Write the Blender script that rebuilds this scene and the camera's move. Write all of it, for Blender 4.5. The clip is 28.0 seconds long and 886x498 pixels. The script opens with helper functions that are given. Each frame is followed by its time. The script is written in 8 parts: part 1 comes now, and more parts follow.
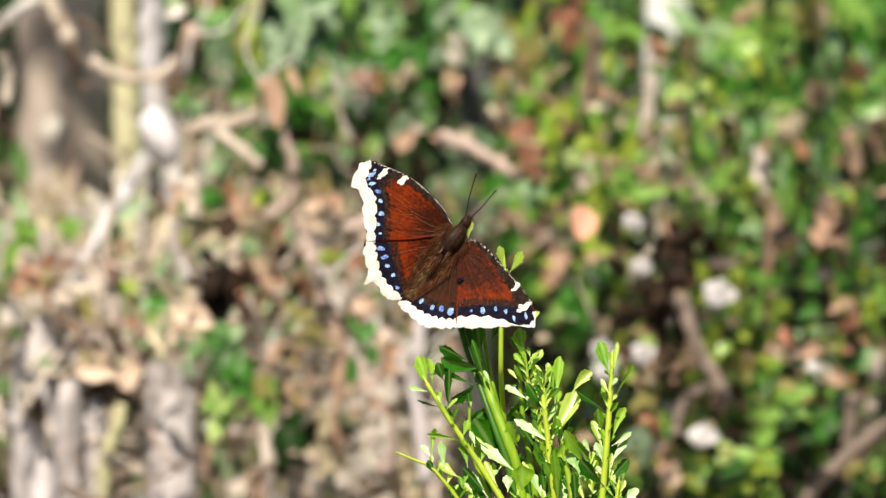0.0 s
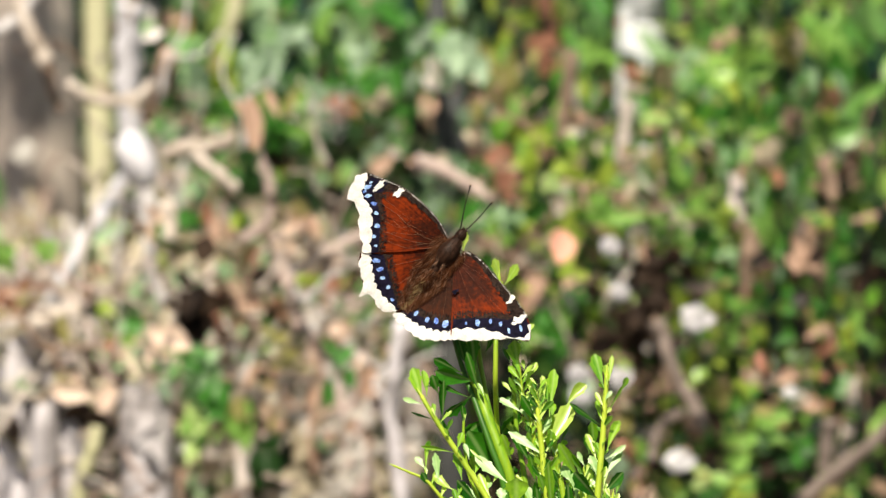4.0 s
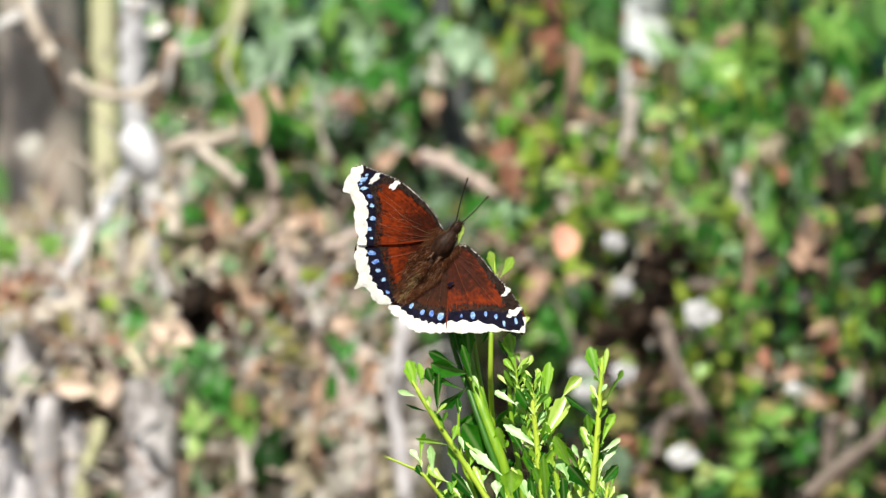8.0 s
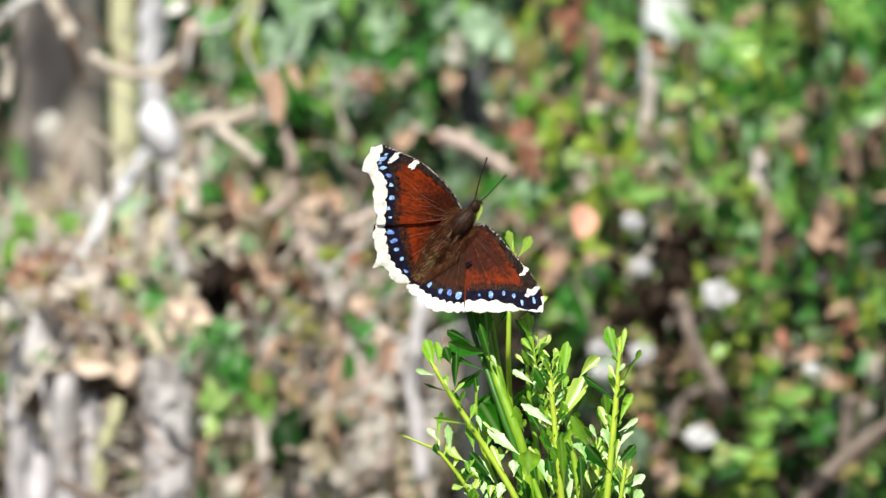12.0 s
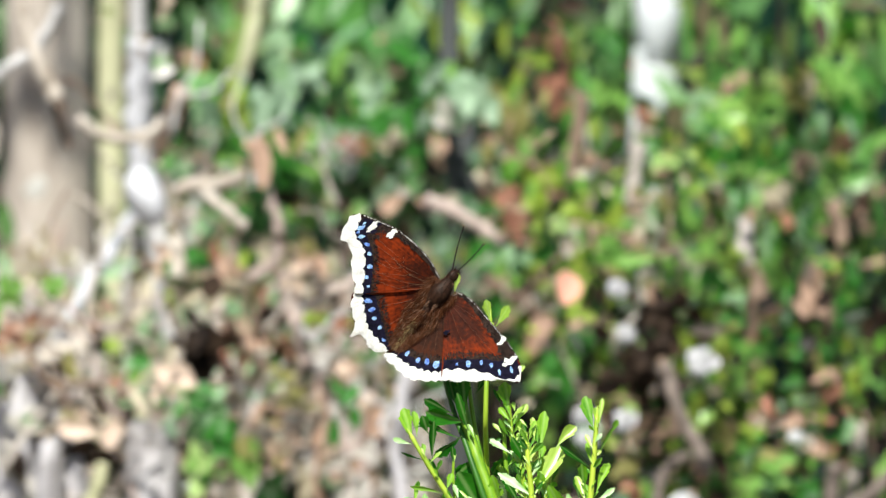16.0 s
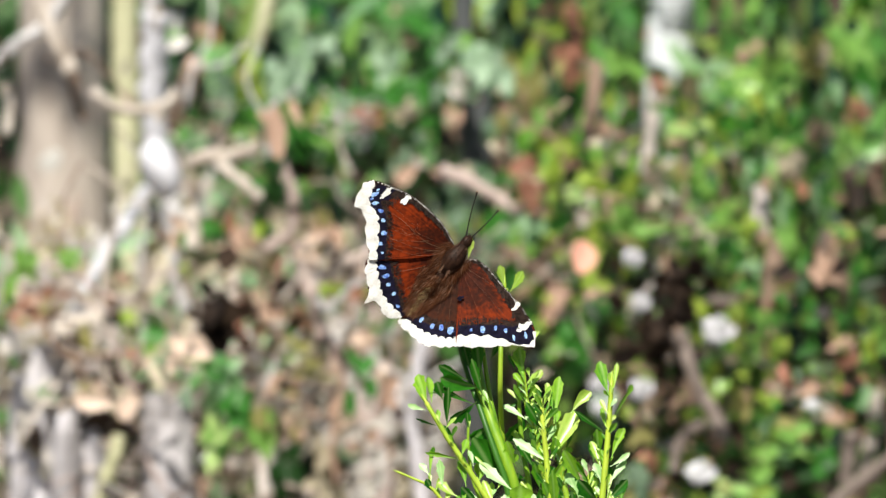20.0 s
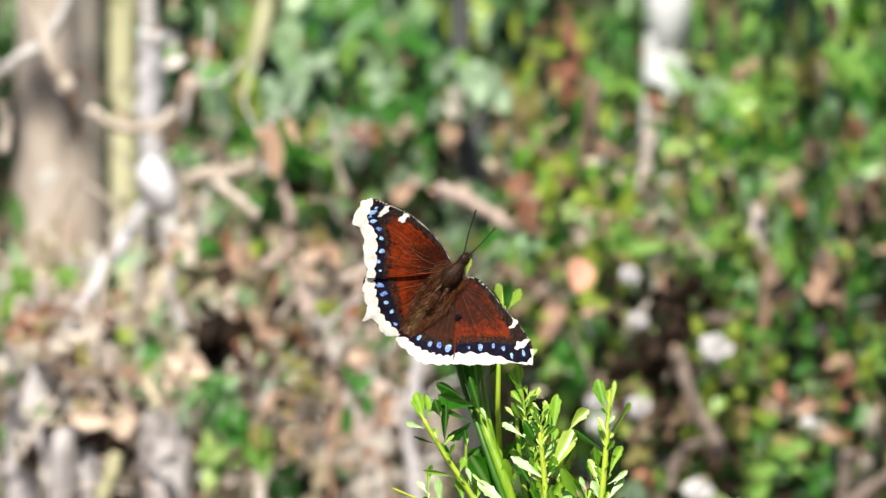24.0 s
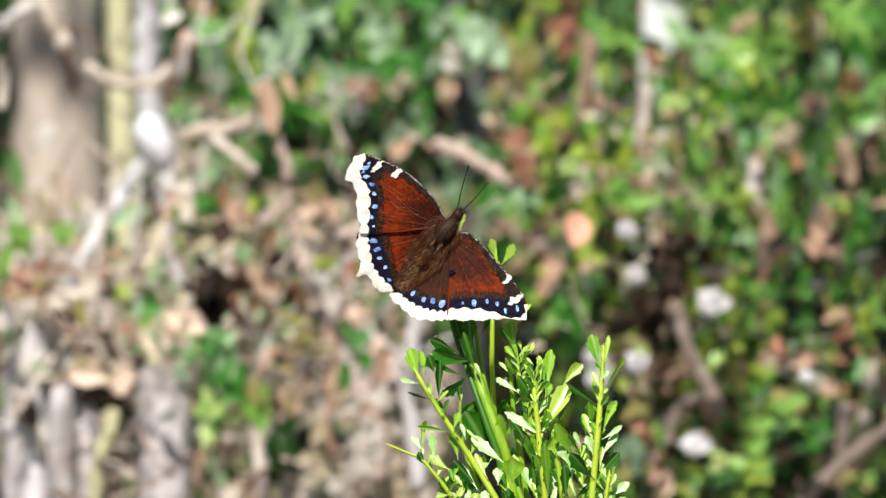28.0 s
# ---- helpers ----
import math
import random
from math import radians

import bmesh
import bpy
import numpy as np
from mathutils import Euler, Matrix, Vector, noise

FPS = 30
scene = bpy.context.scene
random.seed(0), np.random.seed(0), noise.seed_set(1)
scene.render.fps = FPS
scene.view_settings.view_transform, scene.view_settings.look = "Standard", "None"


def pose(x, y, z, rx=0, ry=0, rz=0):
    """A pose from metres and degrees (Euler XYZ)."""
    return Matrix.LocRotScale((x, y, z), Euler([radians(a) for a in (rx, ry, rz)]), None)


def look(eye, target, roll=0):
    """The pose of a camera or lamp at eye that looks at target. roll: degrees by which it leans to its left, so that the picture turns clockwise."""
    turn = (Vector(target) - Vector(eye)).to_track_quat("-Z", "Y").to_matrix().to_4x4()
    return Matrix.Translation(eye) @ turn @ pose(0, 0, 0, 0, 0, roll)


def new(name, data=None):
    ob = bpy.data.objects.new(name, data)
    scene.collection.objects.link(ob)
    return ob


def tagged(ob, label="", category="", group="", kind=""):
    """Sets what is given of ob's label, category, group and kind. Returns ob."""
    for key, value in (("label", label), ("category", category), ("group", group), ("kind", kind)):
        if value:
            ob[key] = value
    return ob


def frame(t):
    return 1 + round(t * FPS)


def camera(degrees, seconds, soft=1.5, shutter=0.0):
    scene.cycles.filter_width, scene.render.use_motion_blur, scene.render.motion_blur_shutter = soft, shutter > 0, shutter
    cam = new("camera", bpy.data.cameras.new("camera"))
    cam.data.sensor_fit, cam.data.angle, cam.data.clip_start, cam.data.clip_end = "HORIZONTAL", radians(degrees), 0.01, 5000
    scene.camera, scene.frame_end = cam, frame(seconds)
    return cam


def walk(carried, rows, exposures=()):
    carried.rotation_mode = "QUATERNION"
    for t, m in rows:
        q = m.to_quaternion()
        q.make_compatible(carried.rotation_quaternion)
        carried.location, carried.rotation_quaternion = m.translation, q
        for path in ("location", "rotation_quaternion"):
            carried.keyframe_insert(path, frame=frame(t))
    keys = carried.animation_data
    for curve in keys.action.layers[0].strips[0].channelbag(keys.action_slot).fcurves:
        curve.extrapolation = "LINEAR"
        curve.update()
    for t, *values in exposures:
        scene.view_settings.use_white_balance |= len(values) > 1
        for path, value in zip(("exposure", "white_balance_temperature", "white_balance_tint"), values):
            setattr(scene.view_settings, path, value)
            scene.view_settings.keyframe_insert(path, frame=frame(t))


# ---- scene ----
cam = camera(6.87, 28.0, soft=1.45)
# a long lens focused on the butterfly, 2.5 m away
cam.data.dof.use_dof = True
cam.data.dof.focus_distance = 2.5
cam.data.dof.aperture_fstop = 23.5
PATH = [
    (0.0, pose(0.00750, -2.48590, 1.31115, 83.8716, 0.5614, -0.0152)),
    (0.5, pose(0.00857, -2.48606, 1.30942, 83.9586, 0.5773, -0.1254)),
    (1.0, pose(0.00436, -2.48647, 1.30935, 83.9698, 0.4018, -0.1304)),
    (1.5, pose(-0.00206, -2.48655, 1.30820, 84.0072, 0.3842, -0.1638)),
    (2.0, pose(-0.00530, -2.48663, 1.30530, 83.9846, 0.4039, -0.2834)),
    (2.5, pose(-0.00581, -2.48651, 1.30380, 83.9276, 0.4076, -0.2634)),
    (3.0, pose(-0.00781, -2.48591, 1.30186, 84.0202, 0.1316, -0.2482)),
    (3.5, pose(-0.00937, -2.48611, 1.30077, 84.1219, 0.2272, -0.3888)),
    (5.5, pose(-0.00895, -2.48625, 1.30005, 84.3775, 0.1408, -0.4632)),
    (6.0, pose(-0.00801, -2.48629, 1.30100, 84.2908, 0.1571, -0.2884)),
    (6.5, pose(-0.00571, -2.48709, 1.30038, 84.1000, 0.0670, -0.2235)),
    (7.0, pose(-0.00338, -2.48625, 1.29955, 84.0697, -0.0128, -0.2175)),
    (7.5, pose(-0.00174, -2.48570, 1.29826, 84.1952, 0.0645, -0.1548)),
    (8.0, pose(-0.00176, -2.48620, 1.29798, 84.2099, 0.0784, -0.2505)),
    (8.5, pose(-0.00208, -2.48582, 1.29912, 84.1506, 0.0530, -0.2872)),
    (9.0, pose(-0.00274, -2.48592, 1.30040, 84.1315, 0.1148, -0.2819)),
    (9.5, pose(-0.00070, -2.48618, 1.30060, 84.0971, -0.0183, 0.0612)),
    (10.0, pose(0.00016, -2.48578, 1.29892, 84.1886, 0.0700, 0.0660)),
    (10.5, pose(0.00209, -2.48651, 1.30116, 84.0607, -0.0812, 0.1490)),
    (11.0, pose(0.00000, -2.48630, 1.30000, 84.0000, -0.0000, 0.0000)),
    (11.5, pose(-0.00003, -2.48612, 1.29522, 84.0588, -0.1840, 0.0013)),
    (12.0, pose(-0.00164, -2.48576, 1.29763, 84.0544, -0.0984, -0.0876)),
    (12.5, pose(-0.00011, -2.48686, 1.29870, 84.3172, -0.2670, -0.0194)),
    (14.5, pose(0.00623, -2.48712, 1.29842, 84.2663, -0.0765, -0.1265)),
    (15.0, pose(0.00465, -2.48622, 1.29987, 84.1608, -0.1981, -0.1408)),
    (15.5, pose(0.00452, -2.48676, 1.30129, 84.3836, -0.2020, -0.1187)),
    (16.0, pose(0.00529, -2.48737, 1.30098, 84.5184, -0.3771, -0.0718)),
    (16.5, pose(0.00419, -2.48687, 1.29921, 84.3762, -0.1276, -0.0480)),
    (17.0, pose(0.00124, -2.48559, 1.29786, 84.2100, -0.2114, -0.0540)),
    (17.5, pose(0.00386, -2.48572, 1.29629, 84.2289, -0.2079, 0.0335)),
    (18.0, pose(0.00102, -2.48599, 1.29443, 84.1802, -0.1802, -0.0544)),
    (18.5, pose(0.00221, -2.48574, 1.29602, 84.1535, -0.2030, 0.0215)),
    (19.0, pose(0.00332, -2.48521, 1.29710, 84.1699, 0.0369, 0.0019)),
    (19.5, pose(0.00565, -2.48572, 1.29581, 84.2044, -0.0459, 0.0631)),
    (20.0, pose(0.00658, -2.48639, 1.29696, 84.3429, -0.0376, 0.0318)),
    (20.5, pose(0.00403, -2.48631, 1.29401, 84.4168, -0.0789, -0.0983)),
    (22.5, pose(0.00759, -2.48602, 1.29351, 84.3852, -0.1436, -0.0089)),
    (23.0, pose(0.00800, -2.48578, 1.29318, 84.5175, -0.2003, -0.0246)),
    (23.5, pose(0.00572, -2.48656, 1.29403, 84.4948, -0.0514, -0.1120)),
    (24.0, pose(0.00586, -2.48633, 1.29684, 84.4832, -0.0288, -0.0033)),
    (24.5, pose(0.00774, -2.48640, 1.30014, 84.4641, -0.1504, 0.0450)),
    (25.0, pose(0.01107, -2.48730, 1.30056, 84.1759, 0.0182, 0.0113)),
    (25.5, pose(0.01172, -2.48699, 1.30262, 84.1209, -0.0275, -0.0053)),
    (26.0, pose(0.00898, -2.48723, 1.30230, 84.1119, 0.0435, 0.0592)),
    (26.5, pose(0.00907, -2.48707, 1.29891, 84.1595, -0.0501, 0.0756)),
    (27.0, pose(0.00731, -2.48709, 1.29856, 84.0904, -0.0777, 0.0048)),
    (27.5, pose(0.00852, -2.48641, 1.30001, 84.0495, -0.0329, 0.0338)),
    (28.0, pose(0.00959, -2.48626, 1.29718, 84.1306, 0.1646, 0.0128)),
]
# exposure and white balance drift a little, as the clip's camera adjusts itself
walk(cam, PATH, [(0, 0.50, 7750, 7), (3.5, 0.50, 7650, 7), (6, 0.51, 6720, 2), (8, 0.51, 6850, 2), (11, 0.50, 6800, 2), (15, 0.57, 6500, 1),
                 (16, 0.57, 6500, 1), (19, 0.48, 6680, 4), (20, 0.49, 6750, 4), (24, 0.56, 7050, 6), (26, 0.56, 7350, 8), (28, 0.50, 6900, 6)])

# ---- sky and sun ----
SUN_AZ, SUN_EL = radians(188), radians(54)
world = bpy.data.worlds.new("sky")
scene.world = world
world.use_nodes = True
wn = world.node_tree.nodes
sky = wn.new("ShaderNodeTexSky")
sky.sky_type = "NISHITA"
sky.sun_disc = False
sky.sun_elevation, sky.sun_rotation = SUN_EL, SUN_AZ
world.node_tree.links.new(sky.outputs[0], wn["Background"].inputs[0])
wn["Background"].inputs[1].default_value = 0.05
sun = new("sun", bpy.data.lights.new("sun", "SUN"))
sun.data.energy, sun.data.angle, sun.data.color = 5.0, radians(0.53), (1.0, 0.95, 0.87)
to_sun = Vector((math.sin(SUN_AZ) * math.cos(SUN_EL), math.cos(SUN_AZ) * math.cos(SUN_EL), math.sin(SUN_EL)))
sun.matrix_world = look(to_sun * 10, (0, 0, 0))


# ---- materials ----
def material(name, a, b, rough=0.6, grain=60.0, patch=6.0, bump=0.15, relief=0.001, leaf=0.0, sheen=0.0,
             stretch=(1, 1, 1), spread=0.25, island=False, spec=0.5):
    """A two-colour surface: fine grain, broad patches, a shift from piece to piece; leaf: share of light let through."""
    m = bpy.data.materials.new(name)
    m.use_nodes = True
    nt = m.node_tree
    n, link = nt.nodes, nt.links.new
    bsdf = n["Principled BSDF"]
    out = n["Material Output"]
    co = n.new("ShaderNodeTexCoord")
    mp = n.new("ShaderNodeMapping")
    mp.inputs["Scale"].default_value = stretch
    link(co.outputs["Object"], mp.inputs[0])
    fine = n.new("ShaderNodeTexNoise")
    fine.inputs["Scale"].default_value, fine.inputs["Detail"].default_value = grain, 5
    broad = n.new("ShaderNodeTexNoise")
    broad.inputs["Scale"].default_value, broad.inputs["Detail"].default_value = patch, 3
    for tex in (fine, broad):
        link(mp.outputs[0], tex.inputs["Vector"])
    add = n.new("ShaderNodeMath")
    add.operation = "ADD"
    link(fine.outputs["Fac"], add.inputs[0])
    link(broad.outputs["Fac"], add.inputs[1])
    rng = n.new("ShaderNodeMapRange")
    rng.inputs["From Min"].default_value, rng.inputs["From Max"].default_value = 0.7, 1.3
    link(add.outputs[0], rng.inputs["Value"])
    pick = n.new("ShaderNodeNewGeometry") if island else n.new("ShaderNodeObjectInfo")
    rand = pick.outputs["Random Per Island"] if island else pick.outputs["Random"]
    blend = n.new("ShaderNodeMath")
    blend.operation = "MULTIPLY_ADD"
    blend.inputs[1].default_value = spread * 2
    link(rand, blend.inputs[0])
    sub = n.new("ShaderNodeMath")
    sub.operation = "SUBTRACT"
    sub.inputs[1].default_value = spread
    link(rng.outputs[0], sub.inputs[0])
    link(sub.outputs[0], blend.inputs[2])
    blend.use_clamp = True
    mix = n.new("ShaderNodeMix")
    mix.data_type = "RGBA"
    link(blend.outputs[0], mix.inputs["Factor"])
    mix.inputs["A"].default_value, mix.inputs["B"].default_value = (*a, 1), (*b, 1)
    link(mix.outputs["Result"], bsdf.inputs["Base Color"])
    bsdf.inputs["Roughness"].default_value = rough
    bsdf.inputs["Specular IOR Level"].default_value = spec
    bsdf.inputs["Sheen Weight"].default_value = sheen
    bp = n.new("ShaderNodeBump")
    bp.inputs["Strength"].default_value, bp.inputs["Distance"].default_value = bump, relief
    link(fine.outputs["Fac"], bp.inputs["Height"])
    link(bp.outputs[0], bsdf.inputs["Normal"])
    if leaf:
        tr = n.new("ShaderNodeBsdfTranslucent")
        warm = n.new("ShaderNodeMix")
        warm.data_type, warm.blend_type = "RGBA", "MULTIPLY"
        warm.inputs["Factor"].default_value = 1.0
        link(mix.outputs["Result"], warm.inputs["A"])
        warm.inputs["B"].default_value = (1.0, 1.2, 0.5, 1)
        link(warm.outputs["Result"], tr.inputs["Color"])
        sh = n.new("ShaderNodeMixShader")
        sh.inputs[0].default_value = leaf
        link(bsdf.outputs[0], sh.inputs[1])
        link(tr.outputs[0], sh.inputs[2])
        link(sh.outputs[0], out.inputs["Surface"])
    return m


def scale_material(name, a, b, rough, grain, patch, bump, relief, **more):
    """For the insect: grain and patches per millimetre, relief in millimetres."""
    return material(name, a, b, rough, grain * 1000, patch * 1000, bump, relief * 0.001, **more)


def wing_material(name, dark, mid, bright, root=0.34):
    """Wing scales: dark at the root and toward the margin, red-brown between, in streaks that fan out along the veins (uv: fan, reach)."""
    m = bpy.data.materials.new(name)
    m.use_nodes = True
    n, link = m.node_tree.nodes, m.node_tree.links.new
    bsdf = n["Principled BSDF"]
    uv = n.new("ShaderNodeUVMap")
    sep = n.new("ShaderNodeSeparateXYZ")
    link(uv.outputs[0], sep.inputs[0])
    tone = n.new("ShaderNodeValToRGB")
    tone.color_ramp.elements[0].position, tone.color_ramp.elements[0].color = 0.06, (0.05, 0.05, 0.05, 1)
    tone.color_ramp.elements[1].position, tone.color_ramp.elements[1].color = 1.0, (0.1, 0.1, 0.1, 1)
    for at, v in ((root, 0.18), (root + 0.22, 0.66), (0.78, 0.7)):
        tone.color_ramp.elements.new(at).color = (v, v, v, 1)
    link(sep.outputs["Y"], tone.inputs[0])
    mp = n.new("ShaderNodeMapping")
    mp.inputs["Scale"].default_value = (38, 2.2, 1)
    link(uv.outputs[0], mp.inputs[0])
    streak = n.new("ShaderNodeTexNoise")
    streak.inputs["Scale"].default_value, streak.inputs["Detail"].default_value = 1.0, 4
    link(mp.outputs[0], streak.inputs["Vector"])
    co = n.new("ShaderNodeTexCoord")
    speck = n.new("ShaderNodeTexNoise")
    speck.inputs["Scale"].default_value, speck.inputs["Detail"].default_value = 900, 6
    link(co.outputs["Object"], speck.inputs["Vector"])
    one = n.new("ShaderNodeMath")
    one.operation = "MULTIPLY_ADD"
    one.inputs[1].default_value = 0.95
    link(streak.outputs["Fac"], one.inputs[0])
    link(tone.outputs[0], one.inputs[2])
    two = n.new("ShaderNodeMath")
    two.operation = "MULTIPLY_ADD"
    two.inputs[1].default_value = 1.0
    link(speck.outputs["Fac"], two.inputs[0])
    link(one.outputs[0], two.inputs[2])
    ramp = n.new("ShaderNodeValToRGB")
    ramp.color_ramp.elements[0].position, ramp.color_ramp.elements[0].color = 0.42, (*dark, 1)
    ramp.color_ramp.elements[1].position, ramp.color_ramp.elements[1].color = 1.0, (*bright, 1)
    ramp.color_ramp.elements.new(0.7).color = (*mid, 1)
    cloud = n.new("ShaderNodeTexNoise")
    cloud.inputs["Scale"].default_value, cloud.inputs["Detail"].default_value = 230, 3
    link(co.outputs["Object"], cloud.inputs["Vector"])
    three = n.new("ShaderNodeMath")
    three.operation = "MULTIPLY_ADD"
    three.inputs[1].default_value = 0.65
    link(cloud.outputs["Fac"], three.inputs[0])
    link(two.outputs[0], three.inputs[2])
    half = n.new("ShaderNodeMath")
    half.operation = "MULTIPLY_ADD"
    half.inputs[1].default_value, half.inputs[2].default_value = 0.5, -0.08
    link(three.outputs[0], half.inputs[0])
    link(half.outputs[0], ramp.inputs[0])
    link(ramp.outputs[0], bsdf.inputs["Base Color"])
    bsdf.inputs["Roughness"].default_value = 0.6
    bsdf.inputs["Specular IOR Level"].default_value = 0.06
    bp = n.new("ShaderNodeBump")
    bp.inputs["Strength"].default_value, bp.inputs["Distance"].default_value = 0.35, 0.0003
    link(two.outputs[0], bp.inputs["Height"])
    link(bp.outputs[0], bsdf.inputs["Normal"])
    return m


GROUND = material("leaf_litter", (0.035, 0.030, 0.018), (0.15, 0.11, 0.075), 0.9, 40, 3, 0.6, 0.02)
STEM = material("green_stem", (0.10, 0.26, 0.012), (0.33, 0.48, 0.03), 0.45, 400, 60, 0.1, 0.0004, stretch=(1, 1, 0.2))
STEM_DARK = material("shaded_stem", (0.015, 0.08, 0.004), (0.05, 0.18, 0.012), 0.5, 400, 60, 0.1, 0.0004, stretch=(1, 1, 0.2))
STEM_YOUNG = material("young_stem", (0.22, 0.36, 0.02), (0.42, 0.54, 0.05), 0.45, 400, 60, 0.1, 0.0004, stretch=(1, 1, 0.2))
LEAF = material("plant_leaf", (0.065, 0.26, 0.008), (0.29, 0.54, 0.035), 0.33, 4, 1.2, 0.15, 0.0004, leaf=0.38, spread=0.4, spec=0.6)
LEAF_PALE = material("young_leaf", (0.28, 0.48, 0.04), (0.52, 0.68, 0.14), 0.33, 4, 1.2, 0.15, 0.0004, leaf=0.3, spread=0.4, spec=0.6)
# waxy leaf; part of the sun's glare is put into its pale base colour
LEAF_GLOSS = material("glossy_glare_leaf", (0.17, 0.36, 0.09), (0.33, 0.54, 0.20), 0.46, 4, 1.2, 0.1, 0.0003, leaf=0.2, spec=0.45)
# deep green for leaves in shade: the shade is put into the colour
LEAF_DEEP = material("shaded_plant_leaf", (0.006, 0.085, 0.004), (0.035, 0.20, 0.010), 0.4, 4, 1.2, 0.15, 0.0004, leaf=0.3, spread=0.4, spec=0.25)
WING = wing_material("wing_maroon", (0.008, 0.004, 0.003), (0.042, 0.0085, 0.004), (0.21, 0.026, 0.005), 0.27)
# darker-rooted copy of wing_maroon for the right forewing, shading put into the colour
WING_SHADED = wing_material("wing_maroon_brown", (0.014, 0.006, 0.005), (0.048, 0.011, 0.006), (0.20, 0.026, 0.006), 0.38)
WING_BROWN = wing_material("wing_brown", (0.011, 0.006, 0.0045), (0.034, 0.012, 0.007), (0.07, 0.017, 0.007), 0.5)
DUSK = scale_material("wing_dark_scales", (0.004, 0.003, 0.003), (0.05, 0.03, 0.024), 0.8, 2, 0.6, 0.3, 0.15, island=True, spread=0.4, spec=0.1)
CREAM = scale_material("wing_cream", (0.55, 0.525, 0.50), (0.86, 0.855, 0.87), 0.75, 3.0, 0.4, 0.45, 0.12, spread=0.12)
BAND = scale_material("wing_black", (0.002, 0.002, 0.006), (0.012, 0.010, 0.03), 0.85, 2, 0.5, 0.3, 0.15, spread=0.05, spec=0.1)
BLUE = scale_material("wing_blue", (0.03, 0.09, 0.50), (0.42, 0.66, 1.0), 0.4, 1.6, 0.9, 0.3, 0.1, spread=0.3)
VEIN = scale_material("wing_vein", (0.09, 0.035, 0.016), (0.26, 0.13, 0.07), 0.6, 2, 0.5, 0.2, 0.1)
THORAX = scale_material("thorax_velvet", (0.008, 0.004, 0.003), (0.045, 0.02, 0.012), 0.55, 1.6, 0.35, 0.5, 0.3, spread=0.1, spec=0.15)
FUR = scale_material("body_fur", (0.026, 0.010, 0.005), (0.12, 0.042, 0.018), 0.8, 2.5, 0.4, 0.6, 0.4, island=True, spread=0.5, spec=0.05)
FUR_PALE = scale_material("pale_hair", (0.09, 0.040, 0.022), (0.34, 0.19, 0.12), 0.6, 2.5, 0.4, 0.3, 0.2, island=True, spread=0.5, spec=0.3)
FUR_GOLD = scale_material("golden_hair", (0.07, 0.045, 0.016), (0.40, 0.32, 0.15), 0.7, 2.5, 0.4, 0.4, 0.2, island=True, spread=0.5, spec=0.1)
HORN = scale_material("antenna", (0.006, 0.004, 0.003), (0.02, 0.013, 0.009), 0.5, 3, 1, 0.1, 0.1)
CLUB = scale_material("antenna_club", (0.25, 0.14, 0.06), (0.5, 0.32, 0.16), 0.5, 3, 1, 0.1, 0.1)
BARK = material("tree_bark", (0.30, 0.25, 0.225), (0.66, 0.575, 0.535), 0.85, 60, 10, 0.9, 0.006, stretch=(1, 1, 0.3))
BARK_PALE = material("pale_bark", (0.64, 0.65, 0.71), (0.81, 0.83, 0.92), 0.7, 60, 14, 0.4, 0.003, stretch=(1, 1, 0.3))
SILVER = material("silver_bark", (0.42, 0.41, 0.455), (0.68, 0.67, 0.755), 0.8, 60, 20, 0.5, 0.004, stretch=(1, 1, 0.4))
PALE_WOOD = material("bare_wood", (0.31, 0.235, 0.22), (0.60, 0.475, 0.45), 0.8, 90, 22, 0.6, 0.004, stretch=(1, 1, 0.6))
BARK_MOSS = material("mossy_stem", (0.35, 0.345, 0.205), (0.56, 0.54, 0.37), 0.7, 80, 14, 0.4, 0.003, stretch=(1, 1, 0.3))
BARK_DARK = material("dark_bark", (0.009, 0.009, 0.011), (0.028, 0.026, 0.030), 0.9, 60, 14, 0.8, 0.005, stretch=(1, 1, 0.3), spec=0.1)
SLATE = material("shaded_slate_bark", (0.04, 0.043, 0.047), (0.11, 0.115, 0.12), 0.9, 60, 14, 0.8, 0.005, stretch=(1, 1, 0.3), spec=0.1)
TWIG = material("dry_twig", (0.30, 0.24, 0.20), (0.72, 0.64, 0.60), 0.75, 160, 34, 0.5, 0.003, stretch=(1, 1, 0.6))
TWIG_GREY = material("grey_twig", (0.34, 0.32, 0.34), (0.80, 0.77, 0.80), 0.75, 160, 34, 0.5, 0.003, stretch=(1, 1, 0.6))
TWIG_BROWN = material("brown_twig", (0.08, 0.05, 0.036), (0.38, 0.26, 0.20), 0.8, 160, 34, 0.5, 0.003, stretch=(1, 1, 0.6))
DEAD = material("dead_leaf", (0.32, 0.17, 0.12), (0.74, 0.52, 0.43), 0.7, 200, 40, 0.4, 0.001, leaf=0.2, island=True, spread=0.5)
DEAD_ORANGE = material("orange_leaf", (0.78, 0.32, 0.23), (0.88, 0.48, 0.39), 0.65, 200, 40, 0.4, 0.001, leaf=0.2)
DEAD_RED = material("red_leaf", (0.20, 0.07, 0.045), (0.50, 0.24, 0.17), 0.7, 200, 40, 0.4, 0.001, leaf=0.2, island=True)
STRAW = material("straw_litter", (0.27, 0.22, 0.155), (0.68, 0.60, 0.47), 0.8, 200, 40, 0.4, 0.001, leaf=0.1, island=True, spread=0.45)
WHITE = material("white_flower", (0.42, 0.405, 0.46), (0.70, 0.685, 0.77), 0.6, 200, 40, 0.2, 0.001, leaf=0.2)
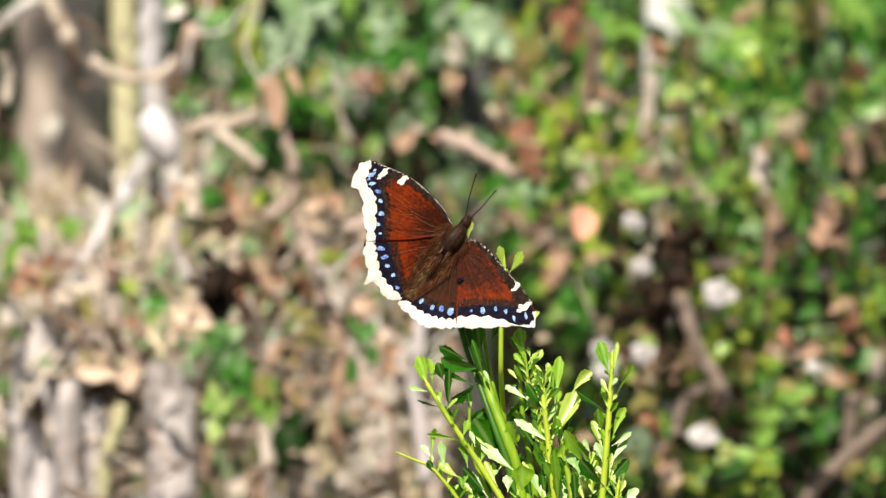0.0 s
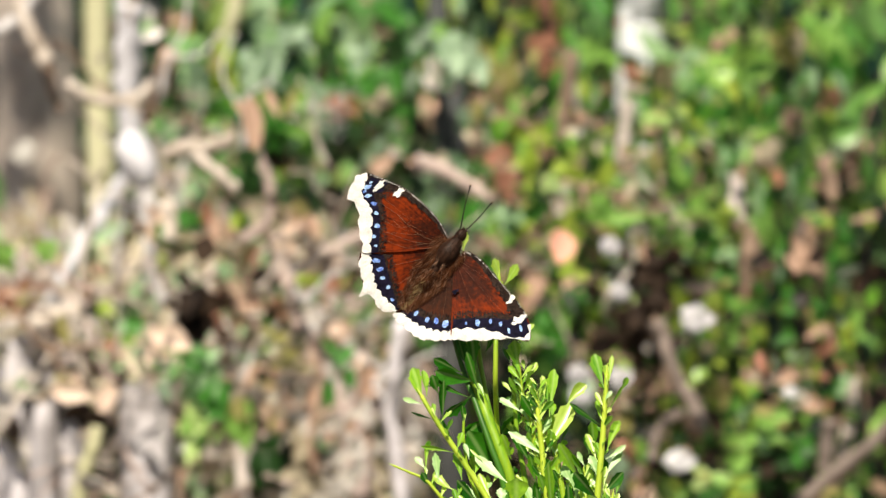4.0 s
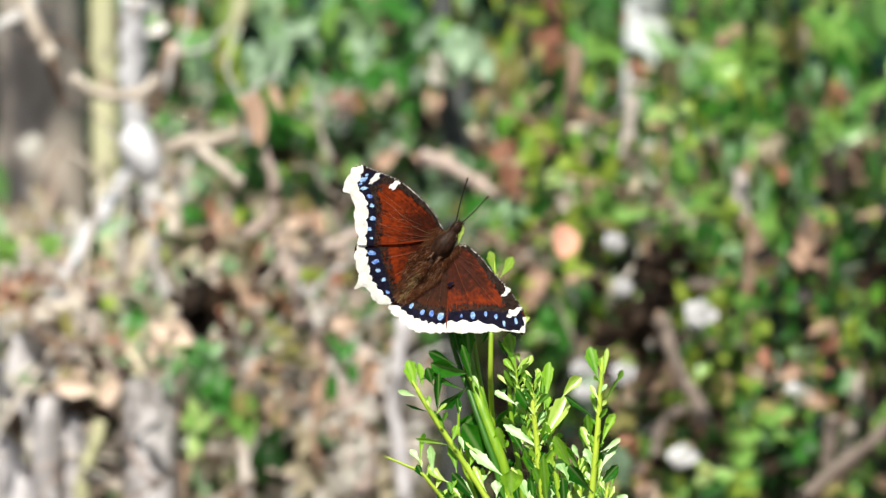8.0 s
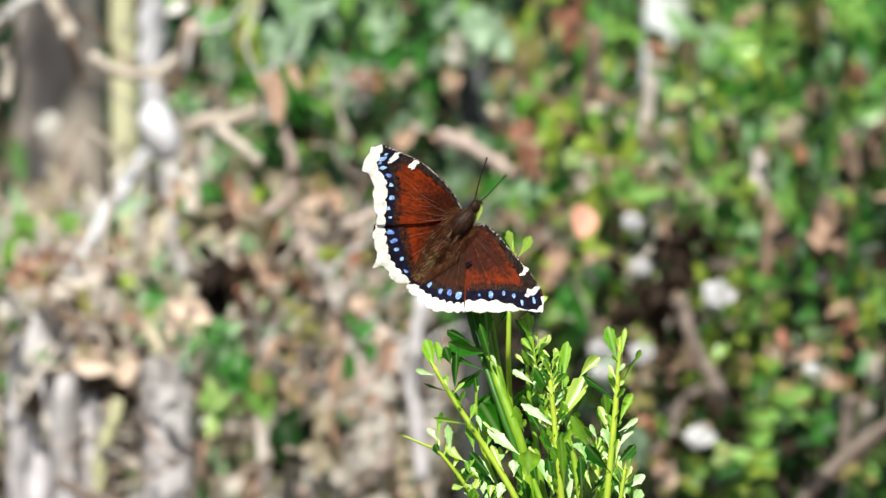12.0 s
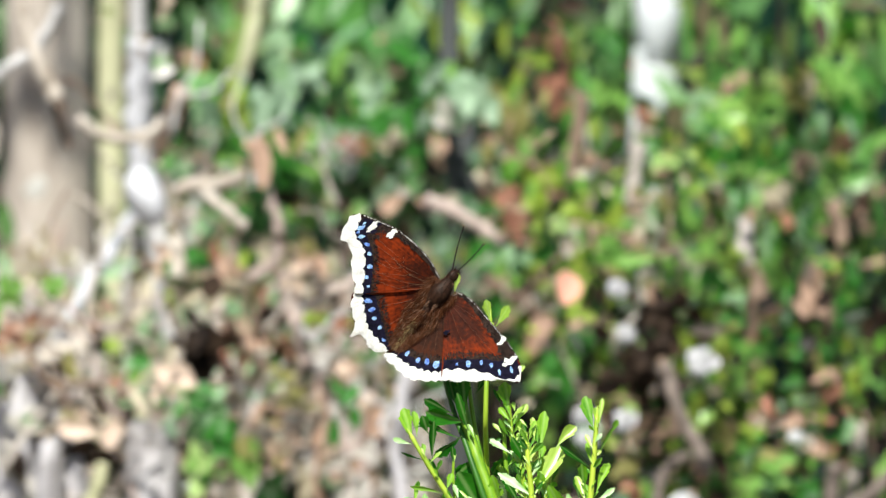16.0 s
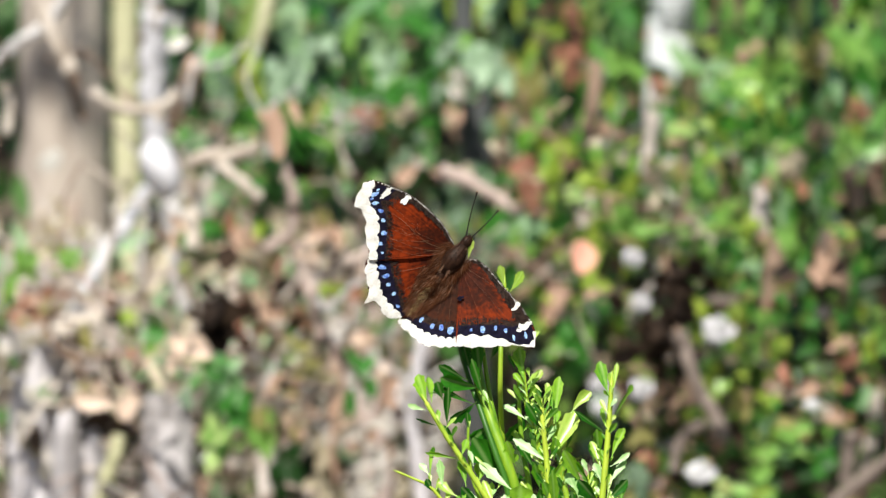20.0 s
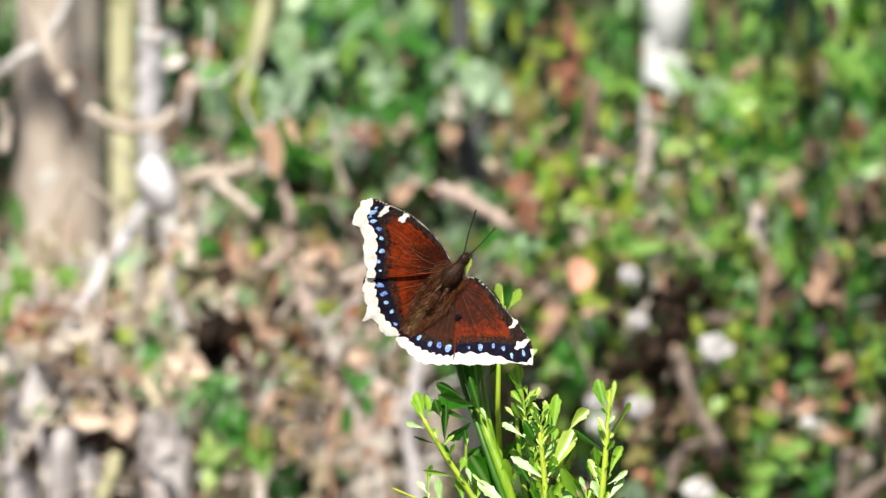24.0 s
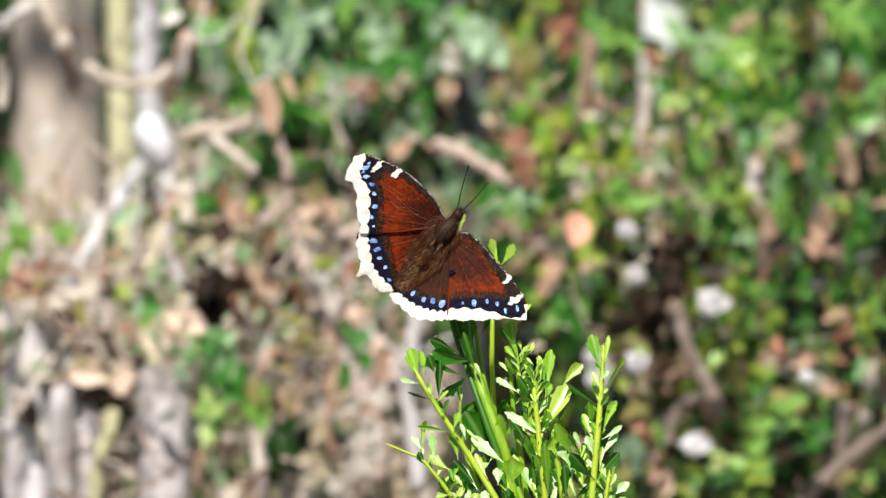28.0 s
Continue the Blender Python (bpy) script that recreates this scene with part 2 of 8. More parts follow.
GREEN = material("shrub_leaf", (0.012, 0.10, 0.014), (0.10, 0.35, 0.055), 0.35, 150, 30, 0.2, 0.001, leaf=0.3, island=True, spread=0.5)
GREEN_LIGHT = material("light_leaf", (0.08, 0.26, 0.05), (0.36, 0.58, 0.14), 0.35, 150, 30, 0.2, 0.001, leaf=0.3, island=True, spread=0.5)
GREEN_YELLOW = material("yellow_leaf", (0.20, 0.32, 0.03), (0.46, 0.56, 0.10), 0.45, 150, 30, 0.2, 0.001, leaf=0.35, island=True, spread=0.5)
# very dark green: shade among the leaves put into their colour
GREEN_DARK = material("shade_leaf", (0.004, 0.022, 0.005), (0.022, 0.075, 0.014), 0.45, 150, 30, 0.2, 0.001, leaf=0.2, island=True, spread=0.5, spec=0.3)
PEACH = material("bleached_leaf", (0.68, 0.48, 0.40), (0.92, 0.74, 0.66), 0.65, 200, 40, 0.4, 0.001, leaf=0.2)
STUMP = material("stump_wood", (0.33, 0.285, 0.275), (0.75, 0.665, 0.65), 0.85, 90, 22, 0.8, 0.005, stretch=(1, 1, 0.4))
GREY_WOOD = material("silvered_wood", (0.24, 0.22, 0.235), (0.74, 0.70, 0.775), 0.9, 110, 40, 0.9, 0.006, stretch=(1, 1, 0.4))
# near-black brown for hollows and under leaves: shade put into leaf colour
BROWN_DARK = material("shaded_brown_leaf", (0.010, 0.006, 0.005), (0.05, 0.03, 0.02), 0.8, 150, 30, 0.3, 0.001, leaf=0.1, island=True, spread=0.5, spec=0.2)
GREEN_BLUE = material("blue_green_leaf", (0.17, 0.33, 0.17), (0.45, 0.64, 0.40), 0.35, 150, 30, 0.2, 0.001, leaf=0.25, island=True, spread=0.5)
PALE_LEAF = material("pale_leaf", (0.55, 0.50, 0.50), (0.80, 0.74, 0.74), 0.65, 200, 40, 0.4, 0.001, leaf=0.2)
PALE_GREEN = material("pale_green_leaf", (0.34, 0.52, 0.16), (0.62, 0.76, 0.36), 0.45, 150, 30, 0.2, 0.001, leaf=0.3)
DULL_WOOD = material("dull_wood", (0.11, 0.085, 0.075), (0.32, 0.255, 0.235), 0.85, 90, 22, 0.6, 0.004, stretch=(1, 1, 0.6))
GREEN_DIM = material("grey_green_leaf", (0.08, 0.15, 0.09), (0.28, 0.38, 0.28), 0.45, 150, 30, 0.2, 0.001, leaf=0.25, spread=0.4)
GREEN_PALE = material("pale_grey_green_leaf", (0.22, 0.34, 0.24), (0.46, 0.60, 0.46), 0.45, 150, 30, 0.2, 0.001, leaf=0.25, spread=0.4)
OCHRE = material("ochre_leaf", (0.20, 0.19, 0.06), (0.42, 0.38, 0.15), 0.6, 150, 30, 0.3, 0.001, leaf=0.25)


def mixed(name, colours, leaf=0.25):
    """Leaves of many colours in one mass: each takes one of the colours, with grain."""
    m = material(name, (0.7, 0.7, 0.7), (1.0, 1.0, 1.0), 0.5, 150, 30, 0.3, 0.001, island=True, spread=0.3, spec=0.3)
    n, link = m.node_tree.nodes, m.node_tree.links.new
    geo, ramp, mul = n.new("ShaderNodeNewGeometry"), n.new("ShaderNodeValToRGB"), n.new("ShaderNodeMix")
    shift = n.new("ShaderNodeMath")
    shift.operation = "FRACT"
    big = n.new("ShaderNodeMath")
    big.operation = "MULTIPLY"
    big.inputs[1].default_value = 17.3
    link(geo.outputs["Random Per Island"], big.inputs[0])
    link(big.outputs[0], shift.inputs[0])
    link(shift.outputs[0], ramp.inputs[0])
    ramp.color_ramp.interpolation = "CONSTANT"
    while len(ramp.color_ramp.elements) < len(colours):
        ramp.color_ramp.elements.new(0.5)
    for k, col in enumerate(colours):
        ramp.color_ramp.elements[k].position = k / len(colours)
        ramp.color_ramp.elements[k].color = (*col, 1)
    mul.data_type, mul.blend_type = "RGBA", "MULTIPLY"
    mul.inputs["Factor"].default_value = 1.0
    base = n["Principled BSDF"].inputs["Base Color"]
    link(base.links[0].from_socket, mul.inputs["A"])
    link(ramp.outputs[0], mul.inputs["B"])
    link(mul.outputs["Result"], base)
    tr, sh = n.new("ShaderNodeBsdfTranslucent"), n.new("ShaderNodeMixShader")
    sh.inputs[0].default_value = leaf
    link(mul.outputs["Result"], tr.inputs["Color"])
    link(n["Principled BSDF"].outputs[0], sh.inputs[1])
    link(tr.outputs[0], sh.inputs[2])
    link(sh.outputs[0], n["Material Output"].inputs["Surface"])
    return m


# near-black entries in these two mixes are shaded gaps put into leaf colour
SOFT_MIX = mixed("far_foliage", [(0.008, 0.03, 0.01), (0.012, 0.055, 0.02), (0.02, 0.08, 0.03), (0.12, 0.32, 0.07), (0.22, 0.45, 0.14), (0.30, 0.50, 0.24), (0.22, 0.32, 0.08), (0.24, 0.20, 0.12), (0.015, 0.06, 0.04), (0.10, 0.26, 0.06), (0.20, 0.42, 0.15)])
SHRUB_MIX = mixed("shrub_foliage", [(0.012, 0.05, 0.008), (0.07, 0.24, 0.02), (0.17, 0.42, 0.05), (0.40, 0.52, 0.08), (0.03, 0.018, 0.012), (0.30, 0.18, 0.12), (0.06, 0.16, 0.015), (0.36, 0.24, 0.17), (0.015, 0.07, 0.012), (0.22, 0.46, 0.08), (0.008, 0.03, 0.008), (0.012, 0.008, 0.006), (0.006, 0.02, 0.006)])
LITTER_MIX = mixed("litter_mix", [(0.30, 0.24, 0.20), (0.78, 0.73, 0.73), (0.66, 0.58, 0.55), (0.36, 0.28, 0.22), (0.60, 0.52, 0.47), (0.50, 0.47, 0.48), (0.62, 0.46, 0.40), (0.22, 0.25, 0.11), (0.10, 0.21, 0.06), (0.70, 0.67, 0.65)], 0.1)
# dark leaf mix for gaps and hedge, whose shade is put into colour
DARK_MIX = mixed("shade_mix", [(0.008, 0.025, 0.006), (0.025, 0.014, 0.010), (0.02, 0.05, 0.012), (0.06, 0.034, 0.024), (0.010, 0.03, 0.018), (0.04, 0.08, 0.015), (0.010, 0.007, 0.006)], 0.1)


# ---- mesh helpers ----
def part(name, bm, mat, parent=None, label="", origin=None):
    """Link a bmesh as one mesh object under a thing; origin: the parent's place, when the mesh is in world metres."""
    if origin is not None:
        bmesh.ops.translate(bm, verts=bm.verts, vec=-Vector(origin))
    me = bpy.data.meshes.new(name)
    bm.to_mesh(me)
    bm.free()
    for p in me.polygons:
        p.use_smooth = True
    me.materials.append(mat)
    ob = new(name, me)
    if parent is not None:
        ob.parent = parent
    if label:
        ob["label"] = label
    return ob


def thing(name, at, label, category, group="", kind=""):
    ob = new(name)
    ob.location = at
    ob.empty_display_size = 0.05
    return tagged(ob, label, category, group, kind)


def curve(pts, n):
    """n + 1 points along a smooth line through pts."""
    p = [Vector(q) for q in pts]
    p = [p[0] * 2 - p[1]] + p + [p[-1] * 2 - p[-2]]
    out = []
    segs = len(p) - 3
    for i in range(n + 1):
        u = i / n * segs
        k = min(int(u), segs - 1)
        t = u - k
        a, b, c, d = p[k:k + 4]
        out.append(0.5 * (2 * b + (c - a) * t + (2 * a - 5 * b + 4 * c - d) * t * t + (3 * b - a - 3 * c + d) * t ** 3))
    return out


def tube(bm, pts, r0, r1, sides=8, steps=0, knots=0.0):
    """A tapering round limb along pts, closed at both ends; knots: unevenness of its girth."""
    line = curve(pts, steps or max(4, 3 * (len(pts) - 1)))
    rings = []
    side = Vector((0.31, 0.87, 0.17))
    for i, c in enumerate(line):
        f = i / (len(line) - 1)
        d = (line[min(i + 1, len(line) - 1)] - line[max(i - 1, 0)]).normalized()
        x = d.cross(side).normalized()
        y = d.cross(x)
        r = r0 + (r1 - r0) * f
        ring = []
        for k in range(sides):
            a = 2 * math.pi * k / sides
            rr = r * (1 + knots * noise.noise(c * (0.6 / max(r, 1e-4)) + Vector((math.cos(a), math.sin(a), 0)) * 0.8))
            ring.append(bm.verts.new(c + (x * math.cos(a) + y * math.sin(a)) * rr))
        rings.append(ring)
    for p, q in zip(rings, rings[1:]):
        for k in range(sides):
            bm.faces.new((p[k], p[(k + 1) % sides], q[(k + 1) % sides], q[k]))
    bm.faces.new(rings[0][::-1])
    bm.faces.new(rings[-1])
    return bm


def leaf_shape(kind, seed):
    """Unit leaf along +y, facing +z, half-width 0.5: 'spoon' toothed toward its blunt tip, 'flat' the same but hardly folded, 'oval', 'blade'."""
    rnd = random.Random(seed)
    bm = bmesh.new()
    rows = 14
    calm = kind == "flat"
    spoon = kind in ("spoon", "flat")
    curl = rnd.uniform(-0.1, 0.1) if calm else rnd.uniform(-0.3, 0.3)
    fold = rnd.uniform(0.03, 0.14) if calm else rnd.uniform(0.2, 0.6) if spoon else rnd.uniform(0.35, 0.85)
    twist = rnd.uniform(-0.2, 0.2) if calm else rnd.uniform(-0.5, 0.5)
    bow = rnd.uniform(-0.09, 0.09) if spoon else 0.0
    teeth = [(rnd.choice((9, 10)), rnd.choice((12, 13))) if rnd.random() < 0.8 else (99, 12) for _ in range(2)]
    cols = []
    for i in range(rows + 1):
        t = i / rows
        wide = []
        for side in range(2):
            if spoon:
                w = 0.10 + 0.12 * t if t < 0.14 else 0.117 + 0.86 * (min(1.0, (t - 0.14) / 0.52)) ** 0.9
                if t > 0.66:
                    w = 0.98 * (1 - ((t - 0.66) / 0.36) ** 2.2) + 0.05
                if i in teeth[side]:
                    w *= 1.22
                if i - 1 in teeth[side]:
                    w *= 0.86
            elif kind == "oval":
                w = 1.0 * math.sin(math.pi * min(1.0, t * 0.95 + 0.03)) ** 0.75 + 0.03
            else:
                w = 0.95 * math.sin(math.pi * (t ** 0.7)) ** 0.8 + 0.04
            wide.append(w * 0.5 * rnd.uniform(0.95, 1.05))
        z = curl * math.sin(t * 2.4) * t
        tw = twist * t
        row = []
        for s in (-1, -0.5, 0, 0.5, 1):
            w = wide[0] if s < 0 else wide[1]
            wave = 0.05 * w * math.sin(t * 14 + s * 2) * abs(s) if spoon else 0.0
            row.append(bm.verts.new((s * w * math.cos(tw) + bow * math.sin(t * 3.1) * 2, t, z + fold * w * abs(s) ** 1.3 + s * w * math.sin(tw) + wave)))
        cols.append(row)
    for a, b in zip(cols, cols[1:]):
        for k in range(4):
            bm.faces.new((a[k], a[k + 1], b[k + 1], b[k]))
    me = bpy.data.meshes.new(kind + "_leaf")
    bm.to_mesh(me)
    bm.free()
    for p in me.polygons:
        p.use_smooth = True
    return me


def add_midrib(m, wax):
    """A paler rib down the leaf's middle and a waxy coat."""
    n, link = m.node_tree.nodes, m.node_tree.links.new
    bsdf = n["Principled BSDF"]
    co, sep, dist, rib, mix = (n.new("ShaderNode" + k) for k in ("TexCoord", "SeparateXYZ", "Math", "MapRange", "Mix"))
    link(co.outputs["Object"], sep.inputs[0])
    dist.operation = "ABSOLUTE"
    link(sep.outputs["X"], dist.inputs[0])
    link(dist.outputs[0], rib.inputs["Value"])
    rib.inputs["From Min"].default_value, rib.inputs["From Max"].default_value = 0.03, 0.14
    rib.inputs["To Min"].default_value, rib.inputs["To Max"].default_value = 0.22, 0.0
    mix.data_type = "RGBA"
    base = bsdf.inputs["Base Color"]
    link(rib.outputs[0], mix.inputs["Factor"])
    link(base.links[0].from_socket, mix.inputs["A"])
    mix.inputs["B"].default_value = (0.62, 0.78, 0.34, 1)
    link(mix.outputs["Result"], base)
    bsdf.inputs["Coat Weight"].default_value = wax
    bsdf.inputs["Coat Roughness"].default_value = 0.36


for m, wax in ((LEAF, 0.5), (LEAF_PALE, 0.6), (LEAF_DEEP, 0.15), (LEAF_GLOSS, 0.5)):
    add_midrib(m, wax)

SPOONS = [leaf_shape("spoon", k) for k in range(10)]
FLATS = [leaf_shape("flat", 60 + k) for k in range(5)]
OVALS = [leaf_shape("oval", 20 + k) for k in range(6)]
BLADES = [leaf_shape("blade", 40 + k) for k in range(6)]
SHAPED = {}


def set_leaf(parent, base, tip, width, mat, shapes=SPOONS, face=(0.0, -1.0, 0.35), name="leaf", rnd=random, thing_at=None, loose=1.0):
    """One leaf object from base to tip (world metres), its upper side turned to `face`."""
    base, tip = Vector(base), Vector(tip)
    y = tip - base
    ln = y.length
    y.normalize()
    z = Vector(face) + Vector((rnd.uniform(-.7, .7), rnd.uniform(-.3, .4), rnd.uniform(-.7, .7))) * loose
    x = y.cross(z).normalized()
    z = x.cross(y)
    key = (rnd.choice(shapes).name, mat.name)
    if key not in SHAPED:
        me = bpy.data.meshes[key[0]].copy()
        me.materials.append(mat)
        SHAPED[key] = me
    ob = new(name, SHAPED[key])
    m = Matrix((x, y, z)).transposed().to_4x4() @ Matrix.Diagonal((width, ln, width, 1))
    m.translation = base - Vector(thing_at or (0, 0, 0))
    ob.parent = parent
    ob.matrix_basis = m
    return ob


def leaf_cloud(name, parent, at, lo, hi, n, length, width, mat, seed, droop=0.3, facing=(0, -0.7, 0.5), label="", clump=0.0, clearing=None, upright=0.0):
    """n loose leaves between two corners, joined in one mesh; clump: share drawn into tufts; clearing: a gap about a trunk, its x, half-width, foot, and how it slants from y; upright: how far they hang straight."""
    rnd = random.Random(seed)
    lo, hi = Vector(lo), Vector(hi)
    mid = [Vector([rnd.uniform(min(lo[k], hi[k]), max(lo[k], hi[k])) for k in range(3)]) for _ in range(max(3, n // 14))]
    verts, faces = [], []
    for _ in range(n):
        c = Vector([rnd.uniform(min(lo[k], hi[k]), max(lo[k], hi[k])) for k in range(3)])
        if rnd.random() < clump:
            c = rnd.choice(mid) + Vector([rnd.gauss(0, length * 0.8) for _ in range(3)])
        if clearing and abs(c.x - clearing[0] - clearing[3] * (c.y - clearing[4])) < clearing[1] and c.z > clearing[2]:
            continue
        y = Vector((rnd.gauss(0, 1 - upright), rnd.gauss(0, 0.7 - 0.5 * upright), rnd.gauss(-droop * 2, 1))).normalized()
        z = Vector(facing) + Vector([rnd.gauss(0, 0.5) for _ in range(3)])
        x = y.cross(z).normalized()
        z = x.cross(y)
        ln, w = length * rnd.uniform(0.6, 1.3), width * rnd.uniform(0.6, 1.3) / 2
        i = len(verts)
        bend = rnd.uniform(-0.2, 0.2)
        for t, f in ((0, 0.12), (0.3, 0.85), (0.65, 0.9), (1, 0.08)):
            for s in (-1, 0, 1):
                verts.append(c + y * (t - 0.5) * ln + x * (s * w * f) + z * (abs(s) * w * f * 0.3 + bend * ln * t * t))
        for r in range(3):
            for s in range(2):
                a = i + r * 3 + s
                faces.append((a, a + 1, a + 4, a + 3))
    me = bpy.data.meshes.new(name)
    me.from_pydata([v - Vector(at) for v in verts], [], faces)
    for p in me.polygons:
        p.use_smooth = True
    me.materials.append(mat)
    ob = new(name, me)
    ob.parent = parent
    tagged(ob, label, kind="stuff")
    return ob


# ---- ground ----
bm = bmesh.new()
step = [-400, -120, -40, -12, -6] + [-4 + 0.4 * k for k in range(21)] + [6, 12, 40, 120, 400]
grid = []
for gy in step:
    line = []
    for gx in step:
        h = 0.05 * noise.noise(Vector((gx * 0.7, gy * 0.7, 0.3))) if abs(gx) < 6 and abs(gy) < 6 else 0.0
        line.append(bm.verts.new((gx, gy + 1.5, h)))
    grid.append(line)
for p, q in zip(grid, grid[1:]):
    for k in range(len(p) - 1):
        bm.faces.new((p[k], p[k + 1], q[k + 1], q[k]))
tagged(part("ground", bm, GROUND), "brown woodland soil strewn with leaf litter", "ground", kind="structure")

# withered leaves lying on the soil
lrnd = random.Random(9)
verts, faces = [], []
for _ in range(5200):
    c = Vector((lrnd.gauss(0, 1.4), 1.2 + lrnd.gauss(0, 1.6), 0))
    c.z = 0.05 * noise.noise(Vector((c.x * 0.7, (c.y - 1.5) * 0.7, 0.3))) + lrnd.uniform(0.012, 0.03)
    a, ln = lrnd.uniform(0, 6.28), lrnd.uniform(0.02, 0.06)
    y = Vector((math.cos(a), math.sin(a), lrnd.uniform(-0.25, 0.25))) * ln
    x = Vector((-math.sin(a), math.cos(a), lrnd.uniform(-0.4, 0.4))) * ln * 0.28
    k = len(verts)
    verts += [c - y, c + x, c + y, c - x, c + Vector((0, 0, 0.006))]
    faces += [(k, k + 1, k + 4), (k + 1, k + 2, k + 4), (k + 2, k + 3, k + 4), (k + 3, k, k + 4)]
me = bpy.data.meshes.new("leaf_litter")
me.from_pydata(verts, [], faces)
me.materials.append(LITTER_MIX)
tagged(new("leaf_litter", me), "dry brown leaves strewn over the soil", "leaf litter", kind="stuff")

# ---- the plant in focus ----
# set out in millimetres from the insect's perch: x to the right, y up, d toward the light side
PERCH = (0.0088, 0.0008, 1.0467)
REST = Matrix.Translation(PERCH) @ pose(0, 0, 0, 84, 0, 0)
ROOT = (0.05, 0.03, 0.0)
plant = thing("shrub", ROOT, "fresh green shrub with upright stems and small toothed leaves", "shrub")
prnd = random.Random(7)


def spot_at(x, y, d):
    return REST @ (Vector((x, y, d)) * 0.001)


def stalk(pts, r0, r1, label="", mat=STEM):
    """A stem of the shrub: pts run from its tip downwards, then on to the root; r0, r1 in millimetres."""
    run = [spot_at(*p) for p in pts]
    low = run[-1]
    down = (low - run[-2]).normalized()
    bend = low + down * 0.09
    run += [low + down * 0.015, low + down * 0.04, bend, bend.lerp(Vector(ROOT), 0.25), bend.lerp(Vector(ROOT), 0.6), Vector(ROOT)]
    r0, r1 = r0 * 0.001, r1 * 0.001
    n = len(run)
    first = (run[0] - run[1]).normalized()
    bm = tube(bmesh.new(), run, r0, r1 + (r1 - r0) * 6 / n, 10, 5 * n, 0.12)
    # the growing tip narrows to a point
    tube(bm, [run[0] - first * r0, run[0] + first * r0 * 2, run[0] + first * r0 * 4.5], r0 * 0.98, r0 * 0.15, 8, 5)
    return part("stem", bm, mat, plant, label, ROOT)


TURN = REST.to_3x3().inverted()
# how a leaf is held: its surface, the way its upper side turns, how loosely, its forms
LIT = (LEAF, (0.0, -0.75, 0.75), 0.45, SPOONS)
PALE = (LEAF_PALE, (0.05, -0.9, 0.45), 0.1, SPOONS)
YOUNG = (LEAF_PALE, (0.0, -0.8, 0.6), 0.5, SPOONS)
# SHADE leaves are darkened by their surface colour as well as by their turn
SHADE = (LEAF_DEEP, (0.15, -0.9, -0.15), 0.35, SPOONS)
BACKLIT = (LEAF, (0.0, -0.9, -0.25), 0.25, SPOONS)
GLARE = (LEAF_GLOSS, (-0.04, -0.9, 0.44), 0.3, FLATS)


def leaves(stem, held, *rows):
    """Leaves on one stem: rows of base x, y and tip x, y, width and depth, in millimetres."""
    mat, face, loose, shapes = held
    for x0, y0, x1, y1, width, d in rows:
        n = TURN @ Vector(face)
        lean = -((x1 - x0) * n.x + (y1 - y0) * n.y) / n.z
        set_leaf(stem, spot_at(x0, y0, d), spot_at(x1, y1, d + lean), width * 0.001, mat, shapes, face, "leaf", prnd, ROOT, loose)


main_stem = stalk([(3.1, -13.6, -11), (5, -25.1, -11), (7.3, -33.7, -10.5), (9.2, -42.3, -9), (11.7, -50.9, -6.5), (14.9, -59.9, -4), (18.4, -69.1, -2), (20.9, -76.8, -2), (22.6, -86.3, -2), (23.9, -95.9, -2)], 2.0, 1.9, mat=STEM)
# flank of the main stem: its shaded left half put into a dark colour
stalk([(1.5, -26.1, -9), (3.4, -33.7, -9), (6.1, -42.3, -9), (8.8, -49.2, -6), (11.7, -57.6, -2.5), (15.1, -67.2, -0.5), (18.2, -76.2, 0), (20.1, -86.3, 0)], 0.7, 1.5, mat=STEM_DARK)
stalk([(10.1, -28.9, -11), (11.1, -36.6, -11), (12.4, -45.2, -10.5), (14.2, -53.8, -9), (16.8, -63.4, -6), (20.7, -74.9, -4)], 0.7, 1.2, mat=STEM)
thin_stem = stalk([(17.4, -7.9, -9), (16.7, -19.4, -5), (16.3, -26.6, 3), (16.1, -30.1, 7), (15.9, -42.3, 7), (16.1, -48.4, 1), (16.5, -55.7, -6), (17.6, -69.1, -6), (21.1, -88.3, -5)], 0.8, 1.0, mat=STEM_YOUNG)
left_stem = stalk([(-9, -48.1, 4), (-5.7, -53.8, 5), (-1.5, -60.5, 5.5), (3.8, -68.5, 6), (10.7, -79.1, 7), (17.2, -89.8, 8), (22, -99.7, 8)], 0.75, 1.35, mat=STEM_YOUNG)
low_stem = stalk([(-18.8, -71.2, 14), (-13, -73.7, 14), (-8, -76, 14), (-4.2, -80.2, 14), (0, -85.6, 13), (5, -92.9, 12), (9.6, -101.7, 10)], 0.35, 1.1, mat=STEM_YOUNG)
bud_stem = stalk([(5.2, -55.7, 0), (5.2, -63.4, 0), (6.9, -74.9, 0), (11.5, -86.3, 1), (16.3, -99.7, 1)], 0.45, 0.9, mat=STEM)
mid_stem = stalk([(23.7, -37, 0), (24.3, -43.3, 0), (25.5, -50.9, 1), (27.6, -58.6, 2), (29.9, -67.2, 2), (31.8, -76.8, 3), (33.3, -88.3, 3), (34.8, -101.7, 3)], 0.8, 1.5, mat=STEM_YOUNG)
fore_stem = stalk([(29.9, -50, 7), (30.6, -57.6, 8), (31.4, -65.3, 8), (32.2, -74.9, 9), (33.3, -84.4, 9), (34.5, -99.7, 8)], 0.8, 1.4, mat=STEM_YOUNG)
back_stem = stalk([(22.2, -38.5, -6), (22.4, -48.1, -6), (23.4, -61.5, -6), (25.3, -72.9, -5), (27.2, -86.3, -4), (29.7, -99.7, -3)], 0.6, 1.5, mat=STEM)
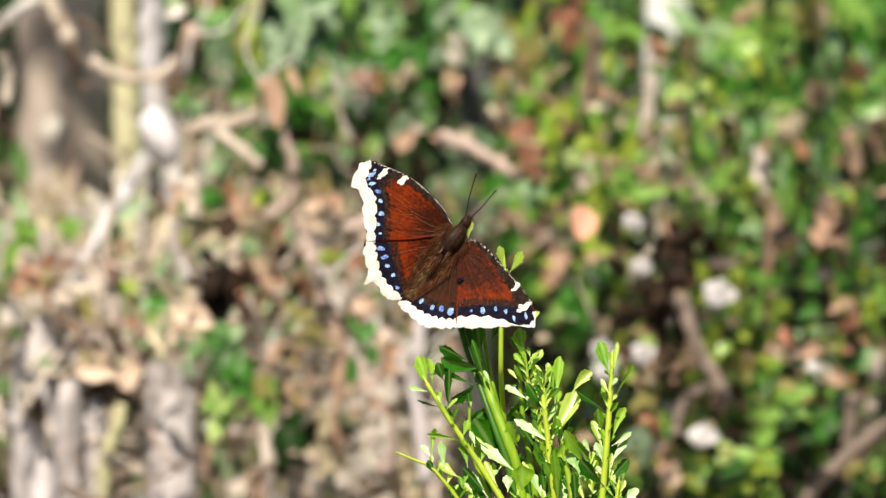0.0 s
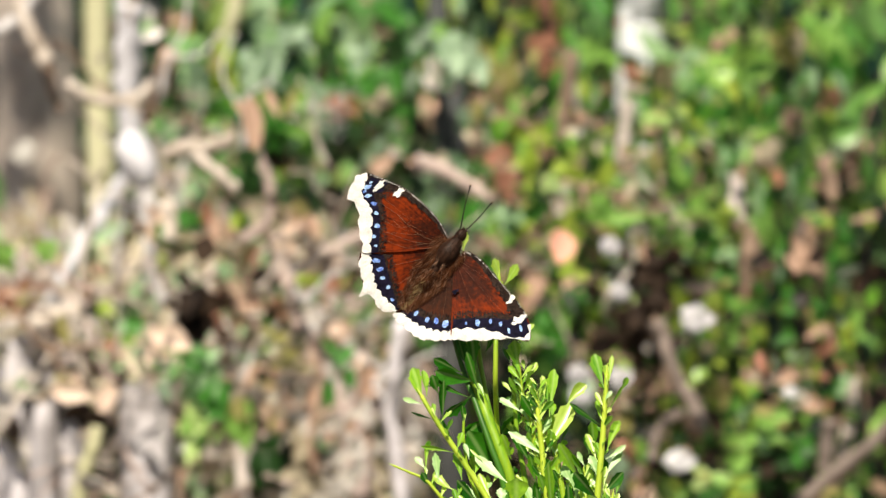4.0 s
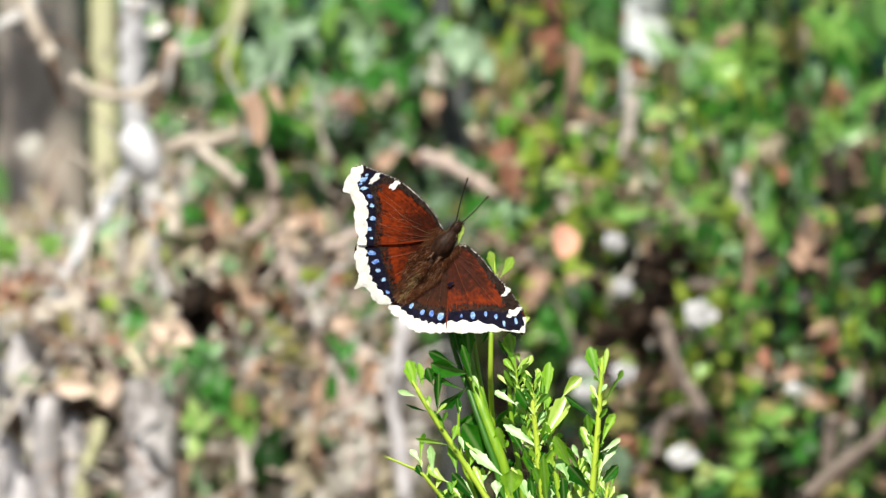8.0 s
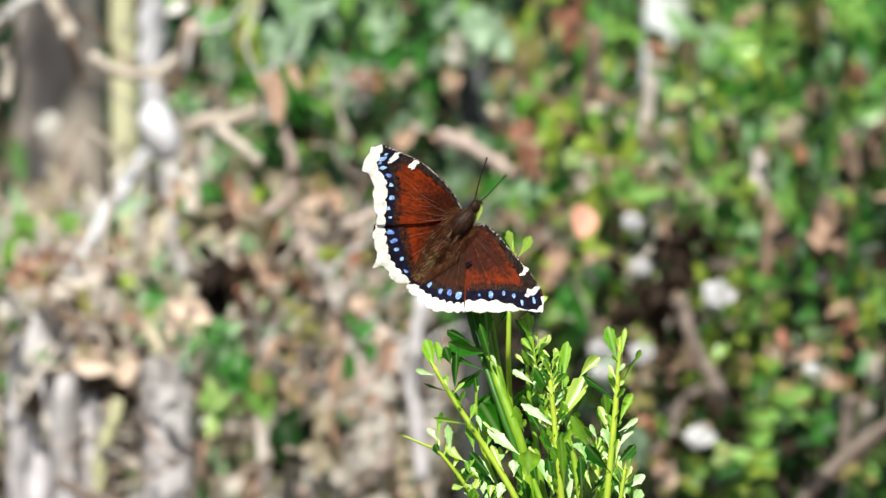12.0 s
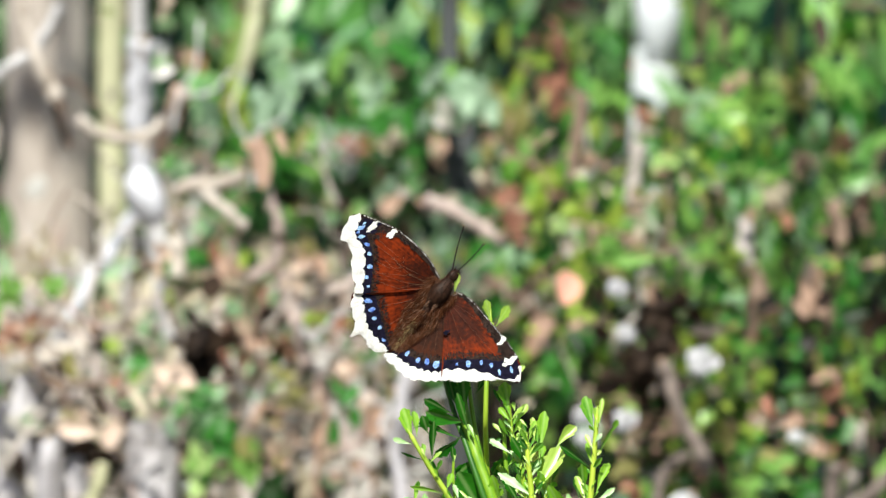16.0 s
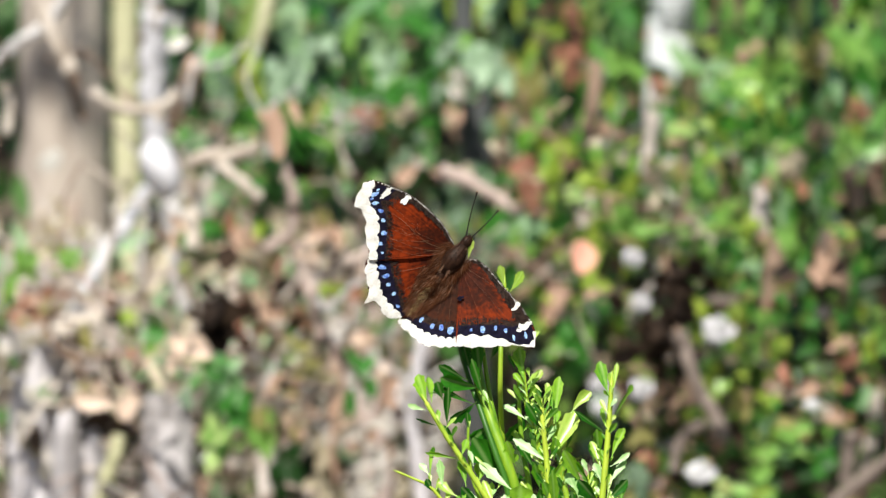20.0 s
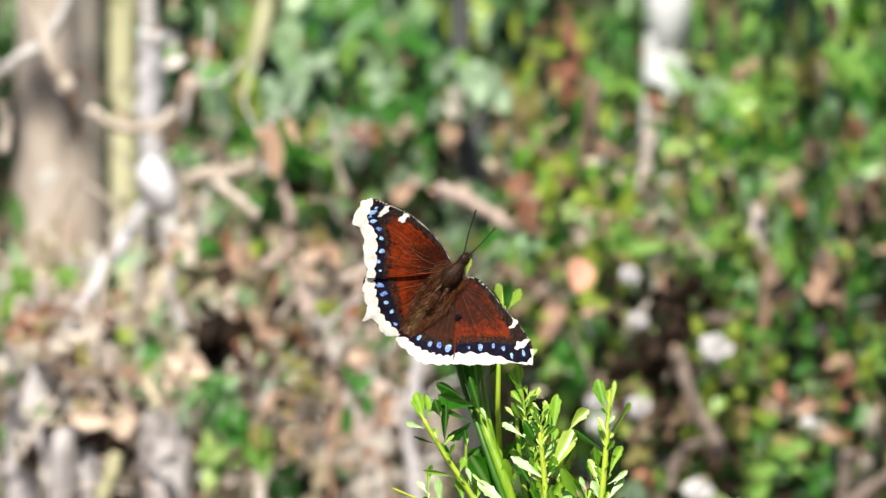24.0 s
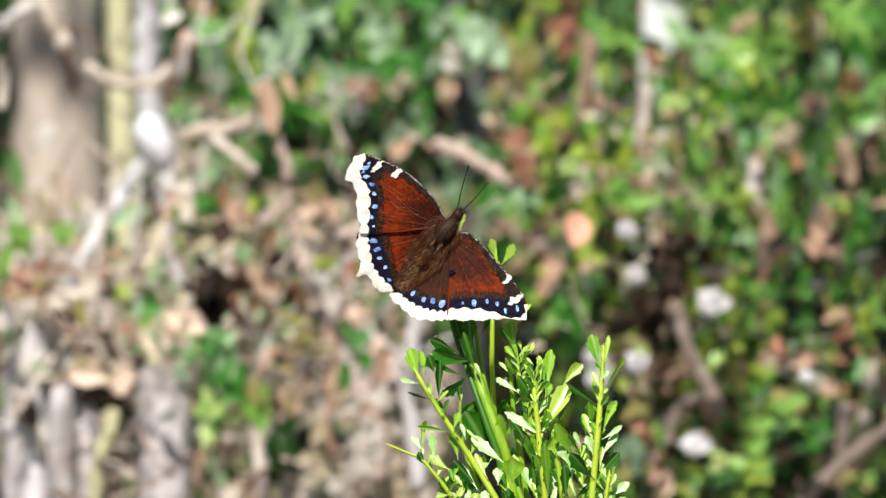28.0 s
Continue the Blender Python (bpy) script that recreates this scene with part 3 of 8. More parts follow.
inner_stem = stalk([(35.2, -55.7, 4), (35.8, -64.3, 5), (37.5, -74.9, 6), (39.4, -86.3, 7), (41, -99.7, 7)], 0.9, 1.4, mat=STEM_YOUNG)
right_stem = stalk([(53.6, -40.8, 5), (53, -50, 6), (52.1, -61.5, 7), (50.9, -74.9, 8), (49.6, -88.3, 9), (48.2, -103.6, 9)], 0.8, 1.5, mat=STEM_YOUNG)
short_stem = stalk([(45.9, -74.9, 0), (46.5, -86.3, 1), (47.1, -101.7, 2)], 0.6, 1.0, mat=STEM_YOUNG)
fork_stem = stalk([(55.1, -82.5, 13), (54, -90.2, 13), (52.1, -101.7, 12)], 0.6, 1.1, mat=STEM_YOUNG)

leaves(left_stem, LIT, (-8.4, -50.4, -11.9, -38.3, 4.2, 5), (-7.3, -48.1, -8.4, -39.3, 2.9, 4), (4.4, -76.4, 2.5, -66.6, 3.3, 8), (1.9, -66.2, 0, -61.8, 1.9, 7), (-4.6, -55.7, -5.2, -50.7, 1.7, 6))
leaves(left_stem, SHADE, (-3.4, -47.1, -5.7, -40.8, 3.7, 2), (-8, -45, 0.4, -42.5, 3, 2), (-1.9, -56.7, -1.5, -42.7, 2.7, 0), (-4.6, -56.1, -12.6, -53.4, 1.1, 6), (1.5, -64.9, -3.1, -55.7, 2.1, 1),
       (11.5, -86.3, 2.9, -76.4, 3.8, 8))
leaves(left_stem, GLARE, (-9, -50.6, -15.3, -48.8, 1.9, 7), (6.9, -69.5, 5.2, -64.1, 1.7, 8), (11.1, -86.7, 4.2, -77.3, 2.3, 10), (9.6, -95, 7.3, -86, 2.5, 11), (12.1, -92.9, 13.6, -86.7, 3.3, 11))
leaves(left_stem, BACKLIT, (1.9, -67.2, -9.4, -64.9, 1.7, 8), (-6.7, -66.8, -6.5, -63, 1.5, 8))
leaves(left_stem, YOUNG, (-2.9, -57.1, 1.2, -53, 1.5, 6), (12.4, -70.6, 7.3, -66.1, 1, 7), (14.4, -82.9, 10.3, -74.5, 2.5, 9), (13, -83.3, 13.2, -74.9, 2.3, 8), (14.9, -77.2, 17, -74.1, 1.7, 8))
leaves(low_stem, LIT, (-7.7, -73.3, -6.9, -63.4, 1.5, 13), (3.4, -84.8, 1.5, -79.5, 1.9, 14), (2.3, -82.9, 4, -77.9, 1.5, 14))
leaves(low_stem, GLARE, (-8, -72.6, -11.3, -68.4, 2.3, 15), (-3.4, -77.3, -4.6, -67.2, 2.7, 13))
leaves(low_stem, YOUNG, (-7.3, -76.4, -8, -71.8, 1.5, 14), (1.5, -79.5, -5.2, -75.2, 4, 13), (1.2, -87.9, -3.1, -88.8, 2.7, 14), (2.3, -92.1, 6.3, -85.2, 2.3, 13), (-2.9, -82.5, -0.8, -77.9, 1.7, 14))
leaves(low_stem, SHADE, (3.8, -90.6, -1.5, -81.7, 3.1, 10), (3.1, -86.7, 1.2, -82.5, 2.3, 9))
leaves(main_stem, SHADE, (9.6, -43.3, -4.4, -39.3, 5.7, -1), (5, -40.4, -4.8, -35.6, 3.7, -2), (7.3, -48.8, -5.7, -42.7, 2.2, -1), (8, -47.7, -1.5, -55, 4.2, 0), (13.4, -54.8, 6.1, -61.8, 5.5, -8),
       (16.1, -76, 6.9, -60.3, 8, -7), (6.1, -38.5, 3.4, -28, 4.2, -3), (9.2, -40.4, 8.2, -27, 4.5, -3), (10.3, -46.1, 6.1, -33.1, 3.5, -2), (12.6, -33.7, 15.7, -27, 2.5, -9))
leaves(main_stem, BACKLIT, (22.6, -84.2, 22.6, -76, 8, 12))
leaves(main_stem, GLARE, (20.5, -77.9, 9, -68.4, 4, 9), (17.8, -84.8, 17.4, -79.1, 3.3, 10), (12.1, -48.1, 10.3, -43.9, 1, -1))
leaves(main_stem, YOUNG, (16.5, -71.4, 14.6, -64.3, 1, 0))
leaves(bud_stem, SHADE, (5.4, -58, 4.8, -51.5, 2.1, 0))
leaves(bud_stem, YOUNG, (5.6, -56.5, 5.4, -53, 1, 2))
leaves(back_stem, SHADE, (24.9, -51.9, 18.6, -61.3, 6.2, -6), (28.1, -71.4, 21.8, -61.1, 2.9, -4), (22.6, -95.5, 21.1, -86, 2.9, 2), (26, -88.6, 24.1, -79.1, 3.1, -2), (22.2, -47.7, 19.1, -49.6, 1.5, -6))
leaves(back_stem, LIT, (25.3, -81, 24.9, -72.9, 1.9, -2))
leaves(mid_stem, BACKLIT, (23.9, -38.9, 22.4, -29.5, 4.8, 1), (24.3, -48.4, 20.5, -41.7, 1.7, 2), (29.7, -77.7, 27.6, -68.7, 2.9, 4))
leaves(mid_stem, YOUNG, (25.7, -43.5, 30.1, -36.8, 2.7, 3), (26, -39.6, 25.3, -36, 1.5, 3), (27.6, -47.1, 26, -40, 2.3, 3), (27.8, -53.8, 29.7, -46.1, 1.7, 4))
leaves(mid_stem, SHADE, (21.2, -37.3, 18.6, -32, 1.7, 0), (29.9, -46.5, 27.8, -42.7, 2.5, 1), (30.6, -57.6, 24.5, -47.7, 3.3, 3), (31, -90.2, 29.1, -76.8, 3.4, 2))
leaves(mid_stem, GLARE, (30.1, -55.3, 26.6, -47.7, 2.9, 5), (25.3, -54.2, 16.7, -48.8, 2.3, 3), (32.5, -68.7, 20.3, -60.3, 3.1, 8), (29.9, -88.6, 26, -78.3, 2.9, 8))
leaves(fore_stem, YOUNG, (32.4, -49, 31.8, -41.2, 2.3, 8), (31.6, -56.1, 30.4, -49.6, 2.7, 9), (33.3, -65.3, 36.4, -55.7, 2.7, 9), (31.4, -90.6, 29.5, -84, 1.7, 11))
leaves(fore_stem, LIT, (33.7, -50.7, 33.3, -44.2, 1.9, 8), (34.1, -55.3, 36.2, -39.1, 4, 8), (34.6, -55.7, 35, -50.7, 2.3, 9))
leaves(fore_stem, PALE, (32.9, -66.8, 41.5, -50.7, 5.9, 11), (39.8, -51.5, 46.5, -44.6, 4, 10))
leaves(fore_stem, BACKLIT, (34.1, -67.2, 34.6, -59.9, 3.8, 7), (33.3, -83.7, 30.6, -74.5, 4.2, 8), (34.8, -88.6, 33.3, -70.6, 3.3, 10))
leaves(fore_stem, SHADE, (33.7, -76.8, 32.2, -69.1, 3.1, 7))
leaves(inner_stem, SHADE, (39.4, -61.8, 40.4, -54.6, 1.9, 0), (37.9, -64.9, 40.4, -57.2, 1.5, 2), (40.8, -90.6, 39.8, -77.9, 3.3, 12))
leaves(inner_stem, BACKLIT, (44, -76, 37.1, -63.9, 4, 7), (45.6, -75.2, 40.4, -67, 2.9, 6))
leaves(inner_stem, GLARE, (41.3, -77.5, 38.5, -71.8, 3.6, 10), (42.7, -82.9, 42.5, -73.7, 4.2, 11), (36.4, -94.4, 35.6, -80.2, 3.8, 10))
leaves(inner_stem, YOUNG, (38.3, -76, 34.8, -71.8, 1.5, 8), (44, -88.6, 41.5, -82.1, 1.9, 12), (39, -85.6, 41.2, -78.3, 1.7, 12))
leaves(right_stem, LIT, (52.6, -45.4, 49.8, -33.9, 4.2, 7), (53.4, -66.8, 58, -57.2, 3.1, 9), (51.5, -71.4, 50.2, -64.1, 1.9, 9), (56.3, -81.7, 58.2, -74.5, 2.7, 11), (52.1, -57.6, 50.2, -50, 1.7, 7))
leaves(right_stem, YOUNG, (53.6, -44.6, 53.4, -37.7, 3.3, 7), (54.4, -43.1, 55.5, -34.5, 1.7, 7), (50.3, -70.6, 46.5, -61.3, 2.9, 8), (52.1, -80.2, 53.2, -72.2, 1.7, 10))
leaves(right_stem, BACKLIT, (54, -53.8, 59.3, -43.9, 1.1, 8), (58.6, -46.1, 60.3, -41.9, 2.1, 8))
leaves(right_stem, SHADE, (52.4, -58.8, 41, -50.7, 1.7, 6), (50.5, -83.3, 42.3, -73.5, 4.8, 10), (51.7, -81.7, 58.8, -73.9, 3.6, 8), (50.2, -92.1, 52.4, -84, 2.7, 8))
leaves(right_stem, GLARE, (52.4, -75.6, 58.6, -66.8, 2.5, 10), (53, -69.5, 59.7, -64.9, 1.9, 10), (49.8, -74.9, 47.7, -68.4, 2.9, 9))
leaves(short_stem, YOUNG, (45.6, -76.8, 48.6, -69.9, 1.7, 2), (46.3, -86, 44.4, -79.1, 1.7, 3))
leaves(short_stem, SHADE, (44, -90.6, 48.6, -84.8, 1.9, 5))
leaves(fork_stem, YOUNG, (54.4, -86.7, 53, -77.2, 2.3, 13), (55.1, -86, 57.4, -81, 1.9, 13), (55.5, -92.9, 54, -86.7, 2.1, 14))
leaves(fork_stem, GLARE, (57, -94, 60.7, -89, 3.8, 14))
leaves(fork_stem, SHADE, (54, -93.2, 51.1, -86, 2.5, 11))

# leaves by the insect's head and past its wing tip
set_leaf(main_stem, spot_at(5.2, 0.4, 2.0), spot_at(6.6, 7.2, 3.2), 0.0022, LEAF_PALE, SPOONS, (0, -0.85, 0.5), "leaf", prnd, ROOT, 0.05)
set_leaf(thin_stem, spot_at(17.2, -8.6, 5.0), spot_at(15.8, -1.6, 6.0), 0.0029, LEAF_PALE, SPOONS, (0, -0.85, 0.5), "leaf", prnd, ROOT, 0.05)
set_leaf(thin_stem, spot_at(19.2, -10.6, 5.0), spot_at(23.5, -3.6, 6.5), 0.0032, LEAF_PALE, FLATS, (-0.04, -0.87, 0.49), "leaf", prnd, ROOT, 0.05)
leaves(thin_stem, YOUNG, (24.9, -27.4, 29.2, -23.9, 1.9, 1.0), (25.4, -27.0, 28.6, -25.4, 1.2, 1.5))
limb_pts = [spot_at(18.2, -9.6, 5.0), spot_at(17.8, -14.0, 2.0), spot_at(17.0, -20.0, -4.0), spot_at(16.5, -26.0, -8.0)]
part("twig", tube(bmesh.new(), limb_pts, 0.0005, 0.0006, 8, 10), STEM_YOUNG, thin_stem, "", ROOT)

# small young leaves close against the stems
for stem, x0, y0, x1, y1, d, n in ((left_stem, -5, -54, 17, -88, 7, 9), (low_stem, -8, -76, 2, -90, 14, 6), (mid_stem, 24, -40, 31, -78, 4, 28), (fore_stem, 30, -44, 33, -90, 9, 34),
                                   (inner_stem, 35, -60, 39, -90, 7, 22), (right_stem, 53, -46, 50, -90, 8, 18), (short_stem, 46, -72, 47, -92, 5, 12), (fork_stem, 55, -82, 53, -92, 13, 8), (back_stem, 22, -45, 27, -88, -4, 6)):
    for k in range(n):
        u = (k + prnd.random()) / n
        x, y = x0 + (x1 - x0) * u, y0 + (y1 - y0) * u
        s = 1 if k % 2 else -1
        ln = prnd.uniform(3.0, 7.5)
        leaves(stem, prnd.choice((LIT, YOUNG, YOUNG, LIT, SHADE, BACKLIT, GLARE)), (x, y, x + s * ln * prnd.uniform(0.25, 0.7), y + ln * prnd.uniform(0.6, 1.0), ln * prnd.uniform(0.2, 0.36), d + prnd.uniform(-1.5, 1.5)))

# leaves deep inside the shrub, shade put into their darker green
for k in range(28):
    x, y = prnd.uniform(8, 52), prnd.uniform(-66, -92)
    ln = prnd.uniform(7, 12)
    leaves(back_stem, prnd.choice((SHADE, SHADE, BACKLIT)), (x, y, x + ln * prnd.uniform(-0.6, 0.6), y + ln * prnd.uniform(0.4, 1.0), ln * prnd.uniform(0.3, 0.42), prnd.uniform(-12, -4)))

# lower leaves that fill the shrub down its stems
for stem, x0, x1, d in ((left_stem, 4, 20, 6), (mid_stem, 22, 32, 3), (inner_stem, 32, 42, 6), (right_stem, 42, 58, 7), (back_stem, 10, 52, -6), (low_stem, 0, 12, 11)):
    for k in range(14):
        x, y = prnd.uniform(x0, x1), prnd.uniform(-88, -125)
        ln = prnd.uniform(7, 13)
        leaves(stem, prnd.choice((LIT, YOUNG, LIT, SHADE, BACKLIT, GLARE)), (x, y, x + ln * prnd.uniform(-0.7, 0.7), y + ln * prnd.uniform(0.5, 1.0), ln * prnd.uniform(0.3, 0.42), d + prnd.uniform(-4, 3)))

# ---- the butterfly ----
# built flat in millimetres, x to the right, y up, z off the wings' upper side; then laid against the stem
butterfly = thing("butterfly", PERCH, "maroon butterfly with cream wing edges and blue spots, wings spread", "butterfly")
AXIS = Vector((0.63, 0.78, 0)).normalized()
ACROSS = Vector((0.78, -0.63, 0)).normalized()


def lift(p, high=0.0):
    """Raise a flat wing point: both wings rise away from the body, with a slight arch and ripples."""
    p = Vector((p[0], p[1], 0))
    s = p.dot(ACROSS)
    rise = 0.22
    z = rise * abs(s) + 0.5 * math.sin(abs(s) * 0.11) + 0.25 * noise.noise(p * 0.25)
    return Vector((p.x, p.y, z + high)) * 0.001


def flat(pts, n, rag=0.0, seed=0):
    out = curve([(x, y, 0) for x, y in pts], n)
    if rag:
        for i, p in enumerate(out):
            out[i] = p + Vector((noise.noise(Vector((i * 0.55, seed, 0))), noise.noise(Vector((i * 0.55, seed, 9))), 0)) * rag
    return out


def membrane(outline, root, n=70):
    bm = bmesh.new()
    uv = bm.loops.layers.uv.new("fan")
    line = flat(outline, n)
    root = Vector((*root, 0))
    rings = []
    far = max((p - root).length for p in line)
    for k in range(1, 9):
        f = k / 8
        rings.append([bm.verts.new(lift(root.lerp(p, f), 0.0)) for p in line])
    c = bm.verts.new(lift(root))

    def face(*corners):
        fc = bm.faces.new([v for v, _, _ in corners])
        for loop, (_, u, v) in zip(fc.loops, corners):
            loop[uv].uv = (u, v)

    reach = [0.5 * ((p - root).length / far) + 0.5 for p in line]
    for i in range(n):
        u0, u1 = i / n, (i + 1) / n
        face((c, u0, 0), (rings[0][i], u0, reach[i] / 8), (rings[0][i + 1], u1, reach[i + 1] / 8))
        for k, (a, b) in enumerate(zip(rings, rings[1:])):
            v0, v1 = (k + 1) / 8, (k + 2) / 8
            face((a[i], u0, v0 * reach[i]), (b[i], u0, v1 * reach[i]), (b[i + 1], u1, v1 * reach[i + 1]), (a[i + 1], u1, v0 * reach[i + 1]))
    return bm


def strip(outer, inner, high, rag_out=0.0, rag_in=0.0, n=60, seed=0):
    """A band between two edges; a frayed one is scalloped outside and inside, with small notches."""
    bm = bmesh.new()
    frayed = rag_out > 0.3
    a, b = flat(outer, n, 0.0 if frayed else rag_out, seed), flat(inner, n, 0.0 if frayed else rag_in, seed + 50)
    if frayed:
        for i in range(n + 1):
            u = i / n
            wave = abs(math.sin(u * math.pi * 7.5 + seed)) - 0.6
            o = (a[i] - b[i]).normalized()
            fine = noise.noise(Vector((u * 46, seed, 4)))
            hair = noise.noise(Vector((u * 150, seed, 8)))
            a[i] = a[i] + o * (0.5 * wave + 0.3 * fine + 0.22 * hair)
            b[i] = b[i] + o * (0.3 * noise.noise(Vector((u * 34, seed, 14))) + 0.16 * noise.noise(Vector((u * 120, seed, 3))) - 0.8 * wave)
    rows = []
    for k in range(7):
        f = k / 6
        row = []
        for i, (p, q) in enumerate(zip(a, b)):
            puff = 0.14 * math.sin(math.pi * f)
            if frayed:
                puff += 0.10 * math.sin(math.pi * f) * noise.noise(Vector((i / n * 40, f * 2, seed)))
            row.append(bm.verts.new(lift(p.lerp(q, f), high + puff)))
        rows.append(row)
    for r, s in zip(rows, rows[1:]):
        for i in range(n):
            bm.faces.new((r[i], r[i + 1], s[i + 1], s[i]))
    return bm


def spot(at, w, h, turn, high, rag=0.2):
    bm = bmesh.new()
    ring = []
    c = Vector((*at, 0))
    for i in range(14):
        a = 2 * math.pi * i / 14
        p = Vector((w * math.cos(a), h * math.sin(a), 0)) * (1 + rag * (noise.noise(Vector((at[0] * 3 + math.cos(a), at[1] * 3 + math.sin(a), 1))) + 1.1 * noise.noise(Vector((at[0] * 7, at[1] * 5, i * 2.37)))))
        ring.append(bm.verts.new(lift(c + Matrix.Rotation(radians(turn), 3, "Z") @ p, high)))
    mid = bm.verts.new(lift(c, high + 0.06))
    for i in range(14):
        bm.faces.new((mid, ring[i], ring[(i + 1) % 14]))
    return bm


def ridge(pts, r, high=0.1):
    line = flat(pts, 10)
    return tube(bmesh.new(), [lift(p, high) for p in line], r * 0.001, r * 0.0007, 5, 14)


def scale_at(bm, p, hub, high, rnd):
    """One small wing scale, its long way out from the root."""
    o = (p - hub).normalized()
    s = Vector((-o.y, o.x, 0))
    ln, wd = rnd.uniform(0.25, 0.7), rnd.uniform(0.08, 0.2)
    bm.faces.new([bm.verts.new(lift(q, high)) for q in (p - o * ln, p + s * wd, p + o * ln, p - s * wd)])


def wing(name, outline, root, outer, border_in, band_in, spots, mat, label, layer, seed, marks=(), veins=(), costa=None, dark_edge=(0.8, 1.2)):
    bm = membrane(outline, root)
    bmesh.ops.translate(bm, verts=bm.verts, vec=(0, 0, layer * 0.001))
    w = part(name, bm, mat, butterfly, label)
    solid = w.modifiers.new("thickness", "SOLIDIFY")
    solid.thickness, solid.offset = 0.00012, -1
    part("border", strip(outer, border_in, layer + 0.42, 0.45, 0.4, 200, seed), CREAM, w, "ragged cream border")
    under = [(p[0] * 0.75 + q[0] * 0.25, p[1] * 0.75 + q[1] * 0.25) for p, q in zip(border_in, outer)] if len(outer) == len(border_in) else border_in
    part("band", strip(under, band_in, layer + 0.3, 0.25, 0.35, 70, seed + 3), BAND, w, "velvet black band")
    for x, y, a, b, turn in spots:
        part("spot", spot((x, y), a * 0.92, b * 0.92, turn, layer + 0.48, 0.4), BLUE, w, "blue spot")
    for x, y, a, b, turn in marks:
        part("mark", spot((x, y), a, b, turn, layer + 0.5, 0.55), CREAM, w, "cream mark")
    for pts in veins:
        part("vein", ridge(pts, 0.05 if mat is WING else 0.022, layer + 0.2), VEIN, w)
    # dark scales feather the black band's inner edge into the red
    drnd = random.Random(seed)
    soft = flat(band_in, 60)
    hub = Vector((*root, 0))
    bm = bmesh.new()
    for _ in range(700):
        k = drnd.randrange(60)
        p = soft[k].lerp(soft[k + 1], drnd.random())
        scale_at(bm, p + (hub - p).normalized() * (drnd.random() ** 2 * 2.6 - 0.3) + Vector((drnd.uniform(-.4, .4), drnd.uniform(-.4, .4), 0)), hub, layer + 0.33, drnd)
    part("band_edge", bm, DUSK, w, "dark scales along the band")
    if costa:
        line = flat(costa, 60)
        bm = bmesh.new()
        wides = dark_edge
        middle = sum((Vector((*q, 0)) for q in outline), Vector()) / len(outline)

        def inward(k):
            t = (line[min(k + 1, 60)] - line[max(k - 1, 0)]).normalized()
            o = Vector((-t.y, t.x, 0))
            return o if o.dot(middle - line[k]) > 0 else -o

        for _ in range(4600):
            i = drnd.randrange(60)
            f = i / 60 * (len(wides) - 1)
            k = min(int(f), len(wides) - 2)
            wide = wides[k] + (wides[k + 1] - wides[k]) * (f - k)
            p = line[i].lerp(line[i + 1], drnd.random())
            scale_at(bm, p + inward(i) * (drnd.random() ** 1.3 * wide * (1 + 0.4 * noise.noise(p * 0.7))) + Vector((drnd.uniform(-.3, .3), drnd.uniform(-.3, .3), 0)) * 0.6, hub, layer + 0.36, drnd)
        part("costal_strip", bm, DUSK, w, "dark scales along the front edge")
        bm = bmesh.new()
        for i in range(120):
            if drnd.random() < 0.45:
                continue
            p = line[i // 2].lerp(line[i // 2 + 1], i % 2 / 2 + drnd.uniform(0, 0.4))
            t = (line[i // 2 + 1] - line[i // 2]).normalized() * drnd.uniform(0.05, 0.13)
            o = -inward(i // 2)
            a, b = -drnd.uniform(0.05, 0.4), drnd.uniform(0.0, 0.2)
            quad = [bm.verts.new(lift(q, layer + 0.45)) for q in (p - t + o * a, p + t + o * a, p + t * 0.7 + o * b, p - t * 0.7 + o * b)]
            bm.faces.new(quad)
        part("fringe", bm, CREAM, w, "cream flecks on the front edge")
        part("costa", ridge(costa, 0.22, layer + 0.06), DUSK, w, "dark front edge")
    return w


def s5(p, a, b, turn):
    return (*p, a, b, turn)


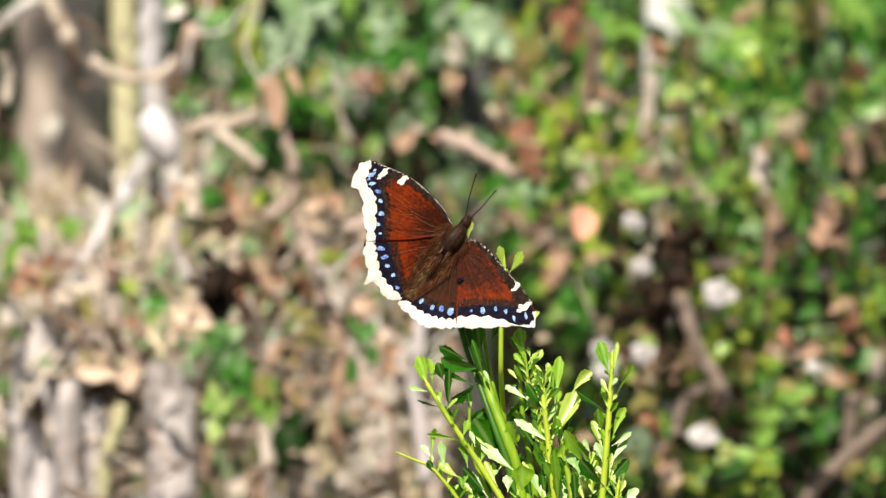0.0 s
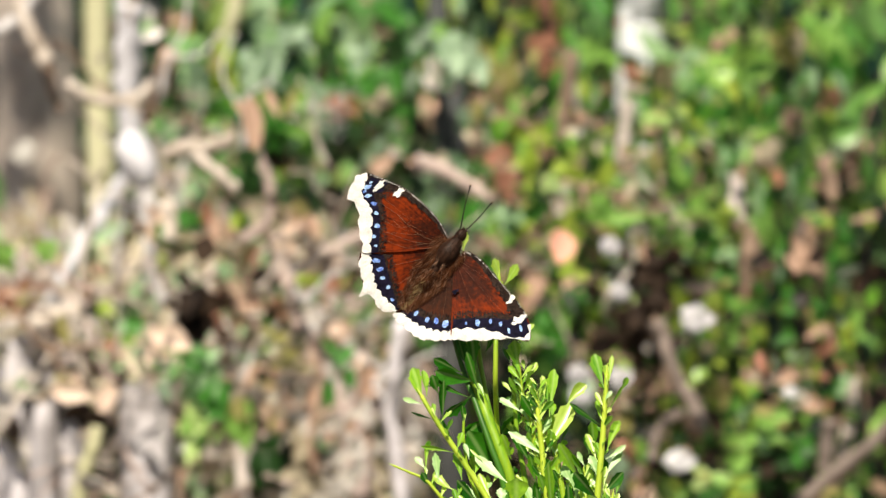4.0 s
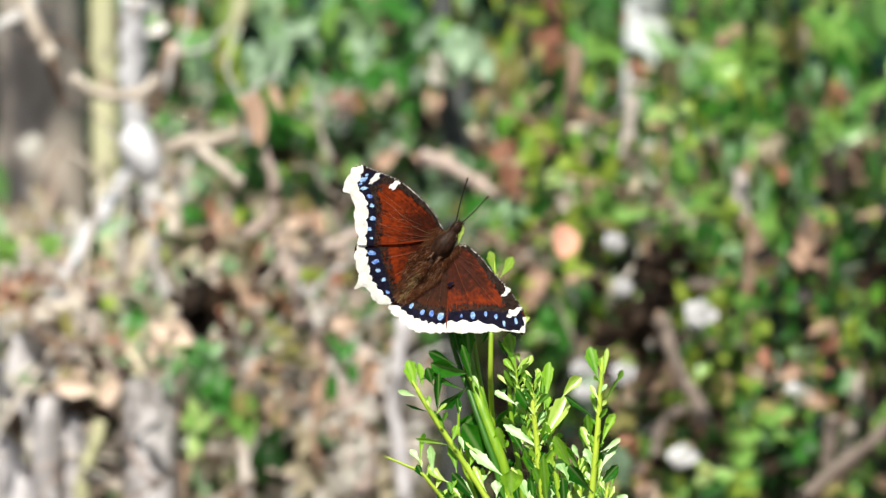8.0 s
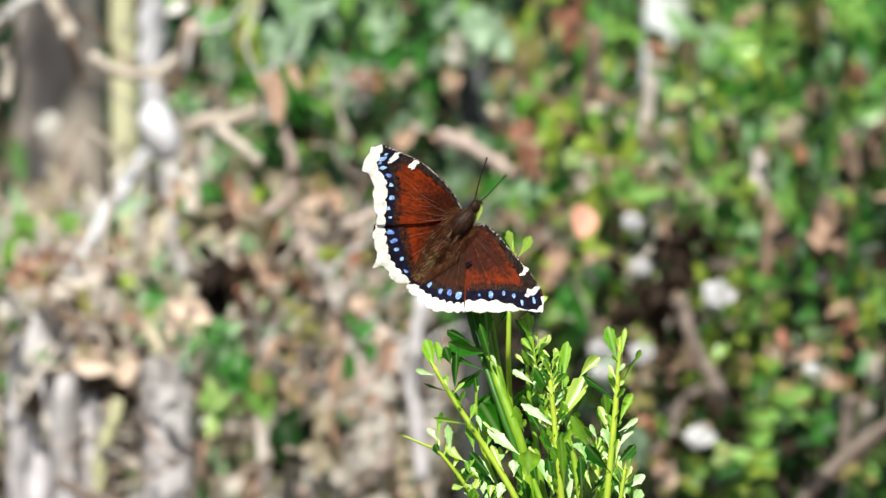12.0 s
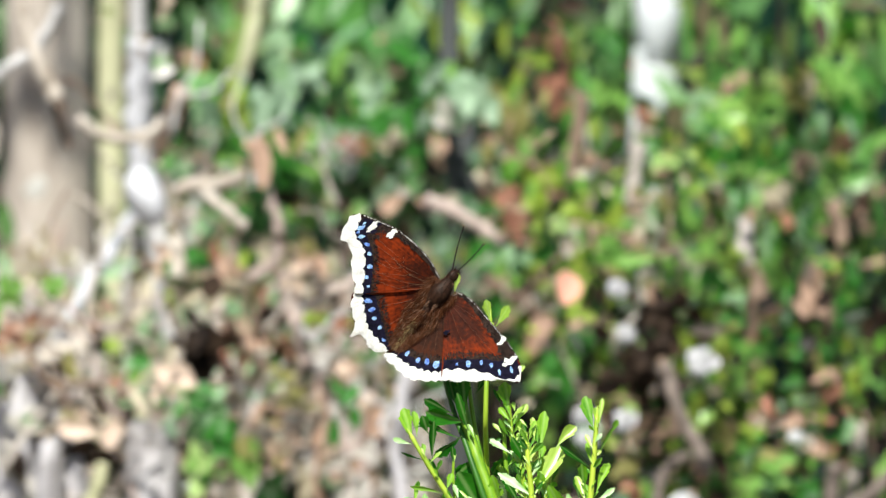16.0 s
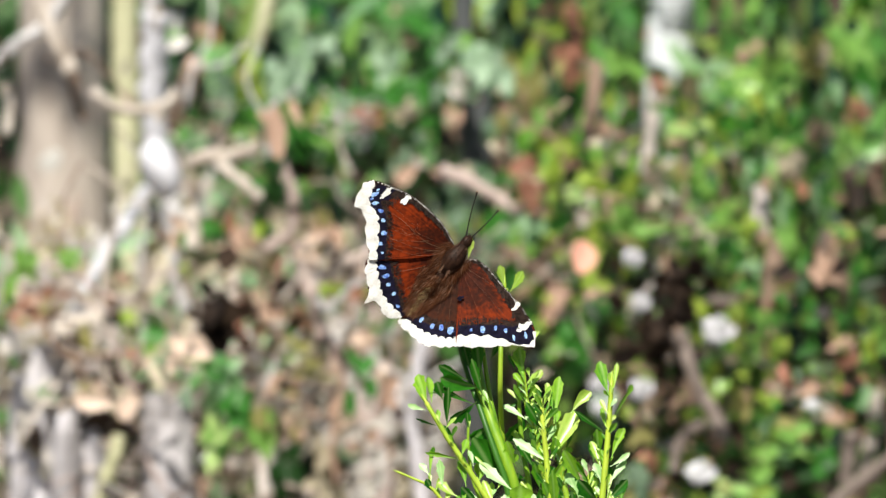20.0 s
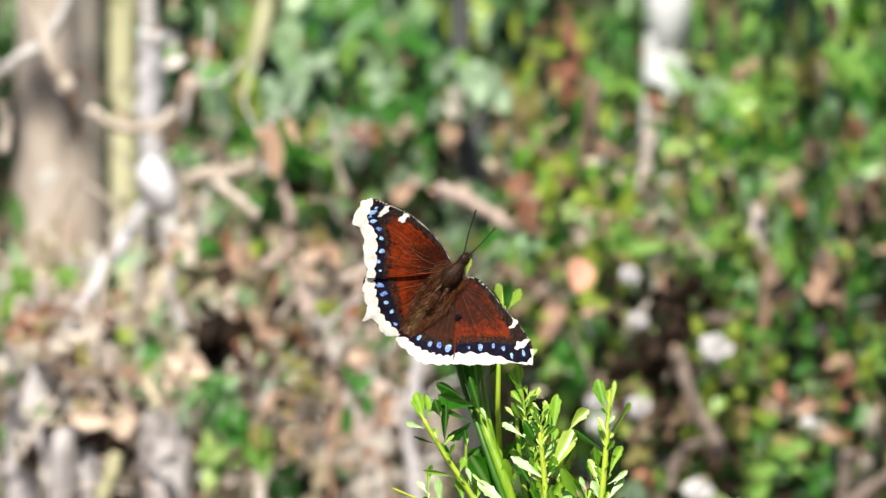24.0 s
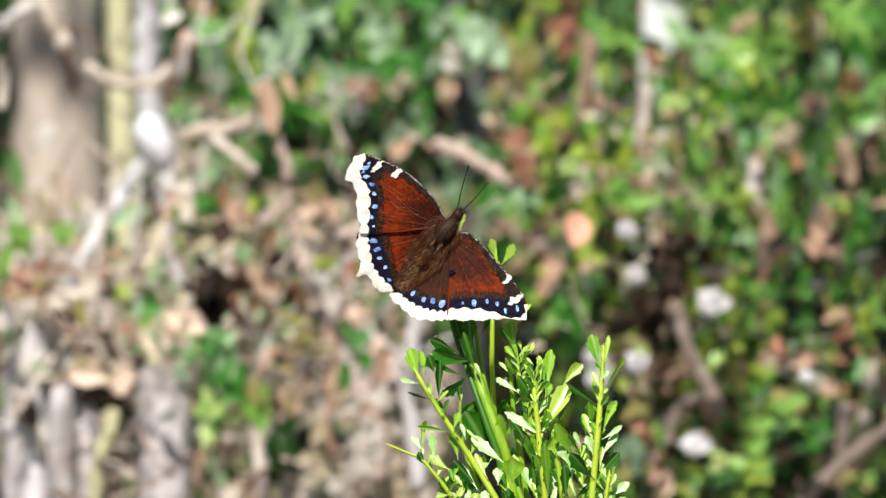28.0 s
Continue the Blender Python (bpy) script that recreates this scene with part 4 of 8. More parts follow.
forewing_l = wing("forewing", [(-0.1914, 4.0199), (-0.1914, 6.1256), (-3.4456, 12.0597), (-8.2312, 17.2282), (-14.3568, 22.0138), (-20.6738, 24.8851), (-26.7994, 26.9908), (-30.245, 26.4165), (-31.3936, 24.1194), (-33.4992, 18.951), (-31.2021, 17.2282), (-29.6708, 13.2083), (-29.8622, 8.8055), (-28.7136, 3.6371), (-28.5222, 0.1914), (-26.0337, 0.1914), (-14.3568, 0.5743), (-4.7856, 2.1057), (-0.7657, 2.4885)],
     (0.3828, 3.6371), [(-26.7994, 26.9908), (-30.0536, 26.4165), (-31.3936, 24.1194), (-33.6907, 18.951), (-31.2021, 17.2282), (-29.6708, 13.2083), (-29.8622, 8.8055), (-28.7136, 3.6371), (-28.5222, 0.1914)],
     [(-26.608, 25.8423), (-27.5651, 23.1623), (-28.5222, 20.4824), (-27.5651, 18.1853), (-25.6508, 15.5054), (-25.268, 13.2083), (-25.268, 8.8055), (-25.6508, 4.0199), (-26.0337, 0.1914)],
     [(-18.1853, 23.5452), (-21.8224, 20.4824), (-24.1194, 20.0995), (-23.7366, 17.9939), (-22.7795, 15.5054), (-22.3966, 12.8254), (-22.3966, 8.8055), (-22.7795, 4.0199), (-22.9709, 0.3828)],
     [s5((-26.6, 22.4), 1.5, 0.75, 20), s5((-26.4165, 19.4), 1.5, 0.6, 0), s5((-25.6, 23.9), 0.8, 0.35, 30), s5((-27.6, 20.9), 0.7, 0.4, 10), s5((-24.5023, 16.8453), 1.05, 0.65, -10), s5((-23.7366, 13.5911), 0.9, 0.6, -10), s5((-23.5452, 9.3798), 1.05, 0.75, 0), s5((-24.6937, 5.7427), 0.8, 0.7, 0), s5((-24.1194, 2.6799), 0.6, 0.4, 0)],
     WING, "maroon forewing with frayed cream edge", 0.5, 1,
     [s5((-22.2052, 23.3538), 2.0, 0.85, 40), s5((-23.928, 21.6309), 0.9, 0.55, 60), s5((-16.4625, 20.4824), 1.9, 0.85, 48), s5((-15.1225, 21.4395), 0.9, 0.6, -20)],
     [[(-0.7657, 3.2542), (-9.5712, 6.5084), (-16.8453, 13.2083)], [(-0.7657, 2.8714), (-11.4855, 4.0199), (-22.5881, 8.0398)], [(-16.8453, 13.2083), (-20.0995, 15.5054), (-22.5881, 17.2282)], [(-0.7657, 2.4885), (-12.4426, 1.7228), (-22.5881, 5.1685)], [(-13.0168, 8.9969), (-15.6968, 8.9969), (-18.1853, 11.294)]],
     [(0, 5.9342), (-3.4456, 11.8683), (-8.2312, 17.0368), (-14.3568, 21.8224), (-20.6738, 24.6937), (-25.8423, 26.7994)], dark_edge=(0.8, 1.2, 1.8, 2.0, 2.3, 3.2, 3.2))
hindwing_l = wing("hindwing", [(-3.4456, 3.6371), (-14.3568, 2.4885), (-24.8851, 1.5314), (-29.0965, 0.5743), (-29.8622, -3.6371), (-29.0965, -7.4655), (-28.5222, -11.1026), (-29.6708, -14.1654), (-26.2251, -13.7825), (-24.3109, -16.8453), (-22.3966, -19.1424), (-18.3767, -19.5253), (-16.2711, -18.7596), (-12.2511, -13.5911), (-7.0827, -7.4655), (-1.5314, -2.1057)],
     (-1.5314, 0.5743), [(-28.9051, 0.5743), (-29.8622, -3.6371), (-29.0965, -7.4655), (-28.5222, -11.1026), (-29.8622, -14.3568), (-26.2251, -13.7825), (-24.3109, -16.8453), (-22.3966, -19.1424), (-18.1853, -19.9081)],
     [(-26.0337, 0.1914), (-25.8423, -2.1057), (-25.4594, -4.4028), (-24.8851, -7.4655), (-24.3109, -10.3369), (-23.3538, -12.2511), (-21.2481, -14.7397), (-19.3338, -16.6539), (-17.0368, -18.7596)],
     [(-21.2481, -0.3828), (-20.6738, -2.4885), (-19.9081, -5.9342), (-19.1424, -8.8055), (-18.1853, -12.2511), (-17.4196, -14.3568), (-16.6539, -16.8453), (-16.2711, -17.611), (-15.8882, -18.5681)],
     [s5((-24.1194, -2.2971), 1.35, 0.85, 10), s5((-22.7795, -5.1685), 1.15, 0.75, 20), s5((-22.0138, -8.2312), 0.95, 0.65, 20), s5((-20.0995, -11.294), 0.75, 0.75, 30), s5((-18.7596, -15.5054), 0.9, 0.5, -45)],
     WING, "maroon hindwing with scalloped cream edge", -0.35, 2,
     veins=[[(-3.4456, -0.1914), (-11.4855, -2.4885), (-19.5253, -4.0199)], [(-3.8285, -0.9571), (-10.5283, -5.9342), (-17.2282, -10.7198)]])
wing("hindwing", [(-1.9142, -2.4885), (-6.317, -8.4227), (-11.4855, -15.5054), (-15.5054, -19.7167), (-18.1853, -20.4824), (-18.3767, -21.4395), (-15.1225, -24.3109), (-9.5712, -28.7136), (-4.7856, -29.0965), (1.1485, -29.0965), (1.34, -25.6508), (1.5314, -22.0138), (3.8285, -15.5054), (5.3599, -11.1026), (3.8285, -3.0628)],
     (1.1485, -2.4885), [(-18.5681, -19.9081), (-18.1853, -21.8224), (-15.1225, -24.5023), (-12.2511, -26.9908), (-9.5712, -28.7136), (-4.7856, -29.2879), (-1.5314, -29.2879), (1.1485, -29.0965)],
     [(-15.3139, -19.9081), (-13.974, -21.2481), (-11.6769, -22.9709), (-9.1884, -24.3109), (-6.5084, -25.268), (-4.2113, -25.8423), (-1.5314, -26.2251), (0.9571, -26.0337)],
     [(-13.7825, -17.9939), (-12.2511, -19.3338), (-10.1455, -20.4824), (-8.4227, -21.2481), (-5.9342, -22.2052), (-3.4456, -22.7795), (-1.1485, -22.9709), (1.1485, -22.7795)],
     [s5((-10.7198, -20.0995), 0.75, 1.0, -30), s5((-7.0827, -22.2052), 0.75, 0.9, -30), s5((-4.0199, -22.7795), 0.85, 1.2, -25), s5((-1.1485, -23.7366), 1.0, 1.45, -15)],
     WING_BROWN, "brown hindwing with scalloped cream edge", 0.0, 3,
     veins=[[(0.3828, -3.2542), (-2.8714, -10.7198), (-5.7427, -19.3338)], [(0.7657, -3.6371), (-0.3828, -11.6769), (-1.5314, -20.291)]])
forewing_r = wing("forewing", [(1.5314, -1.7228), (3.6371, -0.7657), (6.8913, 0.3828), (11.294, -2.2971), (15.6968, -7.2741), (20.0995, -12.4426), (23.7366, -16.8453), (26.7994, -21.6309), (27.7565, -24.3109), (27.7565, -29.0965), (25.8423, -29.6708), (21.4395, -28.3308), (17.8025, -28.5222), (11.294, -28.9051), (4.7856, -28.9051), (1.1485, -28.3308), (1.34, -22.7795), (3.2542, -13.974), (2.1057, -4.977)],
     (2.2971, -1.7228), [(27.7565, -23.928), (27.5651, -28.7136), (25.268, -29.2879), (21.6309, -28.7136), (17.8025, -28.9051), (11.294, -29.2879), (4.7856, -29.2879), (0.9571, -28.7136)],
     [(26.9908, -23.928), (26.9908, -27.1822), (23.928, -28.5222), (20.4824, -28.1394), (16.8453, -26.608), (11.1026, -25.4594), (5.7427, -25.268), (1.34, -25.4594)],
     [(25.268, -19.7167), (22.9709, -21.2481), (20.291, -21.8224), (17.4196, -21.6309), (14.1654, -21.4395), (10.5283, -21.4395), (5.7427, -21.6309), (1.7228, -22.0138)],
     [s5((6.1256, -23.5452), 0.5, 0.5, 0), s5((9.9541, -23.3538), 0.85, 1.15, -10), s5((14.3568, -22.9709), 0.6, 0.85, 0), s5((17.8025, -23.7366), 0.65, 0.95, 10), s5((20.4824, -26.0337), 0.5, 1.2, 10)],
     WING_SHADED, "maroon forewing with frayed cream edge", 0.5, 4,
     [s5((20.8652, -16.2), 1.4, 0.75, 30), s5((21.9, -14.8), 1.0, 0.8, 60), s5((23.6, -22.5), 1.9, 1.1, 25), s5((25.4, -21.4), 1.3, 0.95, 50), s5((22.3, -23.6), 0.9, 0.6, 10)],
     [[(3.0628, -2.4885), (9.5712, -9.7626), (18.1853, -19.3338)], [(3.0628, -2.8714), (6.1256, -11.6769), (10.5283, -21.2481)], [(3.4456, -2.1057), (12.4426, -7.8484), (20.6738, -15.1225)]],
     [(3.8285, -0.7657), (6.8913, 0.3828), (11.294, -2.2971), (15.6968, -7.2741), (20.0995, -12.4426), (23.7366, -16.8453), (26.7994, -21.6309)], dark_edge=(0.6, 0.8, 1.2, 2.0, 2.9, 3.7, 4.4))
for pts in ([(-25.0, 3.2), (-23.0, 3.9), (-21.4, 3.0)], [(-24.4, 1.6), (-22.4, 2.6), (-20.6, 1.4)], [(-22.8, 4.6), (-21.0, 5.4), (-19.0, 4.9), (-16.5, 4.9)], [(-25.0, 12.0), (-22.0, 11.4), (-17.5, 9.2), (-12.0, 7.4)],
            [(-21.6, 19.2), (-17.2, 15.4), (-13.2, 12.0)], [(-4.0, 3.4), (-8.0, 3.2), (-13.0, 2.2)], [(-8.5, 6.6), (-12.0, 6.4), (-16.0, 6.8), (-22.0, 7.2)]):
    part("scratch", ridge(pts, 0.03, 0.8), VEIN, forewing_l, "faint pale line in the scales")
for pts in ([(-18.951, 14.7397), (-15.6968, 12.4426), (-13.3997, 10.1455), (-9.9541, 8.2312), (-7.2741, 7.0827)], [(-13.0168, 10.1455), (-12.0597, 11.294), (-12.2511, 12.634)], [(-14.9311, 11.6769), (-16.4625, 12.0597)]):
    part("scratch", ridge(pts, 0.028, 0.82), FUR_PALE, forewing_l, "pale scratch in the scales")
part("spot", spot((24.5023, -25.268), 2.2, 1.5, 40, 0.95), BAND, forewing_r, "blue-black wing tip")
part("spot", spot((2.4885, -12.8254), 1.1, 0.75, 20, 1.6, 0.5), BAND, forewing_r, "dark nick")
part("spot", spot((24.5023, -25.268), 0.5, 1.2, 10, 1.06), BLUE, forewing_r, "dark blue streak")


def blob(name, line, radii, mat, label, shag, seed):
    """A furry body section along a line, radii from end to end, with tufts of hair standing off it."""
    bm = bmesh.new()
    pts = curve([Vector(p) * 0.001 for p in line], 14)
    rings = []
    for i, c in enumerate(pts):
        f = i / 14
        k = f * (len(radii) - 1)
        a = int(min(k, len(radii) - 2))
        r = (radii[a] + (radii[a + 1] - radii[a]) * (k - a)) * 0.001
        d = (pts[min(i + 1, 14)] - pts[max(i - 1, 0)]).normalized()
        x = d.cross(Vector((0, 0, 1))).normalized()
        y = x.cross(d)
        rings.append([bm.verts.new(c + (x * math.cos(2 * math.pi * j / 14) + y * math.sin(2 * math.pi * j / 14)) * r * (1 + 0.06 * noise.noise(Vector((i * 0.3, j * 0.8, seed))))) for j in range(14)])
    for p, q in zip(rings, rings[1:]):
        for j in range(14):
            bm.faces.new((p[j], p[(j + 1) % 14], q[(j + 1) % 14], q[j]))
    bm.faces.new(rings[0][::-1])
    bm.faces.new(rings[-1])
    rnd = random.Random(seed)
    for _ in range(shag):
        i, j = rnd.randrange(1, 14), rnd.randrange(14)
        v = rings[i][j].co
        d = (pts[max(i - 1, 0)] - pts[min(i + 1, 14)]).normalized()
        o = (v - pts[i]).normalized()
        tip = v + (d * rnd.uniform(0.6, 1.4) + o * 0.45 + Vector([rnd.uniform(-.3, .3) for _ in range(3)])) * 0.0012
        w = d.cross(o) * 0.00005
        bm.faces.new([bm.verts.new(q) for q in (v - w, v + w, tip)])
    return part(name, bm, mat, butterfly, label)


blob("head", [(6.1256, 8.0398, 1.6), (4.977, 6.6998, 2.0), (3.4456, 4.977, 2.0)], [0.7, 1.6, 1.9, 1.7], THORAX, "furry brown head", 420, 3)
blob("thorax", [(3.6371, 4.977, 1.8), (0.1914, 0.3828, 2.3), (-4.0199, -5.1685, 0.0)], [1.9, 3.0, 3.7, 3.0, 1.0], THORAX, "dark brown velvety thorax", 900, 4)
blob("abdomen", [(-1.1485, -1.7228, 0.7), (-6.6998, -8.8055, 0.2), (-11.8683, -14.7397, 0.1), (-14.5482, -17.8025, 0.3)], [1.9, 1.6, 1.1, 0.6, 0.2], THORAX, "tapering brown abdomen", 300, 5)
trnd = random.Random(21)
bm = bmesh.new()
for _ in range(130):
    u = trnd.random()
    a = Vector((3.8285, 5.1685, 0)).lerp(Vector((-3.4456, -4.4028, 0)), u)
    side = trnd.choice((-1, 1))
    wide = 1.4 + 1.5 * math.sin(math.pi * min(1, u + 0.15))
    p = a + ACROSS * side * wide * trnd.uniform(0.55, 1.0)
    q = p + (-AXIS * trnd.uniform(0.8, 2.2) + ACROSS * side * trnd.uniform(0.1, 0.9))
    z = 2.6 + 2.2 * (1 - abs((p - a).length) / 3.2)
    w = Vector((AXIS.y, -AXIS.x, 0)) * 0.045
    bm.faces.new([bm.verts.new(Vector((v.x, v.y, h)) * 0.001) for v, h in ((p - w, z), (p + w, z), (q, z + 0.2))])
part("tuft", bm, FUR_PALE, butterfly, "light brown tufts on the thorax")
for k, (ax, ay) in enumerate(((-1, 1), (1, 1))):
    e = Vector((4.977, 6.5084, 1.9)) + (ACROSS * ax * 1.35 + AXIS * 0.3)
    bm = bmesh.new()
    bmesh.ops.create_icosphere(bm, subdivisions=2, radius=0.0007, matrix=Matrix.Translation(e * 0.001))
    part("eye", bm, HORN, butterfly, "dark eye")
# hair along the inner edges of the hindwings
hrnd = random.Random(12)
NECK, TAIL = Vector((2.4885, 3.6371, 0)), Vector((-14.5482, -17.8025, 0))
for side in (-1, 1):
    for hue, count, wide, start in ((FUR, 2600, 9.5, 0.0), (FUR_PALE, 420, 9.0, 0.0), (FUR_GOLD, 200, 2.4, 0.55)):
        bm = bmesh.new()
        for _ in range(count):
            u = start + (1 - start) * hrnd.random() ** 0.9
            off = hrnd.random() ** 1.4 * wide * (1 - 0.72 * u)
            if hue is not FUR_GOLD and u < 0.42:
                off = 1.7 + off * 0.4
            a = NECK.lerp(TAIL, u) + ACROSS * side * off
            d = (-AXIS + ACROSS * side * hrnd.gauss(0.34, 0.3) * (1 - u)).normalized() * hrnd.uniform(1.5, 5.5) * (1.15 - 0.7 * u)
            base = 2.2 * (1 - u) * hrnd.random() + 0.5 + (2.6 * max(0, 1 - off / 2.6) if 0.3 < u < 0.62 else 0)
            p, m, q = lift(a, base), lift(a + d * 0.55 + ACROSS * hrnd.uniform(-.25, .25), base + 0.25), lift(a + d, 0.35 + hrnd.uniform(0, 0.4))
            w = Vector((d.y, -d.x, 0)).normalized() * 0.00003
            vs = [bm.verts.new(v) for v in (p - w, p + w, m + w, m - w, q)]
            bm.faces.new(vs[:4])
            bm.faces.new((vs[3], vs[2], vs[4]))
        part("hair_fringe", bm, hue, butterfly, "long silky hair")


def antenna(base, tip, bend):
    """An antenna whose origin is its joint on the head."""
    base, tip = Vector(base) * 0.001, Vector(tip) * 0.001
    mid = base.lerp(tip, 0.5) + Vector(bend) * 0.001
    d = tip - base
    bm = tube(bmesh.new(), [Vector((0, 0, 0)), mid - base, d], 0.00024, 0.00019, 6, 12)
    a = part("antenna", bm, HORN, butterfly, "thin dark antenna")
    a.location = base
    bm = tube(bmesh.new(), [d * 0.9, d * 0.96, d * 1.01], 0.00024, 0.00038, 7, 6)
    part("club", bm, HORN, a, "knobbed dark tip")
    bm = tube(bmesh.new(), [d * 1.0, d * 1.025], 0.00034, 0.0002, 7, 4)
    part("tip", bm, CLUB, a, "pale end")
    return a


antenna_l = antenna((4.2113, 7.2741, 2.2), (8.2312, 22.9709, 5.0), (-0.3, 0.1, 0.6))
antenna_r = antenna((5.3599, 7.0827, 2.2), (15.1225, 17.0368, 4.6), (0.1, -0.3, 0.6))
# legs that grip the stem behind
for a, b in (((0.7657, 2.1057), (2.2971, -5.5513)), ((1.9142, 0.1914), (3.4456, -8.6141)), ((-0.7657, -1.34), (3.2542, -11.294)), ((-1.5314, 0.1914), (2.6799, -7.0827))):
    bm = tube(bmesh.new(), [Vector((*a, 0.5)) * 0.001, Vector(((a[0] + b[0]) / 2 + 0.8, (a[1] + b[1]) / 2, -6)) * 0.001, Vector((*b, -10.5)) * 0.001], 0.0003, 0.00015, 6, 8)
    part("leg", bm, FUR, butterfly, "thin brown leg")
butterfly.matrix_world = REST


# ---- the thicket behind ----
brnd = random.Random(31)


def limb(parent, at, pts, r0, r1, mat, name="branch", label="", knots=0.5, sides=8):
    bm = tube(bmesh.new(), pts, r0, r1, sides, 4 * len(pts), knots)
    return part(name, bm, mat, parent, label, at)


def limbs(parent, at, *rows):
    """Branches of one plant: rows of points, thickness at both ends, surface."""
    for pts, d0, d1, mat in rows:
        limb(parent, at, pts, d0 / 2, d1 / 2, mat)


def sprays(parent, at, *rows, shapes=OVALS, fill=(), more=4):
    """Leaves of one plant, each with smaller ones about it: rows of base, tip, width, surface."""
    for base, tip, width, mat in rows:
        base, tip = Vector(base), Vector(tip)
        mid, ln = base.lerp(tip, 0.5), (tip - base).length
        set_leaf(parent, mid.lerp(base, 0.8), mid.lerp(tip, 0.8), width * 0.8, mat, brnd.choice((OVALS, BLADES)), (0.0, -1.0, 0.6), "leaf", brnd, at, 0.7)
        for _ in range(more):
            p = mid + Vector((brnd.gauss(0, width * 0.42), brnd.uniform(-0.02, 0.03), brnd.gauss(0, ln * 0.36)))
            d = ((tip - base).normalized() + Vector((brnd.gauss(0, 0.8), 0, brnd.gauss(0, 0.8)))).normalized() * ln * brnd.uniform(0.25, 0.5)
            m = mat if brnd.random() < 0.6 else brnd.choice(fill or (GREEN, GREEN_DARK, BROWN_DARK, DEAD, TWIG_BROWN))
            set_leaf(parent, p - d / 2, p + d / 2, d.length * brnd.uniform(0.3, 0.6), m, BLADES, (0.0, -1.0, 0.6), "leaf", brnd, at, 1.0)


def stems(ob, at, spread, tall, n):
    """Thin stems from the ground up into the foliage."""
    for k in range(n):
        x, y = brnd.uniform(-spread, spread), brnd.uniform(0.0, 0.3)
        top = Vector(at) + Vector((x, y, tall * brnd.uniform(0.7, 1.05)))
        limb(ob, at, [Vector(at) + Vector((x * 0.4, y * 0.4, 0)), Vector(at).lerp(top, 0.5) + Vector((x * 0.2, 0, 0)), top], 0.005, 0.0016, BARK_DARK if k % 2 else TWIG_BROWN, "stem", sides=6)


# tree with a grey-brown trunk
T1 = (-0.2376, 2.1956, 0.0)
tree = thing("tree", T1, "slender tree with smooth grey-brown trunk in dappled sun", "tree")
limb(tree, T1, [T1, (-0.2353, 2.1793, 0.7193), (-0.2368, 2.1892, 0.8195), (-0.2376, 2.1977, 0.9055), (-0.2384, 2.2069, 0.9986), (-0.24, 2.2311, 1.2421), (-0.227, 2.3422, 1.8567)], 0.03311, 0.02375, BARK, "trunk", "smooth grey-brown trunk", 0.1, 16)
# thin mossy stem, and a bleached one beside it
M1 = (-0.1879, 1.993, 0.0)
mossy = thing("sapling", M1, "thin sapling with yellow-green mossy bark", "sapling")
limb(mossy, M1, [M1, (-0.1857, 1.9848, 0.785), (-0.1879, 1.9943, 0.881), (-0.1883, 1.9998, 0.9359), (-0.19, 2.0045, 0.9839), (-0.1887, 2.01, 1.0387), (-0.1851, 2.0371, 1.313)], 0.0092, 0.0080, BARK_MOSS, "stem", knots=0.15)
for a, b in (((-0.1887, 2.0086, 1.025), (-0.1981, 1.9637, 1.0789)), ((-0.1887, 2.0072, 1.0113), (-0.1756, 2.013, 1.0696)), ((-0.1868, 1.9909, 0.8467), (-0.1777, 1.9631, 0.8702))):
    limb(mossy, M1, [a, Vector(a).lerp(Vector(b), 0.5) + Vector((0.003, 0, 0.002)), b], 0.00207, 0.00103, BARK_MOSS, "branch", knots=0.2)
K1 = (-0.1582, 1.7939, 0.0)
snag = thing("dead_sapling", K1, "bleached dead sapling with broken side branches", "sapling")
limb(snag, K1, [K1, (-0.1515, 1.7887, 0.834), (-0.1549, 1.7939, 0.8864), (-0.1602, 1.7991, 0.9388), (-0.1628, 1.8027, 0.9749), (-0.1655, 1.8056, 1.0043), (-0.1699, 1.8264, 1.214)], 0.00395, 0.0056, TWIG_GREY, "stem", knots=0.25)
bm = bmesh.new()
bmesh.ops.create_icosphere(bm, subdivisions=3, radius=1.0)
for v in bm.verts:
    v.co *= 1 + 0.18 * noise.noise(v.co * 1.4)
    v.co = Vector((-0.1480, 1.5000, 0.9460)) + Vector((v.co.x * 0.0112 - v.co.z * 0.0030, v.co.y * 0.0100, v.co.z * 0.0160))
part("stub", bm, SILVER, snag, "white broken stub", K1)
limbs(snag, K1,
      ([(-0.1569, 1.6600, 1.0203), (-0.1582, 1.6600, 0.9932), (-0.1595, 1.6600, 0.9708), (-0.1583, 1.6600, 0.9453)], 0.0165, 0.0135, SILVER),
      ([(-0.165, 1.7363, 0.9131), (-0.1731, 1.6449, 0.9039), (-0.1828, 1.6133, 0.8895), (-0.1929, 1.5917, 0.8742), (-0.1975, 1.5898, 0.8555)], 0.00985, 0.00826, SILVER),
      ([(-0.1405, 1.6000, 0.9825), (-0.1506, 1.6000, 0.9718), (-0.1647, 1.6000, 0.9693), (-0.1788, 1.6000, 0.9718), (-0.1898, 1.6000, 0.9806)], 0.00690, 0.00600, TWIG),
      ([(-0.1347, 1.6636, 0.9911), (-0.1389, 1.6725, 0.9798), (-0.1447, 1.6812, 0.9663), (-0.1499, 1.6996, 0.9488)], 0.01093, 0.00643, PEACH))

